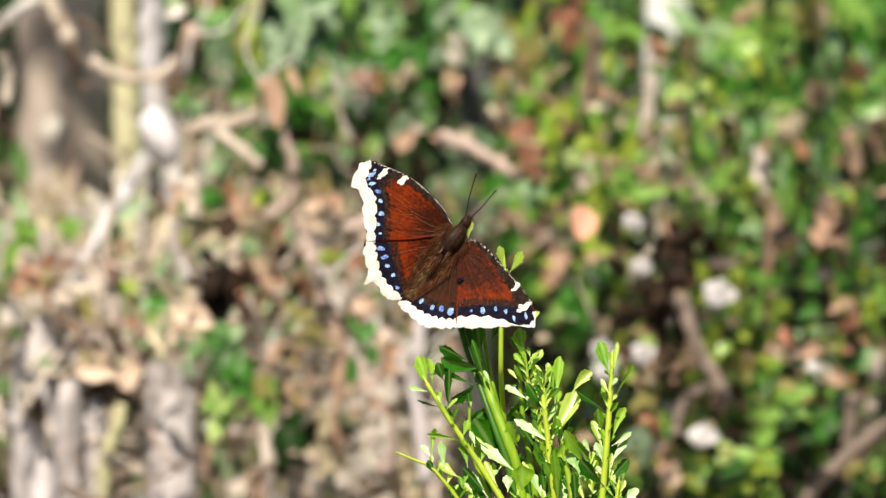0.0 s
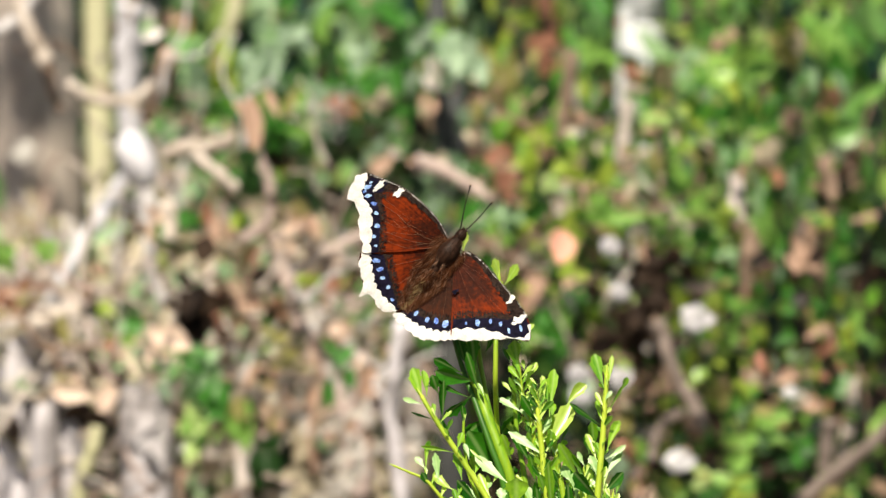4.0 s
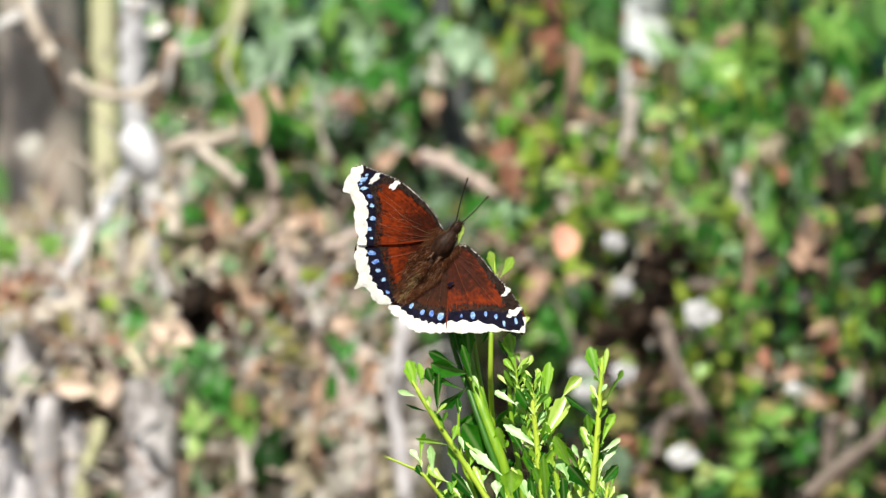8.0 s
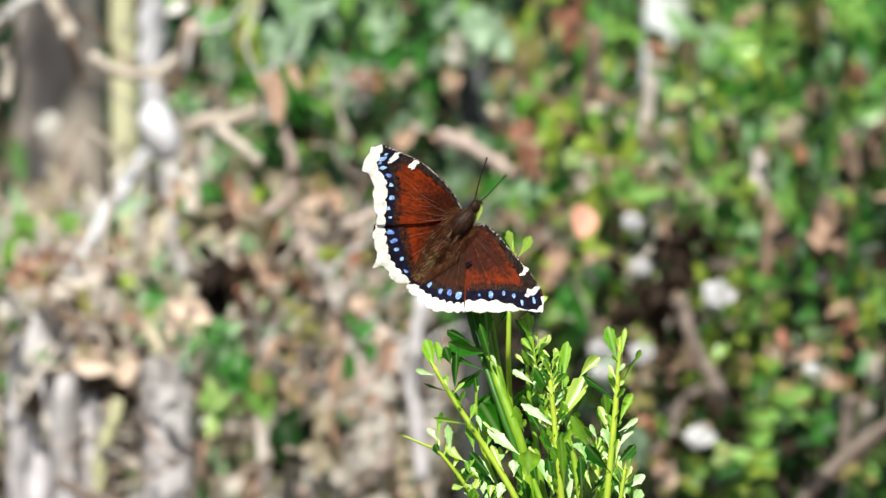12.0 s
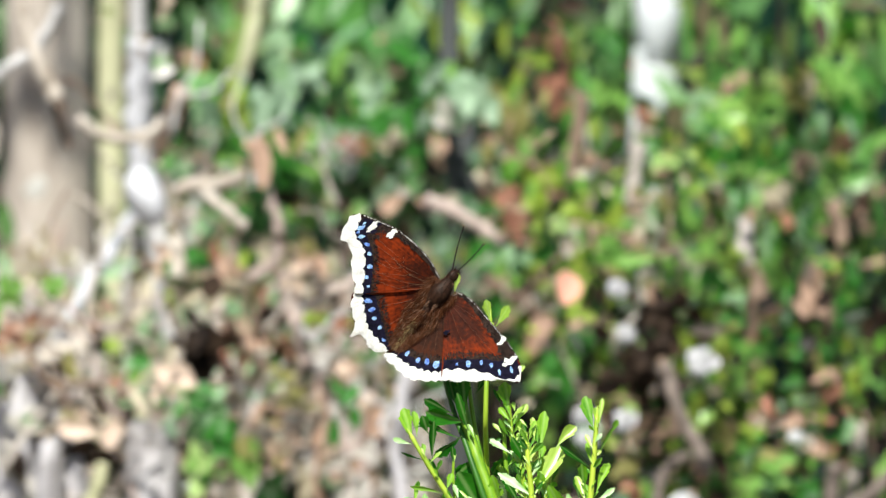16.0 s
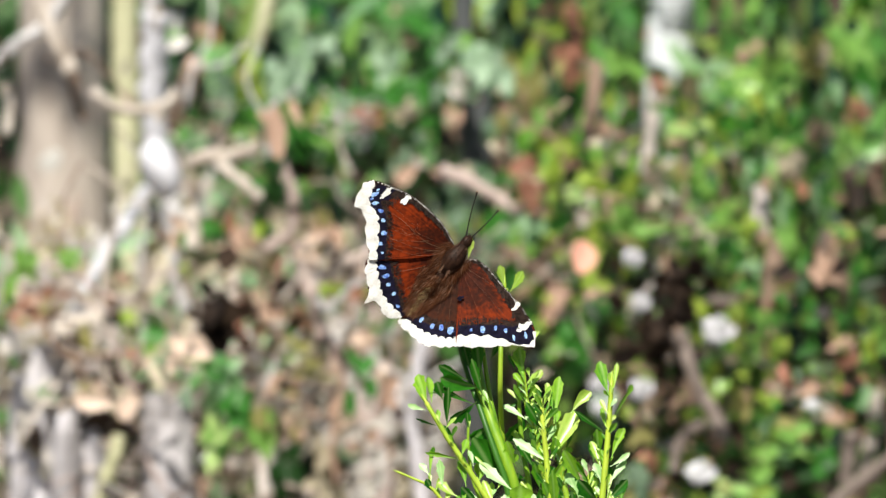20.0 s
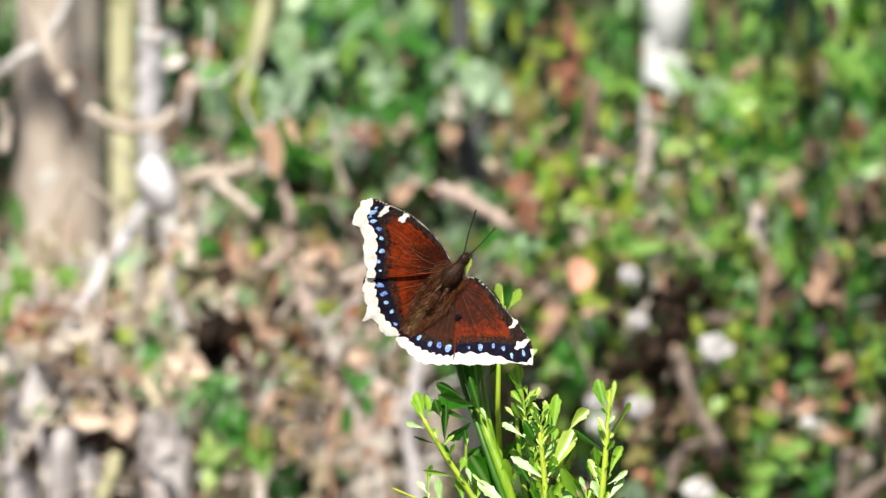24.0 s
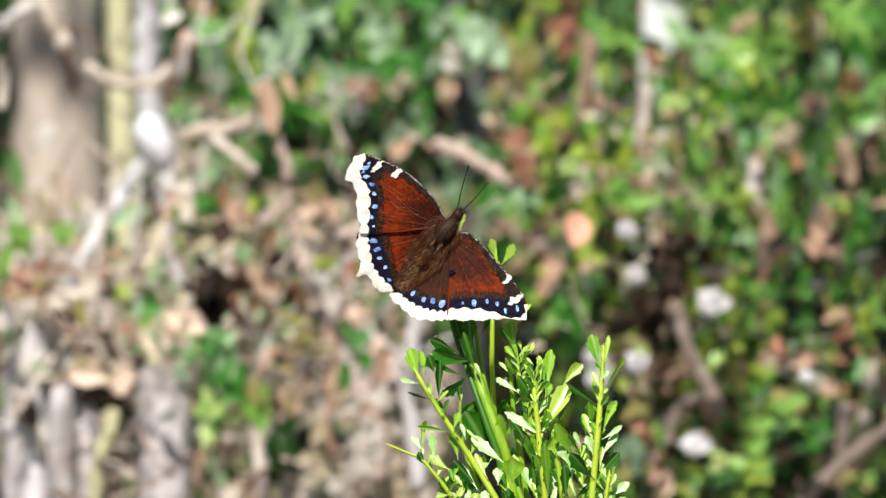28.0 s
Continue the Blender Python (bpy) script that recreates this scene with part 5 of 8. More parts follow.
# dry bush: bare pale twigs with dead leaves hung up in them
D0 = (-0.1096, 1.5874, 0.0)
bush = thing("dry_bush", D0, "tangled bush of pale dry twigs and withered leaves", "bush")
limbs(bush, D0,
      ([(-0.2228, 1.6084, 1.0429), (-0.2171, 1.6062, 1.021), (-0.2096, 1.6046, 1.0048), (-0.2014, 1.6032, 0.9898)], 0.00753, 0.01067, TWIG),
      ([(-0.251, 1.6031, 0.9898), (-0.2306, 1.6048, 1.0067), (-0.2127, 1.6062, 1.021), (-0.2008, 1.6084, 1.0429)], 0.00753, 0.00565, TWIG_GREY),
      ([(-0.2391, 1.6025, 0.9835), (-0.2359, 1.6013, 0.971), (-0.2378, 1.5997, 0.9554)], 0.00628, 0.00502, TWIG),
      ([(-0.2024, 1.6232, 0.9889), (-0.2005, 1.622, 0.9773), (-0.1955, 1.6205, 0.9616)], 0.00753, 0.00439, TWIG_BROWN),
      ([(-0.1329, 1.4986, 0.948), (-0.1216, 1.499, 0.9529), (-0.1099, 1.499, 0.9529), (-0.094, 1.4996, 0.9584)], 0.00857, 0.00735, TWIG),
      ([(-0.1179, 1.4987, 0.9498), (-0.1069, 1.4978, 0.9401), (-0.094, 1.4968, 0.9297)], 0.00766, 0.00674, TWIG),
      ([(-0.0867, 1.4998, 0.9608), (-0.0824, 1.4983, 0.9456), (-0.0762, 1.4968, 0.9303), (-0.0781, 1.495, 0.9121), (-0.0915, 1.494, 0.9014)], 0.0062, 0.0060, PALE_WOOD),
      ([(-0.0738, 1.4944, 0.906), (-0.0707, 1.4929, 0.8907), (-0.067, 1.4914, 0.8755), (-0.0578, 1.4893, 0.8542), (-0.0449, 1.4866, 0.8267)], 0.0060, 0.0064, PALE_WOOD),
      ([(-0.0671, 1.4614, 0.8771), (-0.0574, 1.4628, 0.8914), (-0.0437, 1.4637, 0.8998), (-0.0239, 1.4646, 0.9089)], 0.0066, 0.0058, PALE_WOOD),
      ([(-0.0389, 1.4387, 0.8507), (-0.0283, 1.438, 0.8432), (-0.0192, 1.4366, 0.8296), (-0.0207, 1.4348, 0.8116)], 0.00776, 0.00717, STUMP),
      ([(-0.0356, 1.4168, 0.832), (-0.0341, 1.4153, 0.817), (-0.0302, 1.4135, 0.7991), (-0.0289, 1.4108, 0.7721)], 0.0115, 0.0165, PALE_WOOD),
      ([(-0.0011, 1.4401, 0.8642), (-0.005, 1.4384, 0.8477), (-0.0101, 1.4366, 0.8296), (-0.0101, 1.4346, 0.8086), (-0.0025, 1.4307, 0.7694)], 0.00907, 0.00786, STUMP))
limbs(bush, D0,
      ([(-0.1181, 1.4424, 0.8882), (-0.1229, 1.4412, 0.8762), (-0.1311, 1.4399, 0.8627)], 0.00674, 0.00735, TWIG),
      ([(-0.1436, 1.4929, 0.8907), (-0.1399, 1.492, 0.8815), (-0.1329, 1.4905, 0.8663)], 0.00674, 0.00735, TWIG_GREY),
      ([(-0.1972, 1.4899, 0.8608), (-0.1864, 1.4903, 0.8647), (-0.1742, 1.4906, 0.8675)], 0.01102, 0.00919, TWIG),
      ([(-0.206, 1.4904, 0.8663), (-0.1987, 1.4889, 0.851), (-0.1889, 1.487, 0.8321)], 0.00857, 0.01102, TWIG),
      ([(-0.2048, 1.4931, 0.8937), (-0.2012, 1.4921, 0.883), (-0.1987, 1.4912, 0.8739)], 0.01041, 0.00735, TWIG),
      ([(-0.1683, 1.4345, 0.8085), (-0.1719, 1.4331, 0.7949), (-0.1773, 1.4315, 0.7784), (-0.1809, 1.4288, 0.7513)], 0.00726, 0.00968, BARK_MOSS),
      ([(0.0025, 1.5500, 0.9385), (0.0168, 1.5500, 0.9354), (0.0313, 1.5500, 0.9273), (0.0478, 1.5500, 0.9160)], 0.0105, 0.0050, PALE_WOOD),
      ([(0.0363, 1.5937, 0.8931), (0.052, 1.5928, 0.8838), (0.0677, 1.5917, 0.8729), (0.0755, 1.5909, 0.865)], 0.00816, 0.00691, TWIG_BROWN),
      ([(-0.1344, 1.4962, 0.9242), (-0.1298, 1.4953, 0.9151), (-0.1313, 1.4941, 0.9029)], 0.00919, 0.01102, TWIG),
      ([(-0.0927, 1.4336, 0.7995), (-0.0917, 1.4321, 0.7844), (-0.0902, 1.4297, 0.7604)], 0.00544, 0.00726, STUMP),
      ([(-0.1232, 2.2011, 0.9396), (-0.1153, 2.2035, 0.9628), (-0.1081, 2.2059, 0.9879), (-0.1052, 2.2084, 1.013)], 0.00792, 0.01008, BARK_MOSS),
      ([(-0.1763, 1.3900, 0.7852), (-0.1673, 1.3900, 0.7827), (-0.1562, 1.3900, 0.7779)], 0.0075, 0.0060, TWIG),
      ([(-0.1984, 1.3700, 0.7746), (-0.1889, 1.3700, 0.7686), (-0.1725, 1.3700, 0.7620), (-0.1561, 1.3700, 0.7572)], 0.0060, 0.0070, DULL_WOOD),
      ([(-0.0057, 1.4200, 0.8659), (-0.0094, 1.4200, 0.8417), (-0.0125, 1.4200, 0.8175), (-0.0089, 1.4200, 0.7932), (-0.0059, 1.4200, 0.7658)], 0.0082, 0.0090, GREY_WOOD))
for k in range(60):
    a = Vector([brnd.uniform(p, q) for p, q in zip((-0.2571, 1.7418, 0.8685), (0.0035, 1.4301, 0.7634))])
    b = a + Vector((brnd.gauss(0, .02), brnd.uniform(-.03, .03), brnd.gauss(0, .03)))
    limb(bush, D0, [a, a.lerp(b, 0.5) + Vector((brnd.gauss(0, .006), 0, brnd.gauss(0, .006))), b], brnd.uniform(0.0015, 0.0032), 0.0012, brnd.choice((TWIG, TWIG_GREY, TWIG, TWIG_BROWN)), "twig", sides=6)


def brush(parent, at, lo, hi, n, tones, lean=0.3):
    """Thin crooked twigs between two corners, each with a side shoot."""
    for k in range(n):
        a = Vector([brnd.uniform(p, q) for p, q in zip(lo, hi)])
        d = Vector((brnd.gauss(lean, 0.7), brnd.gauss(0, 0.3), brnd.gauss(0.4, 0.8))).normalized() * brnd.uniform(0.025, 0.075)
        wob = [Vector((brnd.gauss(0, .004), 0, brnd.gauss(0, .004))) for _ in range(2)]
        pts = [a, a + d * 0.35 + wob[0], a + d * 0.7 + wob[1], a + d]
        r = brnd.uniform(0.0007, 0.0019)
        bm = tube(bmesh.new(), pts, r, r * 0.5, 5, 8, 0.3)
        e = Vector((-d.z, 0, d.x)) * brnd.choice((-1, 1)) * brnd.uniform(0.2, 0.5) + d * 0.3
        tube(bm, [pts[1], pts[1] + e * 0.5 + wob[1], pts[1] + e], r * 0.7, r * 0.4, 5, 5, 0.3)
        part("twig", bm, brnd.choice(tones), parent, "", at)


brush(bush, D0, (-0.2478, 1.5935, 0.8929), (0.0066, 1.3811, 0.7761), 70, (TWIG, TWIG_GREY, TWIG, TWIG_BROWN, DEAD))
brush(bush, D0, (-0.1714, 1.802, 0.9683), (-0.0395, 1.4932, 0.8938), 16, (TWIG, TWIG_GREY, PALE_WOOD, TWIG_BROWN))
brush(bush, D0, (-0.2321, 1.4600, 0.8916), (-0.0042, 1.3800, 0.7708), 26, (PALE_WOOD, TWIG_GREY, PALE_WOOD, TWIG))
brush(bush, D0, (-0.2541, 1.7079, 1.0335), (-0.1362, 1.5438, 0.8979), 7, (TWIG, TWIG_GREY, TWIG_BROWN))
leaf_cloud("foliage", bush, D0, (-0.1743, 1.5079, 1.043), (-0.1415, 1.6966, 0.9184), 16, 0.013, 0.007, LITTER_MIX, 77, label="withered leaves caught on twigs")
for x in (-0.2, -0.08, 0.02, 0.1, 0.2):
    limb(bush, D0, [D0, Vector(D0) + Vector((x * 0.6, -0.05, 0.4)), Vector(D0) + Vector((x, -0.1, 0.7))], 0.007, 0.003, TWIG_BROWN, "stem")
sprays(bush, D0,
       ((-0.1392, 1.3171, 0.8716), (-0.1126, 1.3122, 0.8625), 0.01699, PEACH), ((-0.1913, 1.3553, 0.8367), (-0.1657, 1.3512, 0.835), 0.01303, PEACH), ((-0.1623, 1.3202, 0.8283), (-0.1556, 1.318, 0.8469), 0.01409, PEACH), ((-0.1624, 1.4281, 0.8488), (-0.1622, 1.4249, 0.857), 0.00724, DEAD_ORANGE),
       ((-0.0854, 1.406, 0.9911), (-0.0822, 1.3985, 0.9559), 0.01375, DEAD), ((-0.2268, 1.5094, 0.8672), (-0.2092, 1.506, 0.8739), 0.01538, DEAD_RED), ((-0.2273, 1.4725, 0.8624), (-0.2229, 1.4696, 0.8743), 0.0122, DEAD_RED), ((-0.212, 1.544, 0.8661), (-0.2118, 1.5414, 0.8801), 0.01055, DEAD_RED),
       ((-0.1024, 1.4959, 0.867), (-0.0931, 1.4935, 0.8833), 0.0184, DEAD), ((-0.0985, 1.5073, 0.8661), (-0.0803, 1.503, 0.8634), 0.01353, DEAD), ((-0.114, 1.525, 0.8497), (-0.1016, 1.5218, 0.8572), 0.01236, DEAD), ((-0.0882, 1.6109, 0.8729), (-0.0817, 1.6087, 0.891), 0.01135, DEAD_RED),
       fill=(STRAW, DEAD, STRAW, TWIG), more=2)
sprays(bush, D0,
       ((-0.1551, 1.9669, 0.988), (-0.1327, 1.9633, 0.9922), 0.01162, DEAD), ((-0.1398, 2.0279, 0.9756), (-0.1328, 2.0251, 0.9878), 0.01039, DEAD_RED), ((-0.1162, 1.6324, 1.0178), (-0.1161, 1.6294, 1.0275), 0.00948, DEAD), ((-0.1107, 1.4708, 0.9107), (-0.1106, 1.4687, 0.9292), 0.00913, DEAD_RED),
       ((-0.1011, 1.4906, 0.8481), (-0.0911, 1.4878, 0.8602), 0.01103, DEAD_RED), ((-0.0545, 1.4096, 0.8178), (-0.0513, 1.4074, 0.836), 0.00841, DEAD), ((-0.0711, 1.3834, 0.8116), (-0.071, 1.3804, 0.821), 0.00896, DEAD), ((-0.0547, 1.4835, 0.7753), (-0.0547, 1.4809, 0.7898), 0.00919, DEAD),
       ((-0.0215, 1.5909, 0.9271), (-0.0095, 1.5884, 0.9418), 0.01379, DEAD), ((-0.0258, 1.4285, 0.8217), (-0.0216, 1.4269, 0.8458), 0.01811, DEAD), ((-0.0492, 1.5244, 0.8448), (-0.0305, 1.5215, 0.856), 0.01236, DEAD), ((-0.07, 1.4866, 0.8615), (-0.0699, 1.4836, 0.8723), 0.0104, DEAD),
       fill=(STRAW, DEAD, STRAW, TWIG), more=2)
sprays(bush, D0,
       ((-0.1154, 1.4113, 0.8226), (-0.1142, 1.4042, 0.792), 0.01623, GREEN_LIGHT), ((-0.1202, 1.4272, 0.8412), (-0.108, 1.4211, 0.8209), 0.01508, GREEN), ((-0.1216, 1.3994, 0.8515), (-0.1276, 1.3938, 0.8352), 0.01198, GREEN), ((-0.1089, 1.4507, 0.8396), (-0.1025, 1.4451, 0.823), 0.01092, GREEN_BLUE),
       ((-0.1031, 1.4932, 0.8167), (-0.0936, 1.4866, 0.7914), 0.01411, GREEN), ((-0.0911, 1.429, 0.8151), (-0.0878, 1.4233, 0.7979), 0.01027, GREEN_LIGHT), ((-0.0787, 1.4605, 0.797), (-0.0786, 1.4545, 0.7763), 0.01827, GREEN_DARK), ((-0.2245, 1.4891, 0.8924), (-0.2182, 1.4862, 0.9034), 0.01101, GREEN_YELLOW),
       ((-0.1949, 1.446, 0.8956), (-0.1999, 1.4434, 0.9101), 0.01029, GREEN_YELLOW), ((-0.2303, 1.4969, 0.8763), (-0.23, 1.4945, 0.892), 0.01104, GREEN_LIGHT), ((-0.0957, 1.5638, 0.9016), (-0.0956, 1.5609, 0.9126), 0.00935, GREEN_YELLOW), ((-0.1686, 1.4258, 0.8751), (-0.1569, 1.4212, 0.8689), 0.01024, GREEN_YELLOW),
       fill=(STRAW, DEAD, STRAW, TWIG), more=2)
sprays(bush, D0,
       ((-0.1528, 1.3787, 0.8694), (-0.1377, 1.3747, 0.8699), 0.01191, GREEN), ((-0.1539, 1.3743, 0.8594), (-0.1435, 1.3709, 0.8658), 0.00833, GREEN_LIGHT), ((-0.1788, 1.6282, 0.8641), (-0.1787, 1.6267, 0.8897), 0.01901, GREEN_BLUE), ((-0.043, 1.5586, 0.8628), (-0.0337, 1.5562, 0.8793), 0.01246, GREEN_YELLOW),
       ((-0.0381, 1.5466, 0.8501), (-0.0247, 1.5434, 0.8583), 0.01243, GREEN), ((-0.1338, 1.4318, 0.8924), (-0.1336, 1.429, 0.9048), 0.00724, GREEN_YELLOW), ((-0.191, 1.5225, 0.8845), (-0.1908, 1.5198, 0.8972), 0.00926, STRAW), ((-0.1938, 1.4606, 0.8753), (-0.182, 1.4573, 0.8824), 0.01033, STRAW),
       ((-0.1598, 1.5497, 0.8614), (-0.1596, 1.5479, 0.8835), 0.01243, STRAW), ((-0.1311, 1.4835, 0.8893), (-0.1125, 1.4806, 0.9004), 0.00917, STRAW), ((-0.2385, 1.5914, 0.8129), (-0.2323, 1.5907, 0.8472), 0.01886, STRAW), ((-0.0912, 1.4859, 0.8413), (-0.0793, 1.4833, 0.8557), 0.0153, STRAW),
       fill=(STRAW, DEAD, STRAW, TWIG), more=2)
sprays(bush, D0,
       ((-0.0565, 1.5935, 0.821), (-0.05, 1.5912, 0.8391), 0.01258, STRAW), ((-0.0851, 1.5288, 0.8202), (-0.0689, 1.5258, 0.8299), 0.01362, STRAW), ((-0.0395, 1.4919, 0.7952), (-0.0395, 1.4897, 0.814), 0.00921, STRAW), ((-0.1107, 1.4579, 0.7731), (-0.1014, 1.4555, 0.7893), 0.01218, STRAW),
       ((-0.1308, 1.4624, 0.7751), (-0.1181, 1.4589, 0.7802), 0.01097, DEAD), ((-0.0721, 1.4345, 0.7811), (-0.0539, 1.4306, 0.7816), 0.01029, STRAW), ((-0.1951, 1.5327, 0.7665), (-0.1949, 1.5315, 0.7948), 0.00931, DEAD), ((-0.158, 1.4627, 0.785), (-0.1579, 1.4608, 0.8067), 0.00731, STRAW),
       fill=(STRAW, DEAD, STRAW, TWIG), more=2)

# weathered stumps
S1 = (-0.1433, 1.4534, 0.0)
stump = thing("stump", S1, "grey weathered stump with splintered top", "stump")
limb(stump, S1, [S1, (-0.1418, 1.4486, 0.7485), (-0.1436, 1.4528, 0.7909), (-0.143, 1.4566, 0.8284)], 0.0152, 0.0130, GREY_WOOD, "trunk", "split grey wood", 0.3, 12)
S2 = (-0.2128, 1.4615, 0.0)
stump_2 = thing("stump", S2, "low stump of split grey wood", "stump")
for tip, w in (((-0.2200, 1.4666, 0.842), 0.0080), ((-0.2060, 1.4678, 0.853), 0.0088), ((-0.1950, 1.4651, 0.834), 0.0070), ((-0.1850, 1.4642, 0.8047), 0.0055), ((-0.2124, 1.4470, 0.8542), 0.0050), ((-0.1966, 1.4300, 0.8227), 0.0056), ((-0.1841, 1.4450, 0.8101), 0.0046)):
    foot = Vector((tip[0], tip[1], 0.4))
    limb(stump_2, S2, [S2, foot, Vector(tip) - Vector((0, 0, 0.06)), tip], 0.014, w, GREY_WOOD, "splinter", knots=0.4)

# pale trunk and a dark one in the back
W1 = (0.15, 2.2542, 0.0)
birch = thing("tree", W1, "thin pale-barked tree shining in the sun", "tree")
limb(birch, W1, [W1, (0.1411, 2.2241, 0.6627), (0.1454, 2.242, 0.8437), (0.1489, 2.2521, 0.945), (0.1511, 2.2556, 0.9812), (0.1518, 2.26, 1.0246), (0.155, 2.3209, 1.6398)], 0.0130, 0.016, BARK_PALE, "trunk", "white bark", 0.03, 14)
W2 = (0.0240, 1.7500, 0.0)
dark_tree = thing("tree", W2, "thin tree in shade, the dark put into its bark", "tree")
# the trunk's shade is put into its bark colour
limb(dark_tree, W2, [W2, (0.0235, 1.7500, 0.8911), (0.0208, 1.7500, 0.9369), (0.0176, 1.7500, 0.9695), (0.0162, 1.7500, 1.0184), (0.0208, 1.8200, 1.6506)], 0.0098, 0.0050, SLATE, "trunk", "bark coloured dark for shade", 0.2, 10)

# green shrubs
G1 = (0.1749, 1.8903, 0.0)
shrub = thing("leafy_shrub", G1, "dense green shrub with mixed leaves and white blossoms", "shrub")
G2 = (-0.0574, 2.4005, 0.0)
vine = thing("leafy_shrub", G2, "broad-leaved green shrub among bare twigs", "shrub")
G3 = (0.0035, 3.69, 0.0)
hedge = thing("hedge", G3, "deep green thicket closing the view", "hedge")
stems(shrub, G1, 0.22, 1.1, 10)
stems(vine, G2, 0.2, 1.15, 8)
stems(hedge, G3, 0.9, 1.6, 22)
limbs(shrub, G1,
      ([(0.1286, 1.3700, 0.8712), (0.1346, 1.3700, 0.8518), (0.1411, 1.3700, 0.8377), (0.1483, 1.3700, 0.8257), (0.1531, 1.3700, 0.8137)], 0.0080, 0.0085, DULL_WOOD),
      ([(0.1429, 1.3700, 0.8227), (0.1340, 1.3700, 0.8179), (0.1281, 1.3700, 0.8089), (0.1263, 1.3700, 0.7976)], 0.0065, 0.0060, DULL_WOOD),
      ([(0.2203, 1.3800, 0.8174), (0.2186, 1.3800, 0.8024), (0.2168, 1.3800, 0.7889)], 0.0085, 0.0075, DULL_WOOD),
      ([(0.2691, 1.3700, 0.8291), (0.2471, 1.3700, 0.8105), (0.2276, 1.3700, 0.7938), (0.2062, 1.3700, 0.7770), (0.1919, 1.3700, 0.7602)], 0.0070, 0.0085, DULL_WOOD),
      ([(0.0896, 1.6039, 0.9963), (0.0874, 1.6015, 0.9713), (0.0833, 1.599, 0.9463)], 0.00879, 0.00691, TWIG_BROWN),
      ([(0.124, 1.652, 0.9736), (0.1208, 1.6498, 0.9515), (0.1183, 1.6476, 0.9294)], 0.00879, 0.00691, STUMP),
      ([(0.1887, 1.4947, 0.9077), (0.1841, 1.4934, 0.8939), (0.1795, 1.4909, 0.8696)], 0.01164, 0.0098, TWIG_BROWN),
      ([(0.2101, 1.4946, 0.9061), (0.2184, 1.4934, 0.894), (0.2245, 1.4919, 0.8787)], 0.00857, 0.00674, TWIG_BROWN),
      ([(0.2386, 1.4867, 0.8269), (0.2377, 1.4846, 0.8056), (0.2316, 1.4822, 0.7812)], 0.00612, 0.00674, TWIG),
      ([(0.2152, 1.4305, 0.7666), (0.2273, 1.4318, 0.7792), (0.2485, 1.4338, 0.7997)], 0.00786, 0.00605, TWIG_BROWN),
      ([(0.129, 1.4906, 0.8665), (0.1367, 1.4882, 0.8421), (0.1397, 1.4858, 0.8177)], 0.00857, 0.00796, TWIG_BROWN),
      ([(0.2293, 1.5981, 0.937), (0.234, 1.5966, 0.9214), (0.2331, 1.595, 0.9058)], 0.0090, 0.0080, TWIG_BROWN),
      ([(0.1785, 1.5474, 0.9321), (0.1785, 1.5462, 0.9198), (0.1754, 1.5449, 0.9068)], 0.00735, 0.00857, STUMP))

brush(shrub, G1, (0.0418, 1.6999, 0.9505), (0.1607, 1.4391, 0.8538), 15, (TWIG, DEAD, TWIG_BROWN, TWIG_GREY), 0.1)
brush(shrub, G1, (0.0724, 1.59, 0.8557), (0.2401, 1.4017, 0.7796), 12, (TWIG, DEAD, TWIG_BROWN, TWIG_GREY), 0.1)
brush(shrub, G1, (0.1614, 2.0017, 0.9532), (0.2507, 1.5901, 0.8558), 8, (TWIG_BROWN, DEAD, TWIG_BROWN), 0.0)


def blossom(parent, at, c, r):
    """A loose white flower of overlapping cupped petals."""
    bm = bmesh.new()
    for k in range(16):
        a, e = k * 2.4, (k / 16) ** 0.5
        o = Vector((math.cos(a) * e, -0.5 * (1 - e), math.sin(a) * e * 0.75)) * r * brnd.uniform(0.4, 0.75)
        x = Vector((math.cos(a + 1), brnd.uniform(-.3, .3), math.sin(a + 1))).normalized()
        y = x.cross(Vector((brnd.uniform(-.3, .3), -1, 0.5))).normalized()
        q = [bm.verts.new(Vector(c) + o + (x * math.cos(t * 1.047) + y * math.sin(t * 1.047) * 0.7) * r * 0.42) for t in range(6)]
        bm.faces.new(q)
    return part("blossom", bm, WHITE, parent, "white blossom", at)


for c, r in (((0.1472, 1.3209, 0.8775), 0.01091), ((0.1392, 1.3350, 0.8014), 0.0098), ((0.1085, 1.3422, 0.8896), 0.00678), ((0.1085, 1.3377, 0.8445), 0.00884),
             ((0.0867, 1.338, 0.8474), 0.00766), ((0.0879, 1.3367, 0.8351), 0.00707), ((0.1043, 1.3445, 0.9134), 0.00707),
             ((0.1969, 1.337, 0.8369), 0.00531), ((0.1856, 1.4946, 0.9067), 0.00521)):
    blossom(shrub, G1, c, r)
sprays(shrub, G1, ((0.0739, 1.2340, 0.9139), (0.0778, 1.2600, 0.9291), 0.0175, DEAD_ORANGE), more=0)
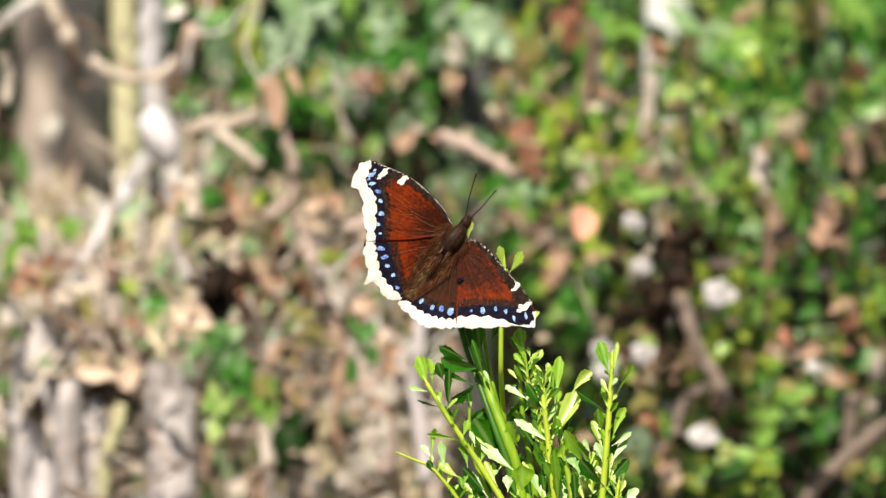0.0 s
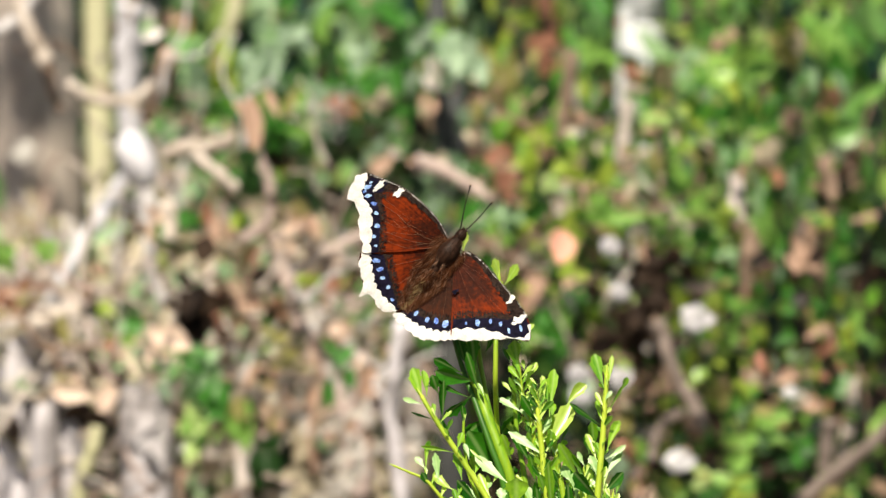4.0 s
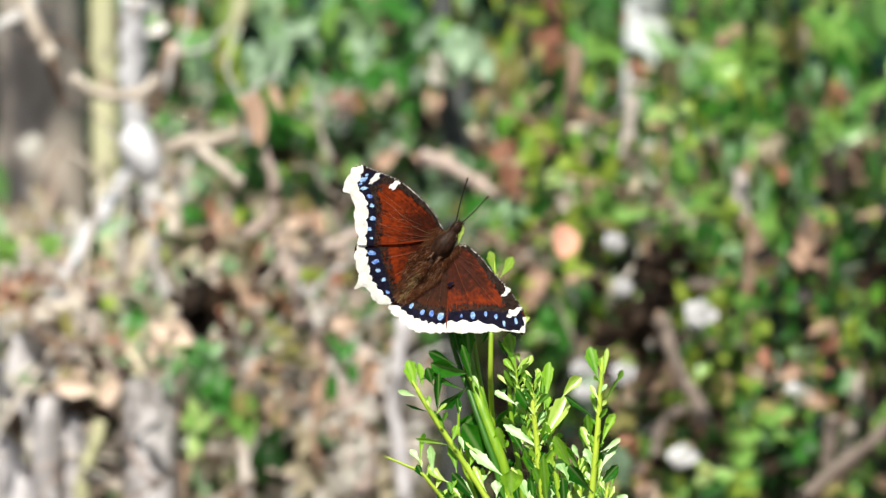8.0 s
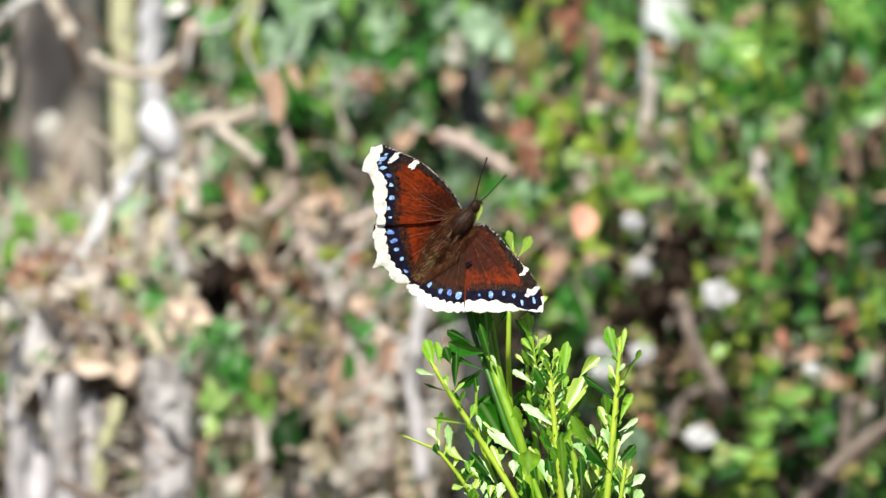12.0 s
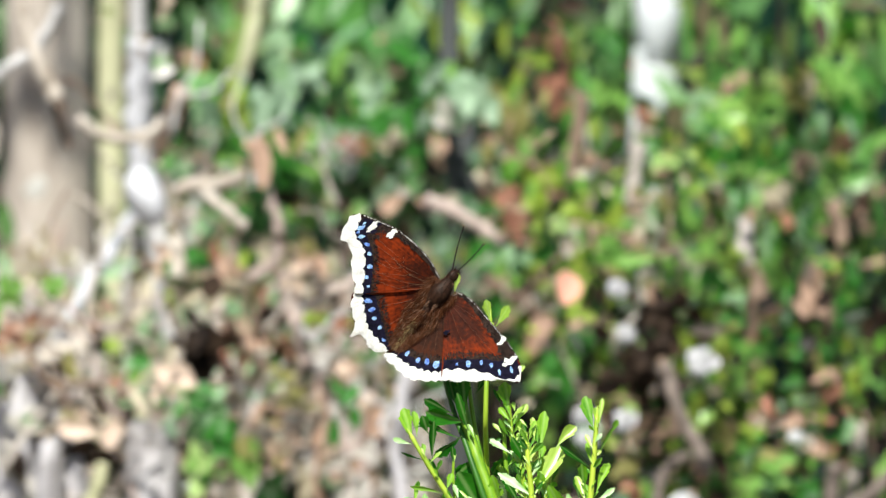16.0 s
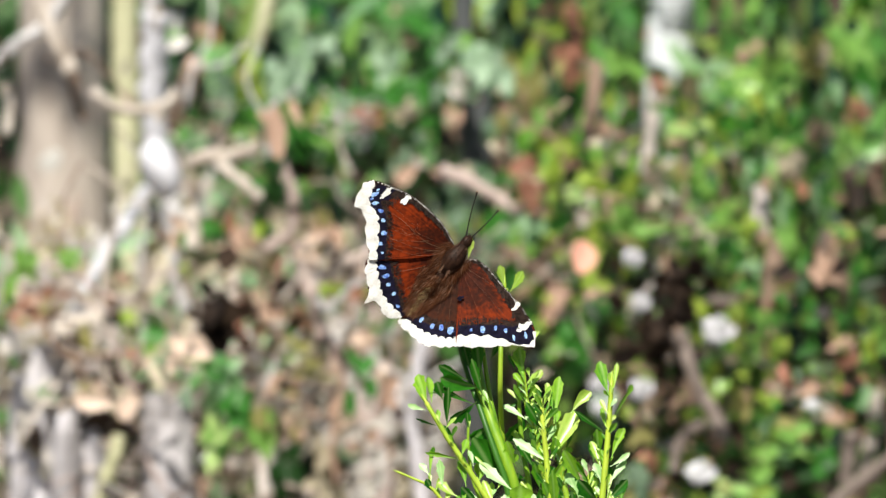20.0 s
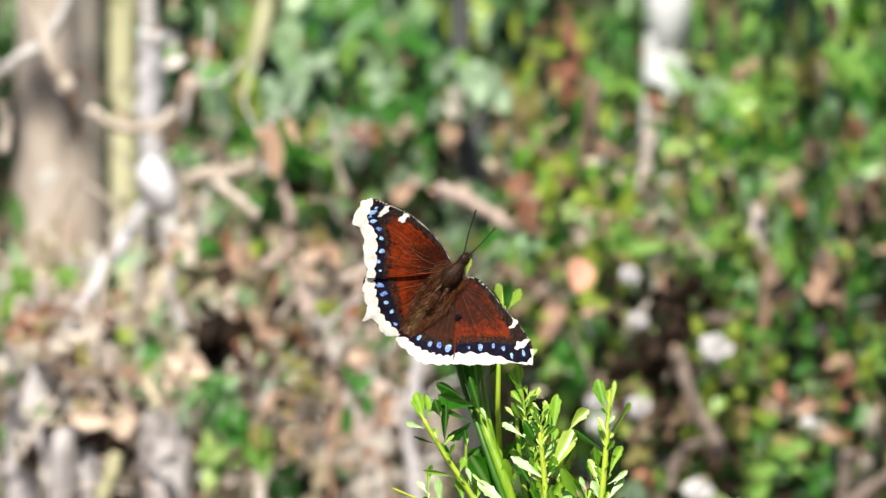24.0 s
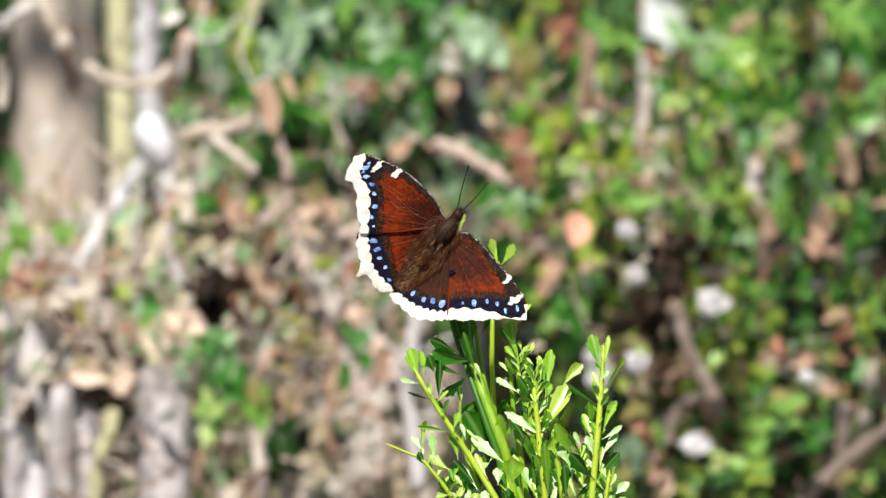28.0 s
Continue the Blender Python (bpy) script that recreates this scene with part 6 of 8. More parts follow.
sprays(shrub, G1,
       ((0.08, 1.9261, 1.0132), (0.0829, 1.9188, 0.9799), 0.01218, DEAD_RED), ((0.0726, 2.0663, 1.0023), (0.0762, 2.0602, 0.9821), 0.01187, DEAD_RED), ((0.0484, 1.4813, 0.9283), (0.056, 1.4786, 0.9418), 0.01647, DEAD_RED),
       ((0.0401, 1.5352, 0.939), (0.0518, 1.5319, 0.9461), 0.01236, DEAD_RED), ((0.0924, 1.5097, 0.9623), (0.0923, 1.5068, 0.9736), 0.00921, DEAD), ((0.1381, 1.5327, 0.9126), (0.138, 1.5298, 0.9234), 0.00989, DEAD), ((0.122, 1.4523, 0.7696), (0.1281, 1.45, 0.7872), 0.01277, DEAD_ORANGE),
       ((0.1573, 1.4675, 0.7846), (0.1571, 1.4644, 0.7942), 0.00793, DEAD), ((0.2141, 1.8153, 0.902), (0.2159, 1.8125, 0.914), 0.00926, DEAD_ORANGE), ((0.2303, 1.8961, 0.9276), (0.2301, 1.8934, 0.9413), 0.01077, DEAD), ((0.1936, 1.9476, 0.9636), (0.1934, 1.9457, 0.9855), 0.01089, DEAD))
sprays(shrub, G1,
       ((0.1299, 2.0033, 0.9519), (0.1433, 1.9995, 0.9546), 0.02068, BROWN_DARK), ((0.1394, 2.0627, 0.9282), (0.1527, 2.0603, 0.9445), 0.02096, GREEN), ((0.1321, 1.6566, 0.9451), (0.1385, 1.6544, 0.9633), 0.01591, GREEN_DARK), ((0.1165, 1.6415, 0.9203), (0.1343, 1.6381, 0.9271), 0.01904, GREEN), ((0.1223, 1.6033, 0.8818), (0.1297, 1.6014, 0.9028), 0.02203, GREEN_DARK), ((0.1267, 1.5705, 0.8641), (0.1266, 1.569, 0.8894), 0.01874, BROWN_DARK),
       ((0.2101, 1.9297, 0.9009), (0.2099, 1.9277, 0.9215), 0.01018, DEAD), ((0.1774, 1.5129, 0.8418), (0.1843, 1.5102, 0.8545), 0.01171, DEAD), ((0.1922, 1.3965, 0.836), (0.2097, 1.3928, 0.8396), 0.01317, DEAD), ((0.2118, 1.4215, 0.8467), (0.2286, 1.4182, 0.8533), 0.01205, DEAD_RED),
       ((0.1259, 1.8348, 0.9645), (0.1355, 1.8313, 0.9704), 0.01194, DEAD_RED), ((0.1789, 1.4793, 0.8262), (0.1946, 1.4763, 0.8358), 0.01345, DEAD_RED), ((0.2052, 1.4171, 0.82), (0.223, 1.4132, 0.8205), 0.01204, DEAD), ((0.0801, 1.4921, 0.877), (0.0981, 1.4885, 0.8806), 0.01531, DEAD),
       ((0.1259, 1.4868, 0.8151), (0.1321, 1.4845, 0.8327), 0.01225, DEAD), ((0.1181, 1.5299, 0.772), (0.1212, 1.5277, 0.7907), 0.01054, DEAD_RED), ((0.2545, 1.985, 0.9371), (0.2594, 1.9824, 0.9516), 0.01236, DEAD), ((0.2619, 1.9273, 0.8946), (0.2664, 1.9259, 0.9215), 0.01221, DEAD))
sprays(shrub, G1,
       ((0.1882, 1.918, 1.0121), (0.1891, 1.911, 0.9822), 0.01148, GREEN_LIGHT), ((0.2027, 1.8198, 0.9675), (0.2131, 1.8171, 0.9804), 0.01388, GREEN_LIGHT), ((0.2359, 1.8968, 0.9663), (0.2383, 1.8899, 0.9366), 0.01144, GREEN), ((0.2492, 1.8604, 0.9885), (0.2569, 1.8543, 0.967), 0.01201, GREEN_LIGHT),
       ((0.1961, 1.9345, 0.9226), (0.197, 1.9275, 0.8926), 0.01426, GREEN_BLUE), ((0.2096, 1.892, 0.9094), (0.2109, 1.8837, 0.8663), 0.01077, GREEN_LIGHT), ((0.2259, 1.8125, 0.9197), (0.2295, 1.8043, 0.8775), 0.01189, GREEN_LIGHT), ((0.2359, 1.8106, 0.8738), (0.2429, 1.8078, 0.8867), 0.01388, GREEN_YELLOW),
       ((0.1506, 1.8495, 0.9114), (0.162, 1.8462, 0.9184), 0.01133, GREEN_LIGHT), ((0.1553, 1.8191, 0.9002), (0.162, 1.8133, 0.8821), 0.00927, GREEN_BLUE), ((0.1274, 1.5996, 0.9223), (0.1367, 1.5973, 0.9389), 0.01445, GREEN_BLUE), ((0.1051, 1.5148, 0.9103), (0.1323, 1.5113, 0.9155), 0.01416, GREEN_LIGHT))
sprays(shrub, G1,
       ((0.1613, 1.8497, 0.9728), (0.1775, 1.846, 0.976), 0.01464, GREEN_BLUE), ((0.2445, 1.9085, 0.9267), (0.2543, 1.9057, 0.9389), 0.0135, GREEN_YELLOW), ((0.2249, 1.9583, 0.9727), (0.2378, 1.9558, 0.9886), 0.02046, GREEN_YELLOW), ((0.1814, 1.9092, 0.9221), (0.1893, 1.9074, 0.9445), 0.01689, GREEN),
       ((0.1054, 1.9612, 0.9547), (0.1189, 1.9595, 0.9786), 0.01707, GREEN_LIGHT), ((0.1101, 1.9856, 1.0061), (0.122, 1.9796, 0.9857), 0.01715, GREEN), ((0.0504, 1.9609, 0.9582), (0.0545, 1.9593, 0.9819), 0.01775, GREEN_YELLOW), ((0.0614, 1.4863, 0.9597), (0.0704, 1.4825, 0.9616), 0.01221, GREEN_YELLOW),
       ((0.0775, 1.5537, 0.9321), (0.0881, 1.5503, 0.9386), 0.01242, GREEN_YELLOW), ((0.1051, 1.5058, 0.9316), (0.1102, 1.5032, 0.9464), 0.00921, GREEN_YELLOW), ((0.0978, 1.6143, 0.904), (0.101, 1.6121, 0.9229), 0.00946, GREEN_YELLOW), ((0.0606, 1.5188, 0.9089), (0.0724, 1.5162, 0.9234), 0.01356, GREEN))
sprays(shrub, G1,
       ((0.0434, 1.6156, 0.8884), (0.0528, 1.6133, 0.9051), 0.01389, GREEN_LIGHT), ((0.2006, 1.5931, 0.8619), (0.2048, 1.5915, 0.887), 0.01885, GREEN), ((0.1996, 1.5915, 0.8649), (0.2038, 1.5851, 0.8407), 0.01884, GREEN), ((0.196, 1.5756, 0.8401), (0.2142, 1.5713, 0.8373), 0.01565, GREEN),
       ((0.1379, 1.5319, 0.8615), (0.1441, 1.5262, 0.8445), 0.01114, GREEN_YELLOW), ((0.1644, 1.5821, 0.8519), (0.1805, 1.579, 0.8617), 0.01379, GREEN), ((0.1652, 1.4755, 0.8466), (0.1651, 1.4733, 0.8653), 0.00916, GREEN_YELLOW), ((0.169, 1.5186, 0.81), (0.1688, 1.516, 0.824), 0.01112, GREEN_YELLOW),
       ((0.2145, 1.4778, 0.8157), (0.2354, 1.475, 0.8283), 0.01712, GREEN), ((0.18, 1.4045, 0.8018), (0.2051, 1.4014, 0.8115), 0.01801, GREEN_LIGHT), ((0.2023, 1.485, 0.7904), (0.218, 1.4801, 0.7818), 0.01348, GREEN), ((0.1681, 1.3856, 0.788), (0.1795, 1.383, 0.8022), 0.01375, GREEN_LIGHT))
sprays(shrub, G1,
       ((0.1652, 1.473, 0.7679), (0.1809, 1.4699, 0.7775), 0.01345, GREEN_YELLOW), ((0.239, 1.5487, 0.8406), (0.2462, 1.5467, 0.8614), 0.01119, GREEN_LIGHT), ((0.1806, 1.4048, 0.8064), (0.1804, 1.4023, 0.8218), 0.01021, GREEN_YELLOW), ((0.1542, 1.4675, 0.7969), (0.1698, 1.4644, 0.8065), 0.0122, GREEN),
       ((0.0679, 1.6146, 0.8433), (0.084, 1.6126, 0.863), 0.01895, GREEN), ((0.0775, 1.6459, 0.8103), (0.0851, 1.644, 0.8316), 0.01593, GREEN), ((0.0622, 1.5652, 0.8356), (0.0756, 1.562, 0.8438), 0.01249, GREEN_LIGHT), ((0.102, 1.5035, 0.7645), (0.1142, 1.5017, 0.7862), 0.01848, GREEN_BLUE),
       ((0.1697, 1.5872, 0.874), (0.1817, 1.5847, 0.8888), 0.01254, GREEN_BLUE), ((0.161, 1.5853, 0.8785), (0.1652, 1.5837, 0.9035), 0.01065, GREEN_LIGHT), ((0.2278, 1.505, 0.8563), (0.2338, 1.5028, 0.8739), 0.0123, GREEN_YELLOW), ((0.241, 1.6049, 0.8733), (0.244, 1.6046, 0.9111), 0.00945, GREEN))
sprays(vine, G2,
       ((-0.0926, 2.102, 0.9431), (-0.0601, 2.0954, 0.9164), 0.01832, GREEN_LIGHT), ((-0.0973, 2.1721, 0.9005), (-0.0724, 2.1695, 0.9151), 0.02147, GREEN), ((-0.0729, 2.2616, 0.9168), (-0.0601, 2.2554, 0.8952), 0.01823, GREEN), ((-0.0544, 2.2072, 0.9521), (-0.0481, 2.2067, 0.9876), 0.01441, GREEN_LIGHT),
       ((-0.0336, 2.1644, 0.9415), (-0.0144, 2.1621, 0.9578), 0.02071, GREEN_LIGHT), ((-0.0027, 2.1792, 0.9281), (0.0047, 2.1732, 0.9083), 0.01433, GREEN_LIGHT), ((-0.0225, 2.2008, 0.9873), (0.0029, 2.1938, 0.9575), 0.01797, GREEN), ((-0.0736, 2.0389, 0.8822), (-0.0735, 2.0367, 0.8999), 0.01531, GREEN_YELLOW),
       ((-0.0298, 2.2196, 0.9038), (-0.0297, 2.2174, 0.9221), 0.01446, GREEN_YELLOW), ((-0.1252, 2.0287, 0.9117), (-0.1117, 2.0263, 0.9279), 0.01735, GREEN_LIGHT), ((-0.1522, 2.1008, 0.9044), (-0.1415, 2.0986, 0.923), 0.01762, GREEN_BLUE), ((-0.1407, 2.0936, 0.9283), (-0.1208, 2.0903, 0.9358), 0.0211, GREEN_YELLOW))
sprays(vine, G2,
       ((-0.0975, 2.104, 0.9696), (-0.0869, 2.1018, 0.9881), 0.01761, GREEN_BLUE), ((-0.0764, 2.0856, 0.9713), (-0.0581, 2.0827, 0.982), 0.01754, GREEN_BLUE), ((-0.0982, 2.2128, 0.9477), (-0.0765, 2.2088, 0.948), 0.02164, GREEN_BLUE), ((-0.0551, 2.2215, 0.9054), (-0.0551, 2.2214, 0.9453), 0.01157, GREEN_BLUE),
       ((-0.0194, 2.3052, 0.8745), (-0.0194, 2.303, 0.8931), 0.01473, GREEN_BLUE), ((0.042, 2.1643, 0.9693), (0.042, 2.1632, 0.998), 0.01427, GREEN_BLUE), ((0.0328, 2.218, 0.9296), (0.0377, 2.2168, 0.9582), 0.01445, GREEN_YELLOW), ((-0.1396, 2.1075, 0.9281), (-0.1298, 2.1062, 0.9548), 0.01058, GREEN_BLUE),
       ((-0.1197, 1.9965, 0.8999), (-0.1017, 1.9915, 0.89), 0.01378, GREEN), ((-0.1268, 1.64, 0.9088), (-0.1172, 1.6376, 0.9256), 0.01269, GREEN_BLUE), ((-0.0784, 2.209, 0.9717), (-0.0746, 2.2071, 0.9931), 0.01441, GREEN), ((-0.0351, 2.1663, 0.9993), (-0.0307, 2.1599, 0.9751), 0.01427, GREEN))
sprays(vine, G2,
       ((0.0399, 2.0855, 0.9009), (0.0642, 2.0829, 0.9153), 0.02108, GREEN_BLUE), ((0.0269, 1.6417, 0.8914), (0.0432, 1.6396, 0.9111), 0.01905, GREEN), ((0.0488, 1.593, 0.8875), (0.0551, 1.5908, 0.9055), 0.01569, GREEN_LIGHT), ((0.0371, 1.6762, 0.8582), (0.0495, 1.6737, 0.8733), 0.01602, GREEN),
       ((0.0145, 2.0887, 0.9738), (0.0297, 2.0855, 0.9828), 0.01264, DEAD_RED), ((0.0175, 1.7544, 0.9018), (0.0344, 1.7513, 0.9119), 0.0163, GREEN), ((-0.0531, 1.5881, 0.8512), (-0.0405, 1.5863, 0.8732), 0.01883, GREEN), ((0.0086, 2.1188, 0.9698), (0.0182, 2.1174, 0.9965), 0.01555, GREEN))

GREENS, BROWNS = (GREEN, GREEN_DARK, OCHRE, GREEN_DIM, GREEN_LIGHT), (DEAD, STRAW, DULL_WOOD, OCHRE, GREEN)
KIN = {m.name: GREENS for m in (GREEN, GREEN_LIGHT, GREEN_BLUE, GREEN_YELLOW, GREEN_DIM, PALE_GREEN)}
KIN.update({m.name: (GREEN_DARK, BROWN_DARK) for m in (GREEN_DARK, BROWN_DARK)})
KIN.update({m.name: BROWNS for m in (DEAD, DEAD_RED, PEACH, STRAW, PALE_LEAF, OCHRE)})


def tufts(parent, at, *rows):
    """Close bunches of like leaves: rows of middle, breadth, height, surface."""
    for c, w, h, mat in rows:
        c = Vector(c)
        tall = h >= w
        ln, wd = (h, w) if tall else (w, h)
        kin = KIN.get(mat.name, (mat,))
        for k in range(10):
            p = c + Vector((brnd.uniform(-0.38, 0.38) * w, brnd.uniform(-0.012, 0.012), brnd.uniform(-0.38, 0.38) * h))
            a = brnd.gauss(0, 0.35) + (0 if tall else math.pi / 2)
            d = Vector((math.sin(a), brnd.uniform(-0.2, 0.5), math.cos(a) * brnd.choice((-1, 1)))).normalized() * ln * brnd.uniform(0.32, 0.62)
            set_leaf(parent, p - d / 2, p + d / 2, wd * brnd.uniform(0.28, 0.5), mat if brnd.random() < 0.72 else brnd.choice(kin), OVALS, (0.0, -0.8, 0.6), "leaf", brnd, at, 0.45)


tufts(shrub, G1,
      ((0.0980, 1.6200, 0.9939), 0.0111, 0.0190, GREEN_LIGHT), ((0.1547, 1.6200, 0.9876), 0.0142, 0.0174, GREEN_BLUE), ((0.1973, 1.6200, 0.9860), 0.0158, 0.0158, GREEN_LIGHT), ((0.2098, 1.6200, 0.9970), 0.0190, 0.0285, OCHRE),
      ((0.2412, 1.6700, 0.9790), 0.0128, 0.0320, GREEN), ((0.2256, 1.6200, 0.9986), 0.0126, 0.0190, GREEN_LIGHT), ((0.2226, 1.6200, 0.9733), 0.0111, 0.0253, GREEN_BLUE), ((0.1711, 1.6700, 0.9630), 0.0224, 0.0224, GREEN),
      ((0.1517, 1.6200, 0.9607), 0.0158, 0.0174, GREEN_YELLOW), ((0.1391, 1.6200, 0.9670), 0.0095, 0.0126, GREEN_YELLOW), ((0.1628, 1.6200, 0.9496), 0.0158, 0.0111, GREEN_YELLOW), ((0.1864, 1.6200, 0.9639), 0.0158, 0.0285, GREEN_LIGHT))
tufts(shrub, G1,
      ((0.1786, 1.6200, 0.9338), 0.0142, 0.0285, GREEN_BLUE), ((0.2062, 1.6700, 0.9566), 0.0128, 0.0192, GREEN), ((0.2290, 1.6200, 0.9496), 0.0158, 0.0190, GREEN_LIGHT), ((0.1752, 1.6200, 1.0002), 0.0126, 0.0158, DEAD),
      ((0.1975, 1.6200, 0.9369), 0.0158, 0.0221, STRAW), ((0.2046, 1.6200, 0.9240), 0.0082, 0.0082, DEAD_ORANGE), ((0.2132, 1.6200, 0.9544), 0.0111, 0.0158, DEAD), ((0.2352, 1.6200, 0.9686), 0.0126, 0.0126, DEAD_RED),
      ((0.1267, 1.6200, 0.9816), 0.0126, 0.0089, DEAD_RED), ((0.1249, 1.6200, 0.9727), 0.0126, 0.0089, STRAW), ((0.1338, 1.6200, 0.9506), 0.0101, 0.0126, DEAD), ((0.1361, 1.6200, 0.9243), 0.0070, 0.0411, STRAW))
tufts(shrub, G1,
      ((0.1234, 1.6200, 0.9338), 0.0142, 0.0126, PEACH), ((0.0949, 1.6200, 0.9559), 0.0158, 0.0095, DEAD), ((0.0713, 1.6200, 0.9480), 0.0126, 0.0126, GREEN_YELLOW), ((0.0871, 1.6200, 0.9243), 0.0158, 0.0126, GREEN_YELLOW),
      ((0.1108, 1.6200, 0.9243), 0.0142, 0.0142, GREEN_YELLOW), ((0.0997, 1.6200, 0.9369), 0.0158, 0.0221, GREEN_LIGHT), ((0.1266, 1.6200, 0.9221), 0.0152, 0.0152, GREEN_BLUE), ((0.0834, 1.6200, 0.9132), 0.0082, 0.0190, PALE_LEAF),
      ((0.1503, 1.6200, 0.9116), 0.0133, 0.0145, GREEN_BLUE), ((0.1692, 1.6200, 0.9132), 0.0126, 0.0126, GREEN_LIGHT), ((0.1414, 1.6200, 0.9328), 0.0126, 0.0114, GREEN_LIGHT), ((0.1945, 1.6200, 0.9132), 0.0126, 0.0253, GREEN_LIGHT))
tufts(shrub, G1,
      ((0.2166, 1.6200, 0.9132), 0.0126, 0.0285, GREEN_BLUE), ((0.2384, 1.6700, 0.9133), 0.0192, 0.0256, BROWN_DARK), ((0.1648, 1.6700, 0.9309), 0.0128, 0.0160, GREEN_DARK), ((0.1489, 1.6700, 0.9165), 0.0160, 0.0096, GREEN_DARK),
      ((0.0721, 1.6700, 0.9694), 0.0160, 0.0256, GREEN_DARK), ((0.0744, 1.6200, 0.9955), 0.0158, 0.0253, DEAD_RED), ((0.1156, 1.6200, 0.9068), 0.0190, 0.0145, PEACH), ((0.0524, 1.6200, 0.9369), 0.0190, 0.0114, DEAD_RED),
      ((0.0540, 1.6200, 0.9202), 0.0145, 0.0114, DEAD_RED), ((0.0682, 1.6200, 0.9163), 0.0095, 0.0221, GREEN_YELLOW), ((0.0962, 1.4700, 0.8967), 0.0091, 0.0183, BROWN_DARK), ((0.1401, 1.4200, 0.9018), 0.0180, 0.0120, GREEN_LIGHT))
tufts(shrub, G1,
      ((0.1671, 1.4200, 0.9215), 0.0150, 0.0135, GREEN_YELLOW), ((0.1731, 1.4200, 0.9163), 0.0120, 0.0072, DEAD), ((0.2092, 1.4200, 0.9048), 0.0168, 0.0271, DEAD), ((0.2167, 1.4200, 0.9184), 0.0150, 0.0120, GREEN_YELLOW),
      ((0.1881, 1.4200, 0.9094), 0.0120, 0.0241, GREEN_LIGHT), ((0.1239, 1.4200, 0.9033), 0.0102, 0.0120, DEAD), ((0.0529, 1.4200, 0.9215), 0.0150, 0.0150, GREEN_BLUE), ((0.1571, 1.4700, 0.9028), 0.0152, 0.0183, GREEN),
      ((0.1998, 1.4700, 0.8906), 0.0152, 0.0183, GREEN), ((0.2302, 1.4700, 0.8906), 0.0122, 0.0213, GREEN), ((0.1372, 1.4200, 0.8686), 0.0120, 0.0120, GREEN_YELLOW), ((0.1613, 1.4200, 0.8716), 0.0150, 0.0180, GREEN_YELLOW))
tufts(shrub, G1,
      ((0.1688, 1.4200, 0.8580), 0.0120, 0.0150, GREEN_LIGHT), ((0.1116, 1.4700, 0.8502), 0.0213, 0.0152, BROWN_DARK), ((0.1199, 1.4200, 0.8334), 0.0120, 0.0120, DEAD), ((0.1651, 1.4200, 0.8276), 0.0120, 0.0150, OCHRE),
      ((0.1855, 1.4200, 0.8449), 0.0084, 0.0144, DEAD_ORANGE), ((0.1795, 1.4200, 0.8352), 0.0150, 0.0108, DEAD), ((0.1946, 1.4200, 0.8304), 0.0150, 0.0114, PEACH), ((0.2042, 1.4200, 0.8243), 0.0144, 0.0120, PALE_LEAF),
      ((0.2163, 1.4200, 0.8195), 0.0120, 0.0120, DEAD_RED), ((0.2035, 1.4200, 0.8443), 0.0120, 0.0120, GREEN_YELLOW), ((0.2156, 1.4200, 0.8377), 0.0072, 0.0180, GREEN_YELLOW), ((0.1932, 1.4200, 0.8073), 0.0241, 0.0168, GREEN_LIGHT))
tufts(shrub, G1,
      ((0.1802, 1.4200, 0.8140), 0.0120, 0.0120, GREEN_BLUE), ((0.1973, 1.4700, 0.7755), 0.0213, 0.0274, GREEN_DARK), ((0.1790, 1.4700, 0.7770), 0.0183, 0.0244, GREEN), ((0.1707, 1.4200, 0.7730), 0.0150, 0.0138, GREEN_LIGHT),
      ((0.1526, 1.4200, 0.7699), 0.0271, 0.0180, GREEN_LIGHT), ((0.1663, 1.4200, 0.7617), 0.0180, 0.0108, GREEN_YELLOW), ((0.1376, 1.4200, 0.7617), 0.0150, 0.0108, GREEN_YELLOW), ((0.1224, 1.4200, 0.7806), 0.0114, 0.0180, DEAD),
      ((0.1255, 1.4200, 0.7654), 0.0114, 0.0150, PEACH), ((0.1044, 1.4200, 0.7806), 0.0120, 0.0180, GREEN_BLUE), ((0.1103, 1.4200, 0.8140), 0.0120, 0.0168, OCHRE), ((0.1853, 1.4200, 0.8867), 0.0150, 0.0180, DEAD))
tufts(shrub, G1,
      ((0.2029, 1.4700, 0.8753), 0.0183, 0.0213, GREEN), ((0.2212, 1.4700, 0.8661), 0.0152, 0.0183, GREEN), ((0.2311, 1.4200, 0.8580), 0.0102, 0.0150, GREEN_YELLOW), ((0.2185, 1.4200, 0.8589), 0.0150, 0.0108, DEAD),
      ((0.2296, 1.4200, 0.7714), 0.0211, 0.0108, OCHRE), ((0.2307, 1.4200, 0.8292), 0.0090, 0.0120, GREEN_BLUE), ((0.1854, 1.4200, 0.8558), 0.0120, 0.0132, GREEN_YELLOW), ((0.1575, 1.4700, 0.7924), 0.0183, 0.0183, GREEN_DARK),
      ((0.1393, 1.4700, 0.7770), 0.0122, 0.0091, GREEN_DARK), ((0.1285, 1.4700, 0.8078), 0.0122, 0.0122, BROWN_DARK), ((0.1438, 1.4700, 0.7970), 0.0110, 0.0079, BROWN_DARK), ((0.2186, 1.4700, 0.7924), 0.0183, 0.0152, GREEN))
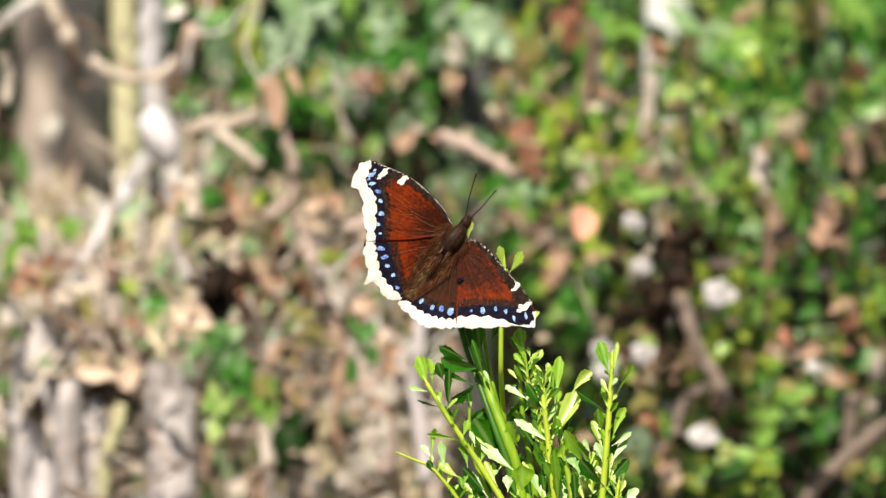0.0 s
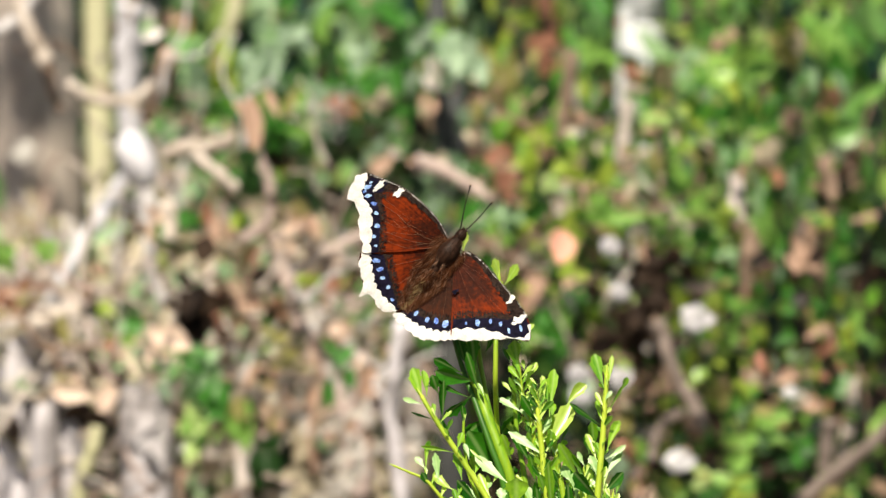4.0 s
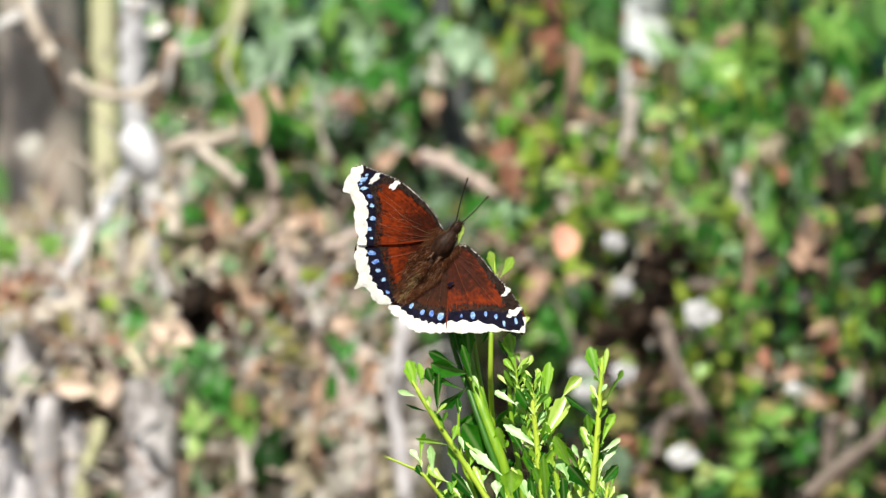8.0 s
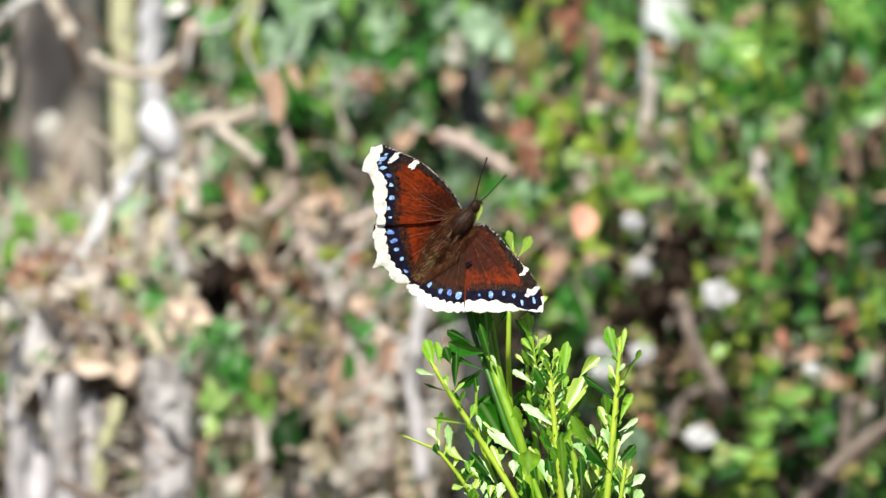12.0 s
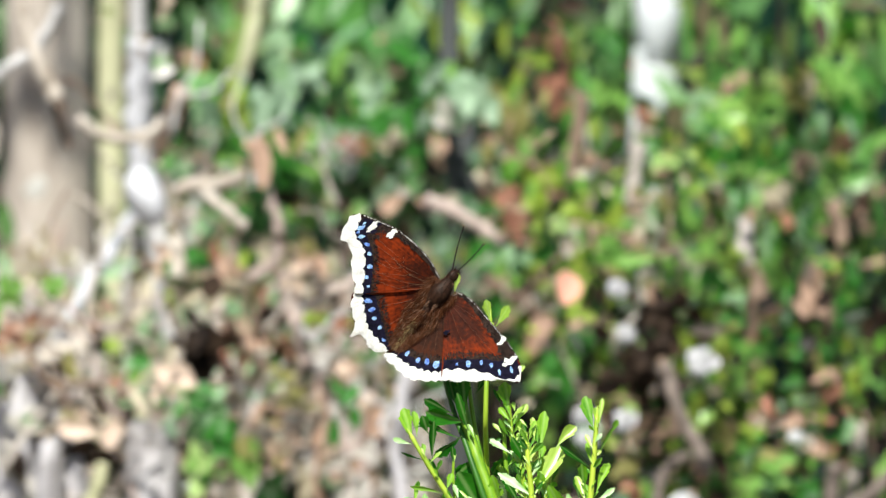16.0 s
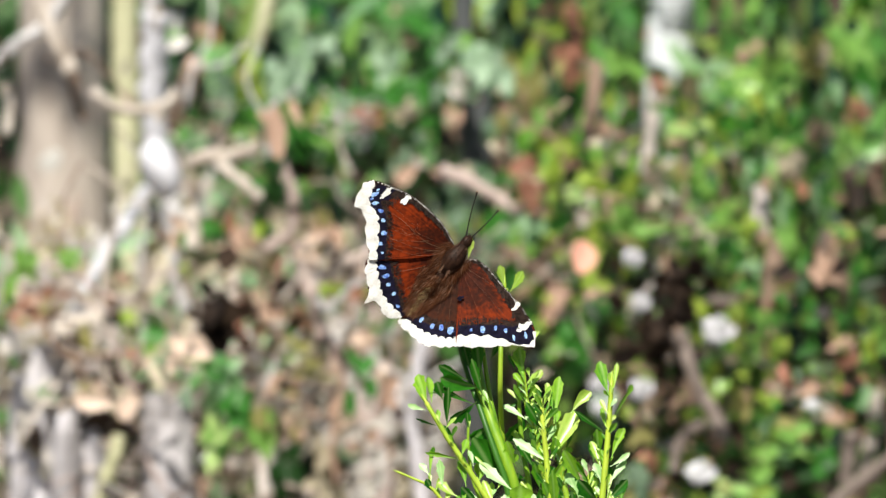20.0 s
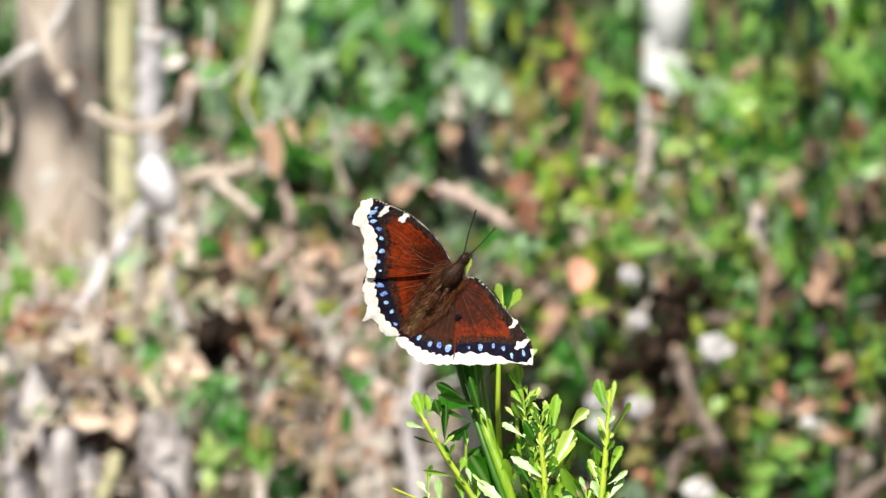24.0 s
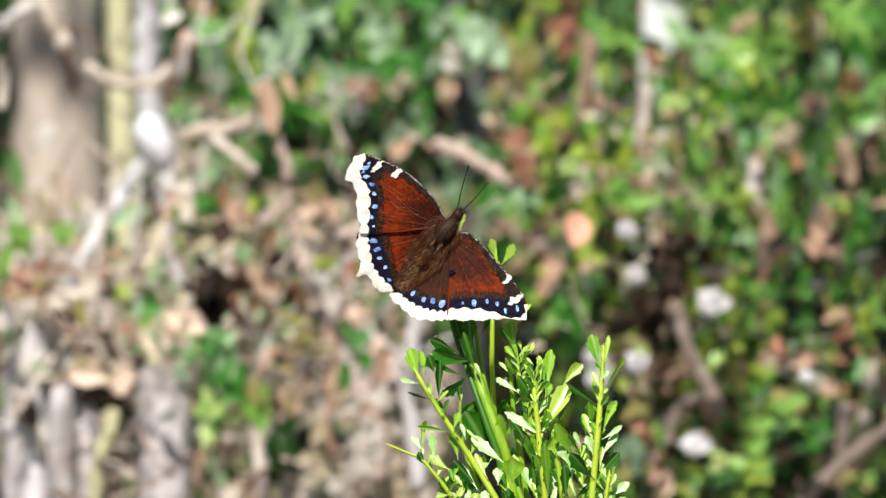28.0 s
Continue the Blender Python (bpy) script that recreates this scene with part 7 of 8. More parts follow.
tufts(shrub, G1,
      ((0.1604, 1.4700, 0.8385), 0.0122, 0.0122, GREEN_DARK), ((0.1693, 1.4700, 0.8845), 0.0152, 0.0122, GREEN), ((0.0841, 1.4700, 0.8722), 0.0183, 0.0152, GREEN), ((0.0750, 1.4700, 0.8538), 0.0183, 0.0183, GREEN),
      ((0.0860, 1.4200, 0.8928), 0.0150, 0.0120, GREEN_YELLOW), ((0.0650, 1.4200, 0.8807), 0.0150, 0.0180, DEAD))
tufts(vine, G2,
      ((-0.0897, 1.7800, 0.9737), 0.0230, 0.0230, GREEN_PALE), ((-0.0668, 1.7800, 0.9895), 0.0197, 0.0145, GREEN_PALE), ((-0.0521, 1.7800, 0.9590), 0.0131, 0.0230, GREEN_PALE), ((-0.1225, 1.7800, 0.9639), 0.0151, 0.0394, GREEN_DIM),
      ((-0.1077, 1.7800, 0.9770), 0.0151, 0.0296, GREEN_YELLOW), ((-0.1074, 1.8300, 0.9467), 0.0166, 0.0199, GREEN), ((-0.1128, 1.7800, 0.9343), 0.0151, 0.0184, GREEN_PALE), ((-0.0709, 1.8300, 0.9500), 0.0233, 0.0366, GREEN),
      ((-0.0685, 1.7800, 0.9475), 0.0131, 0.0328, GREEN_LIGHT), ((-0.0610, 1.8300, 0.9300), 0.0133, 0.0233, GREEN), ((-0.0809, 1.8300, 0.9200), 0.0233, 0.0233, GREEN_DARK), ((-0.0644, 1.8300, 0.9067), 0.0186, 0.0199, GREEN))
tufts(vine, G2,
      ((-0.0909, 1.8300, 0.9034), 0.0133, 0.0199, GREEN_DARK), ((-0.0275, 1.7800, 0.9803), 0.0164, 0.0164, GREEN_PALE), ((-0.0278, 1.8300, 0.9626), 0.0299, 0.0219, GREEN), ((-0.0439, 1.7800, 0.9803), 0.0131, 0.0164, GREEN_LIGHT),
      ((-0.0406, 1.7800, 0.9508), 0.0230, 0.0151, DEAD_RED), ((-0.0203, 1.7800, 0.9557), 0.0138, 0.0151, STRAW), ((-0.0046, 1.8300, 0.9400), 0.0146, 0.0160, GREEN), ((-0.0203, 1.7800, 0.9244), 0.0151, 0.0197, GREEN_DIM),
      ((-0.0345, 1.8300, 0.9317), 0.0166, 0.0166, GREEN_DARK), ((-0.0013, 1.8300, 0.9732), 0.0186, 0.0366, GREEN), ((-0.0129, 1.8300, 0.9067), 0.0166, 0.0199, GREEN_DARK), ((0.0429, 1.7800, 0.9770), 0.0184, 0.0217, OCHRE))
tufts(vine, G2,
      ((0.0396, 1.7800, 0.9692), 0.0125, 0.0092, PEACH), ((0.0249, 1.7800, 0.9521), 0.0151, 0.0085, DEAD), ((0.0419, 1.7800, 0.9475), 0.0184, 0.0250, DEAD), ((0.0347, 1.7800, 0.9294), 0.0151, 0.0263, TWIG_BROWN),
      ((0.0283, 1.7000, 0.9257), 0.0193, 0.0116, GREEN_DIM), ((0.0576, 1.7800, 0.9737), 0.0164, 0.0263, OCHRE), ((0.0577, 1.7800, 0.9508), 0.0164, 0.0197, DEAD), ((0.0309, 1.7000, 0.8911), 0.0193, 0.0193, GREEN_DIM),
      ((0.0476, 1.7500, 0.8682), 0.0163, 0.0130, GREEN), ((0.0270, 1.7000, 0.9179), 0.0226, 0.0161, GREEN_PALE), ((0.0196, 1.7000, 0.9056), 0.0193, 0.0193, GREEN_DIM), ((0.0390, 1.7000, 0.8943), 0.0193, 0.0193, GREEN_PALE))
tufts(vine, G2,
      ((0.0148, 1.7000, 0.8959), 0.0161, 0.0193, GREEN_DIM), ((0.0309, 1.7000, 0.8781), 0.0161, 0.0161, GREEN_DIM), ((0.0502, 1.7000, 0.8862), 0.0129, 0.0129, GREEN_PALE), ((0.0116, 1.7000, 0.9202), 0.0097, 0.0129, GREEN_DIM),
      ((0.0212, 1.7000, 0.9250), 0.0129, 0.0077, GREEN_DIM), ((0.0122, 1.7000, 0.9966), 0.0193, 0.0161, GREEN_DIM), ((0.0219, 1.7000, 0.9728), 0.0097, 0.0129, OCHRE), ((0.0091, 1.7500, 0.9565), 0.0085, 0.0196, GREEN),
      ((0.0180, 1.7000, 0.9857), 0.0142, 0.0180, GREEN_DIM), ((0.0143, 1.7500, 0.9689), 0.0117, 0.0117, GREEN))
tufts(bush, D0,
      ((-0.2188, 1.4400, 0.8992), 0.0139, 0.0169, GREEN_LIGHT), ((-0.1961, 1.4400, 0.9010), 0.0151, 0.0139, GREEN_LIGHT), ((-0.2280, 1.4400, 0.8785), 0.0121, 0.0121, GREEN_YELLOW), ((-0.2083, 1.4400, 0.8755), 0.0272, 0.0169, DEAD_RED),
      ((-0.2159, 1.4400, 0.8694), 0.0181, 0.0091, DEAD), ((-0.2251, 1.4400, 0.8511), 0.0181, 0.0242, PALE_LEAF), ((-0.0918, 1.4400, 0.9180), 0.0103, 0.0115, GREEN_YELLOW), ((-0.1365, 1.4400, 0.9165), 0.0115, 0.0169, PEACH),
      ((-0.1070, 1.4400, 0.8992), 0.0181, 0.0109, STRAW), ((-0.0556, 1.4400, 0.9180), 0.0151, 0.0212, DEAD), ((-0.0677, 1.4400, 0.9083), 0.0139, 0.0169, PEACH), ((-0.1462, 1.4400, 0.9144), 0.0115, 0.0139, STRAW))
tufts(bush, D0,
      ((-0.1190, 1.4900, 0.9131), 0.0153, 0.0153, GREEN), ((-0.1009, 1.4400, 0.9119), 0.0151, 0.0151, DEAD), ((-0.0441, 1.4900, 0.8731), 0.0184, 0.0153, GREEN), ((-0.0556, 1.4400, 0.8846), 0.0121, 0.0121, GREEN_YELLOW),
      ((-0.0451, 1.4400, 0.8724), 0.0091, 0.0109, PEACH), ((-0.1630, 1.4400, 0.8648), 0.0109, 0.0181, GREEN_YELLOW), ((-0.1509, 1.4400, 0.8572), 0.0151, 0.0151, GREEN_BLUE), ((-0.1162, 1.4400, 0.8359), 0.0181, 0.0272, GREEN_LIGHT),
      ((-0.1330, 1.4900, 0.8331), 0.0184, 0.0122, GREEN), ((-0.1178, 1.4400, 0.8039), 0.0121, 0.0260, PALE_GREEN), ((-0.0921, 1.4400, 0.8084), 0.0121, 0.0242, GREEN_LIGHT), ((-0.0780, 1.4900, 0.7805), 0.0141, 0.0214, GREEN))
tufts(bush, D0,
      ((-0.0375, 1.4400, 0.8237), 0.0133, 0.0212, PALE_LEAF), ((-0.0678, 1.4400, 0.8420), 0.0151, 0.0121, OCHRE), ((-0.0738, 1.4400, 0.8542), 0.0151, 0.0121, OCHRE), ((-0.0557, 1.4400, 0.8389), 0.0151, 0.0091, STRAW),
      ((-0.0952, 1.4400, 0.7626), 0.0151, 0.0181, PEACH), ((-0.0739, 1.4400, 0.8115), 0.0151, 0.0181, STRAW), ((-0.0588, 1.4400, 0.7962), 0.0151, 0.0272, STRAW), ((-0.0799, 1.4400, 0.8328), 0.0181, 0.0121, DEAD),
      ((-0.0257, 1.4900, 0.8701), 0.0122, 0.0184, GREEN), ((-0.0951, 1.4400, 0.8268), 0.0121, 0.0121, STRAW), ((-0.0375, 1.4400, 0.8572), 0.0121, 0.0151, PEACH), ((-0.1827, 1.4400, 0.8572), 0.0151, 0.0181, OCHRE))
tufts(bush, D0,
      ((-0.2101, 1.4400, 0.8328), 0.0212, 0.0181, PALE_LEAF), ((-0.0437, 1.4400, 0.7687), 0.0212, 0.0272, PALE_LEAF), ((-0.0194, 1.4400, 0.7748), 0.0181, 0.0272, STRAW), ((-0.0255, 1.4400, 0.7962), 0.0151, 0.0242, PALE_LEAF),
      ((-0.2316, 1.4900, 0.7508), 0.0245, 0.0122, BROWN_DARK), ((-0.1802, 1.4400, 0.7559), 0.0181, 0.0091, DEAD), ((-0.1456, 1.4900, 0.7533), 0.0184, 0.0122, BROWN_DARK), ((-0.1748, 1.4900, 0.7558), 0.0153, 0.0122, BROWN_DARK),
      ((-0.1669, 1.4900, 0.7883), 0.0080, 0.0276, GREEN_DARK), ((-0.1195, 1.4400, 0.7596), 0.0121, 0.0121, STRAW), ((-0.0868, 1.4900, 0.9392), 0.0141, 0.0245, GREEN_DARK), ((-0.1859, 1.4400, 0.8292), 0.0242, 0.0139, PEACH))
tufts(bush, D0,
      ((-0.1659, 1.4400, 0.8261), 0.0157, 0.0200, PEACH), ((-0.1328, 1.4400, 0.8511), 0.0212, 0.0169, PEACH), ((-0.0685, 1.4900, 0.9254), 0.0184, 0.0122, GREEN_DARK), ((-0.0257, 1.4900, 0.9653), 0.0184, 0.0122, GREEN_DARK),
      ((-0.0439, 1.4900, 0.9990), 0.0122, 0.0184, GREEN_DARK), ((-0.0073, 1.4900, 1.0082), 0.0153, 0.0184, GREEN_DARK), ((-0.0406, 1.4400, 0.8084), 0.0151, 0.0242, PALE_LEAF), ((-0.0133, 1.4400, 0.8023), 0.0151, 0.0272, PALE_LEAF),
      ((-0.0284, 1.4400, 0.8389), 0.0151, 0.0181, PEACH), ((-0.0118, 1.4400, 0.8389), 0.0121, 0.0212, STRAW), ((-0.0497, 1.4400, 0.8146), 0.0121, 0.0181, STRAW), ((-0.0558, 1.4400, 0.7718), 0.0181, 0.0181, STRAW))
tufts(bush, D0,
      ((-0.0133, 1.4400, 0.7596), 0.0181, 0.0151, PEACH), ((-0.2193, 1.4400, 0.8084), 0.0181, 0.0272, PALE_LEAF), ((-0.2042, 1.4400, 0.7901), 0.0151, 0.0181, PALE_LEAF))
tufts(shrub, G1,
      ((0.1862, 1.3600, 0.8161), 0.0266, 0.0207, GREEN_LIGHT), ((0.1878, 1.3600, 0.7960), 0.0236, 0.0177, GREEN_DARK), ((0.1559, 1.3500, 0.7876), 0.0236, 0.0147, PALE_GREEN), ((0.1716, 1.3500, 0.7839), 0.0177, 0.0118, GREEN_YELLOW),
      ((0.2017, 1.3600, 0.8005), 0.0148, 0.0148, GREEN), ((0.0903, 1.3600, 0.8336), 0.0130, 0.0236, GREEN_PALE), ((0.1052, 1.3600, 0.7917), 0.0177, 0.0207, GREEN_DIM), ((0.1773, 1.3800, 0.8310), 0.0148, 0.0119, GREEN_YELLOW),
      ((0.1390, 1.3500, 0.8109), 0.0077, 0.0059, GREEN_DARK))
tufts(bush, D0,
      ((-0.1098, 1.3700, 0.8432), 0.0237, 0.0296, GREEN_BLUE), ((-0.1142, 1.3600, 0.8534), 0.0177, 0.0148, GREEN), ((-0.1036, 1.3600, 0.8340), 0.0148, 0.0236, GREEN), ((-0.1303, 1.3800, 0.8352), 0.0083, 0.0101, GREEN_PALE),
      ((-0.1129, 1.2900, 0.8242), 0.0116, 0.0278, PALE_GREEN), ((-0.0932, 1.3700, 0.8172), 0.0160, 0.0249, GREEN_LIGHT), ((-0.0776, 1.3600, 0.7975), 0.0177, 0.0266, GREEN_DARK), ((-0.0383, 1.3300, 0.8464), 0.0176, 0.0293, PALE_LEAF), ((-0.0335, 1.3300, 0.7959), 0.0176, 0.0234, PALE_LEAF),
      ((-0.0280, 1.3200, 0.8209), 0.0146, 0.0292, PALE_LEAF))
tufts(vine, G2,
      ((-0.0717, 1.6600, 0.9536), 0.0191, 0.0350, GREEN), ((-0.0607, 1.6500, 0.9528), 0.0095, 0.0318, GREEN_LIGHT), ((-0.0828, 1.6600, 0.9807), 0.0191, 0.0287, GREEN_PALE), ((-0.0780, 1.6600, 0.9647), 0.0159, 0.0223, GREEN_LIGHT),
      ((-0.0399, 1.6600, 0.9776), 0.0159, 0.0191, GREEN), ((-0.0525, 1.6600, 0.9264), 0.0127, 0.0191, GREEN_BLUE))
tufts(vine, G2,
      ((0.0117, 1.6900, 0.9803), 0.0122, 0.0224, PALE_LEAF), ((0.0105, 1.6900, 0.9562), 0.0109, 0.0192, DEAD), ((0.0309, 1.6800, 0.9843), 0.0256, 0.0288, GREEN_PALE), ((0.0369, 1.6900, 0.9498), 0.0192, 0.0192, GREEN_DIM))
tufts(shrub, G1,
      ((0.0822, 1.5400, 0.9189), 0.0087, 0.0155, PALE_LEAF), ((0.0684, 1.5600, 0.9450), 0.0205, 0.0217, GREEN_YELLOW), ((0.0881, 1.5600, 0.9351), 0.0155, 0.0155, GREEN_YELLOW), ((0.0761, 1.5500, 0.9272), 0.0136, 0.0124, PALE_GREEN),
      ((0.1220, 1.5400, 0.8947), 0.0124, 0.0198, PALE_LEAF), ((0.1509, 1.5600, 0.9297), 0.0155, 0.0249, GREEN_LIGHT), ((0.1344, 1.5500, 0.9399), 0.0081, 0.0279, OCHRE), ((0.1931, 1.5600, 0.9064), 0.0106, 0.0435, GREEN_BLUE),
      ((0.2170, 1.5600, 0.9174), 0.0106, 0.0373, GREEN_LIGHT), ((0.1398, 1.5600, 0.9640), 0.0217, 0.0155, PALE_GREEN), ((0.1808, 1.6000, 0.9136), 0.0094, 0.0251, PALE_LEAF), ((0.1044, 1.5600, 0.9139), 0.0155, 0.0186, GREEN_LIGHT))

# looser foliage behind: corners, count, length, width, surface
for n, (ob, at, lo, hi, count, ln, wd, mat, up) in enumerate((
        (shrub, G1, (0.1444, 1.9096, 1.038), (0.3383, 2.589, 0.7948), 360, 0.040, 0.014, SOFT_MIX, 0.6),
        (shrub, G1, (0.1444, 1.9096, 1.038), (0.3188, 2.2912, 0.8317), 80, 0.040, 0.014, GREEN_LIGHT, 0.7),
        (shrub, G1, (0.1463, 1.7552, 1.0015), (0.2993, 1.9926, 0.8608), 40, 0.034, 0.012, GREEN_LIGHT, 0.7),
        (shrub, G1, (0.0434, 1.9095, 1.0379), (0.1787, 2.4947, 0.8579), 340, 0.028, 0.011, SOFT_MIX, 0.4),
        (shrub, G1, (0.0413, 1.6522, 0.9767), (0.1861, 2.0903, 0.8335), 260, 0.018, 0.009, SHRUB_MIX, 0.3),
        (shrub, G1, (0.0535, 1.6017, 0.9744), (0.1985, 1.8917, 0.857), 45, 0.018, 0.009, GREEN_YELLOW, 0.3),
        (shrub, G1, (0.0535, 1.6024, 0.9806), (0.212, 1.8883, 0.8235), 90, 0.020, 0.010, GREEN_LIGHT, 0.4),
        (shrub, G1, (0.1544, 1.6952, 0.9026), (0.3124, 2.1817, 0.7411), 400, 0.019, 0.008, SHRUB_MIX, 0.6),
        (shrub, G1, (0.0598, 1.5937, 0.8932), (0.1823, 1.9745, 0.679), 420, 0.014, 0.007, SHRUB_MIX, 0.3),
        (shrub, G1, (0.1603, 1.5882, 0.837), (0.2994, 1.9746, 0.6791), 320, 0.014, 0.007, SHRUB_MIX, 0.2),
        (shrub, G1, (0.0708, 1.4894, 0.8542), (0.2732, 1.7763, 0.7065), 120, 0.018, 0.010, GREEN_LIGHT, 0.2),
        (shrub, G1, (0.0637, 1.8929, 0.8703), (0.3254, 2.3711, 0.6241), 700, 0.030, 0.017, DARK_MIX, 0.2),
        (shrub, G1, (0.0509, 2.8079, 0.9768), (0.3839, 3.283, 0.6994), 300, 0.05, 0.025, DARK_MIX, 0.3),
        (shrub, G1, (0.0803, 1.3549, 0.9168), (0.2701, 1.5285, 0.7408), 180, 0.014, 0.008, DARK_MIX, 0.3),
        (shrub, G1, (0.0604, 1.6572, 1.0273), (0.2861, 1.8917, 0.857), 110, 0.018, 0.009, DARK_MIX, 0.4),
        (shrub, G1, (0.0585, 1.4948, 0.9091), (0.2053, 1.8754, 0.6927), 100, 0.015, 0.009, GREEN_YELLOW, 0.3),
        (shrub, G1, (0.0401, 1.5014, 0.9761), (0.1744, 1.7876, 0.8211), 50, 0.014, 0.006, STRAW, 0.3),
        (shrub, G1, (0.1879, 1.4448, 0.911), (0.2671, 1.5845, 0.7996), 30, 0.020, 0.012, DARK_MIX, 0.4),
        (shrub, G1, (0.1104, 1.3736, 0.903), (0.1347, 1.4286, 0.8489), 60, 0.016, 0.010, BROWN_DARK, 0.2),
        (shrub, G1, (0.0478, 1.3619, 0.9874), (0.2267, 1.5285, 0.7408), 90, 0.012, 0.006, SHRUB_MIX, 0.3),
        (vine, G2, (-0.1484, 2.2084, 1.013), (0.0601, 2.8919, 0.8104), 420, 0.046, 0.018, SOFT_MIX, 0.4),
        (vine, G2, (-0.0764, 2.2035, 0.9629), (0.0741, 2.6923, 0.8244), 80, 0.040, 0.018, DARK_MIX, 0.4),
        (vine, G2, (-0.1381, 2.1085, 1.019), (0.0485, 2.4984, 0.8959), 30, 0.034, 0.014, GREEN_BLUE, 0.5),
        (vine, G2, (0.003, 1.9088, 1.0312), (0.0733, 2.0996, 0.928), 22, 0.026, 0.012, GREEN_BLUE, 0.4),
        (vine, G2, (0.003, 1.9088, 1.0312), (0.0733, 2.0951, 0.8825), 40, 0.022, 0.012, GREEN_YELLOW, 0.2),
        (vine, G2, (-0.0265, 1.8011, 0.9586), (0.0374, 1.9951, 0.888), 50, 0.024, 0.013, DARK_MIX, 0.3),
        (vine, G2, (-0.0561, 1.7927, 0.8734), (0.0821, 2.1809, 0.7338), 160, 0.026, 0.014, SOFT_MIX, 0.3),
        (bush, D0, (-0.2669, 1.6937, 0.8645), (0.0102, 2.1727, 0.6514), 700, 0.032, 0.013, LITTER_MIX, 0.5),
        (bush, D0, (-0.2734, 1.7932, 0.8550), (0.0102, 2.1727, 0.6514), 400, 0.032, 0.014, STRAW, 0.4),
        (bush, D0, (-0.2538, 1.494, 0.8800), (0.0034, 1.6777, 0.7265), 110, 0.022, 0.009, LITTER_MIX, 0.4),
        (bush, D0, (-0.2636, 1.6445, 0.8750), (-0.0035, 1.8769, 0.7094), 60, 0.026, 0.013, GREEN_BLUE, 0.3),
        # BROWN_DARK masses in the bush paint its shaded hollows
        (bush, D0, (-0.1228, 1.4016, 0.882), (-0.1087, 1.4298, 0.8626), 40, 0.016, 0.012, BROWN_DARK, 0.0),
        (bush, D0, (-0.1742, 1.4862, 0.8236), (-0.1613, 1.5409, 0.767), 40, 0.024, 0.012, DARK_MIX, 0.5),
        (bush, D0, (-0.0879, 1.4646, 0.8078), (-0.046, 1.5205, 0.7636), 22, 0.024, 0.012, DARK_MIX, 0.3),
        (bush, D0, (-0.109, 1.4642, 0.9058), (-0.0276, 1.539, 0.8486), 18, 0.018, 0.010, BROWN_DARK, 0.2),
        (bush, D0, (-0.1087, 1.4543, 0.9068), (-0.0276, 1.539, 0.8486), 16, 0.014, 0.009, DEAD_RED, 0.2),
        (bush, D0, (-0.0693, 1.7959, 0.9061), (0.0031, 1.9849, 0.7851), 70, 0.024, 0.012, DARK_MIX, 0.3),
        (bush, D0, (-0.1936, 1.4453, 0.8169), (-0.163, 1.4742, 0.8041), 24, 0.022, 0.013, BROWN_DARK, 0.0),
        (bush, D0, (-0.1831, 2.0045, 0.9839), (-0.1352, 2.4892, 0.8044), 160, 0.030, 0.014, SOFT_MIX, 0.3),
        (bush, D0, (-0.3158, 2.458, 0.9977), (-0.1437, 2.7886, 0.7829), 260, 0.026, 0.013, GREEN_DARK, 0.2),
        # the hedge stands in the sun; its dark leaf colours stand for shade
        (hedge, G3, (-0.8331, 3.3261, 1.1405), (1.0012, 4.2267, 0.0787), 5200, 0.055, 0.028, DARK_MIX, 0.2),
        (hedge, G3, (-0.5469, 3.1258, 1.1461), (0.5995, 3.8461, 0.2964), 300, 0.055, 0.024, SOFT_MIX, 0.3))):
    leaf_cloud("foliage", ob, at, lo, hi, count, ln, wd, mat, 100 + n, clump=0.4, upright=up, clearing=(0.1505, 0.021, 0.953, 0.033, 2.25) if ob is shrub or ob is vine else None)


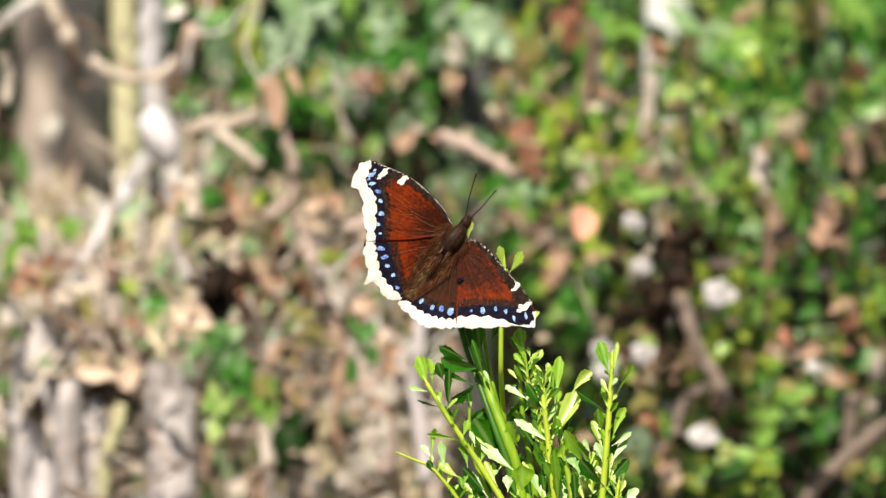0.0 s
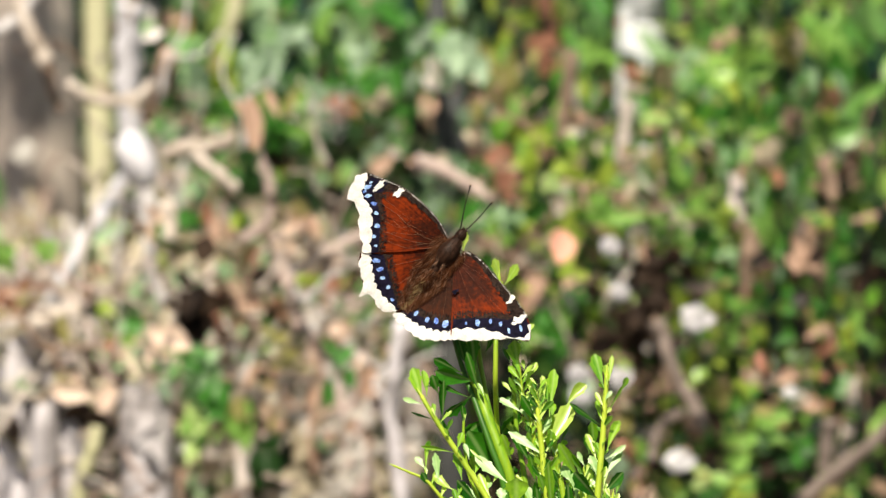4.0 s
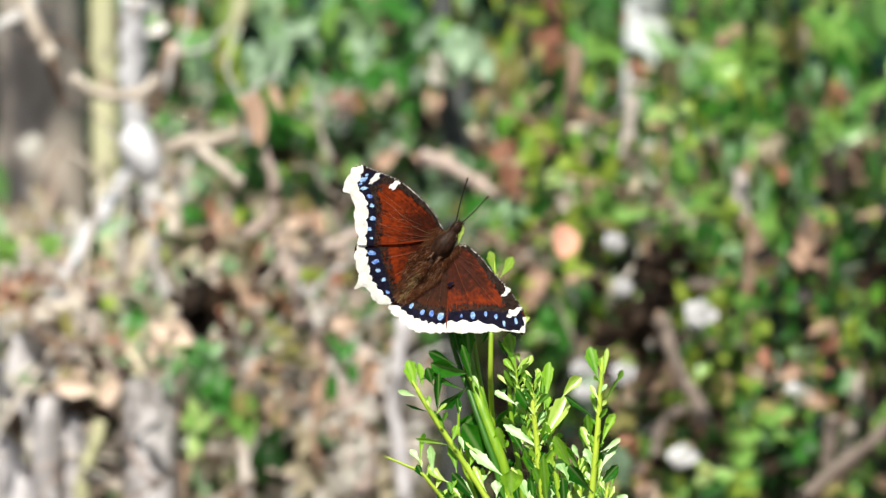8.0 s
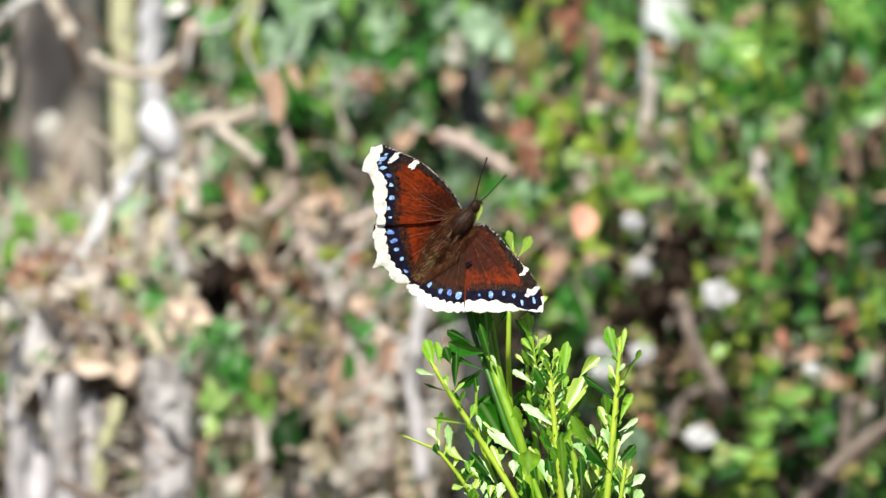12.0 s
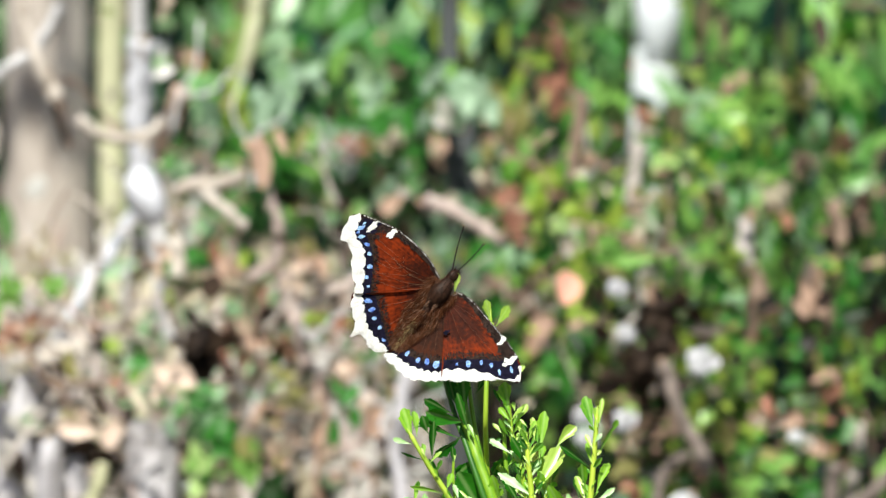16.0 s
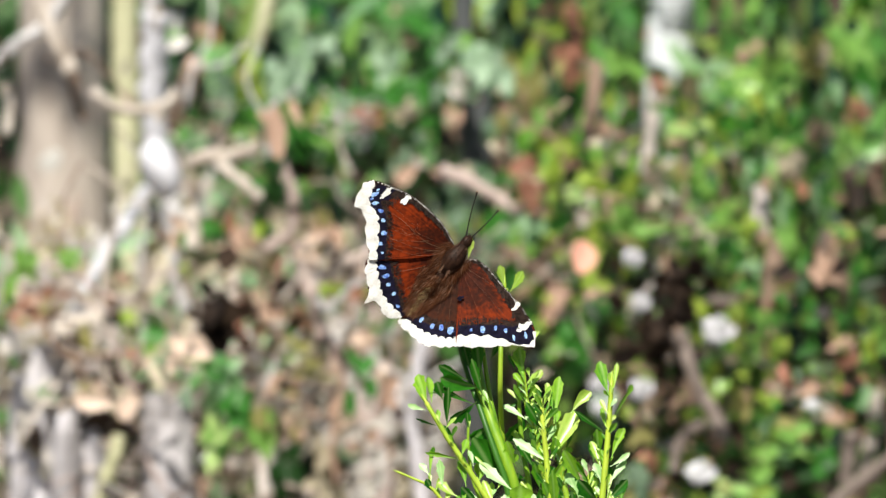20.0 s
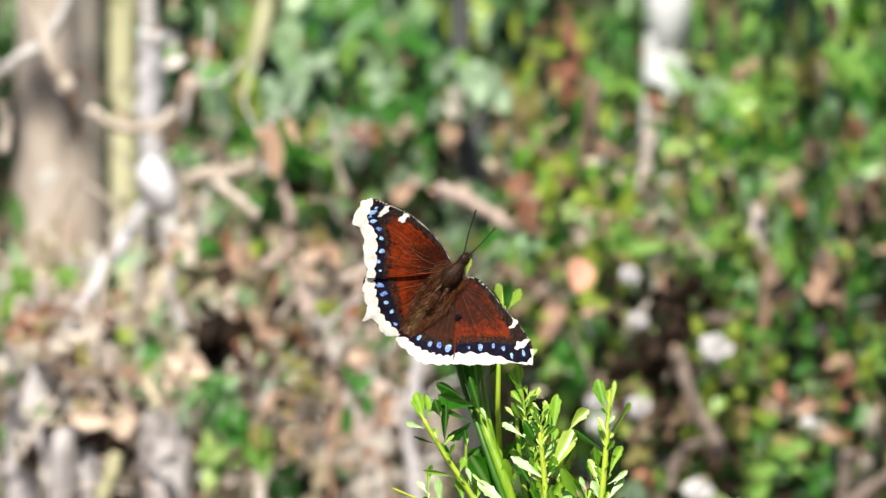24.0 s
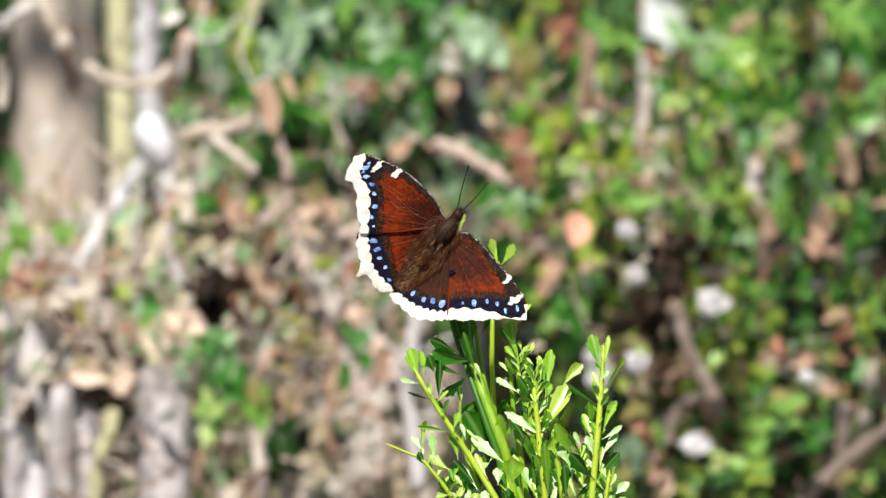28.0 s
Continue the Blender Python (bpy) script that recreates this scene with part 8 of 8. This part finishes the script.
# unseen crowns overhead, added toward the sun so shade falls into the thicket
def crown(ob, at, trunk_top, shaded, n, half, seed, label):
    c = Vector(shaded) + to_sun * 1.7
    limb(ob, at, [trunk_top, Vector(trunk_top).lerp(c, 0.5) + Vector((0, 0, 0.15)), c], 0.012, 0.005, BARK_DARK, "limb")
    return leaf_cloud("crown", ob, at, c - Vector(half), c + Vector(half), n, 0.05, 0.028, GREEN, seed, label=label)


crown_r = crown(birch, W1, (0.155, 2.3209, 1.6398), (0.2231, 1.5888, 0.8433), 34, (0.13, 0.2, 0.05), 301, "unseen leafy crown added for shade")
crown_m = crown(dark_tree, W2, (0.0208, 1.8200, 1.6506), (0.0098, 2.0006, 0.9429), 28, (0.12, 0.16, 0.05), 302, "unseen leafy crown added for shade")
crown(tree, T1, (-0.227, 2.3422, 1.8567), (-0.2335, 2.1295, 1.0283), 11, (0.06, 0.015, 0.03), 304, "leafy bough")
crown_l = crown(tree, T1, (-0.227, 2.3422, 1.8567), (-0.2342, 2.1243, 0.9755), 14, (0.05, 0.07, 0.04), 303, "sparse unseen leafy crown added for shade")


def motions():
    """The insect feels about with its antennae."""
    # a gust draws the shading bough off the trunk in mid-clip
    walk(crown_l, [(t, Matrix.Translation((x, 0.01 * math.sin(t), 0))) for t, x in ((0, 0.02), (3, 0.01), (6, 0.0), (12, 0.0), (13.5, -0.06), (15, -0.13), (20, -0.17), (24, -0.16), (28, -0.17))])
    for ob, ph in ((crown_r, 0.4), (crown_m, 2.0)):
        walk(ob, [(t, Matrix.Translation((0.012 * math.sin(t * 0.5 + ph), 0, 0.006 * math.sin(t * 0.8 + ph)))) for t in range(0, 29)])
    # the left wings, eased down at first, close a little late in the clip
    for ob, share in ((forewing_l, 1.0), (hindwing_l, 0.75)):
        walk(ob, [(t, Matrix.Rotation(radians(share * turn), 4, AXIS)) for t, turn in ((0, -6), (3, -5), (5.5, -1.5), (8, -2.5), (11, 0), (15, 0.5), (20, 1.5), (24, 2.5), (25.2, 3), (26, 6), (27, 6), (28, 1))])
    rest = {a: a.location.copy() for a in (antenna_l, antenna_r)}
    for a, ph in ((antenna_l, 0.0), (antenna_r, 1.3)):
        walk(a, [(t, Matrix.Translation(rest[a]) @ pose(0, 0, 0, 0.8 * math.sin(t * 0.7 + ph), 0, 1.3 * math.sin(t * 0.45 + ph) + 0.5 * math.sin(t * 1.9))) for t in range(0, 29)])


motions()
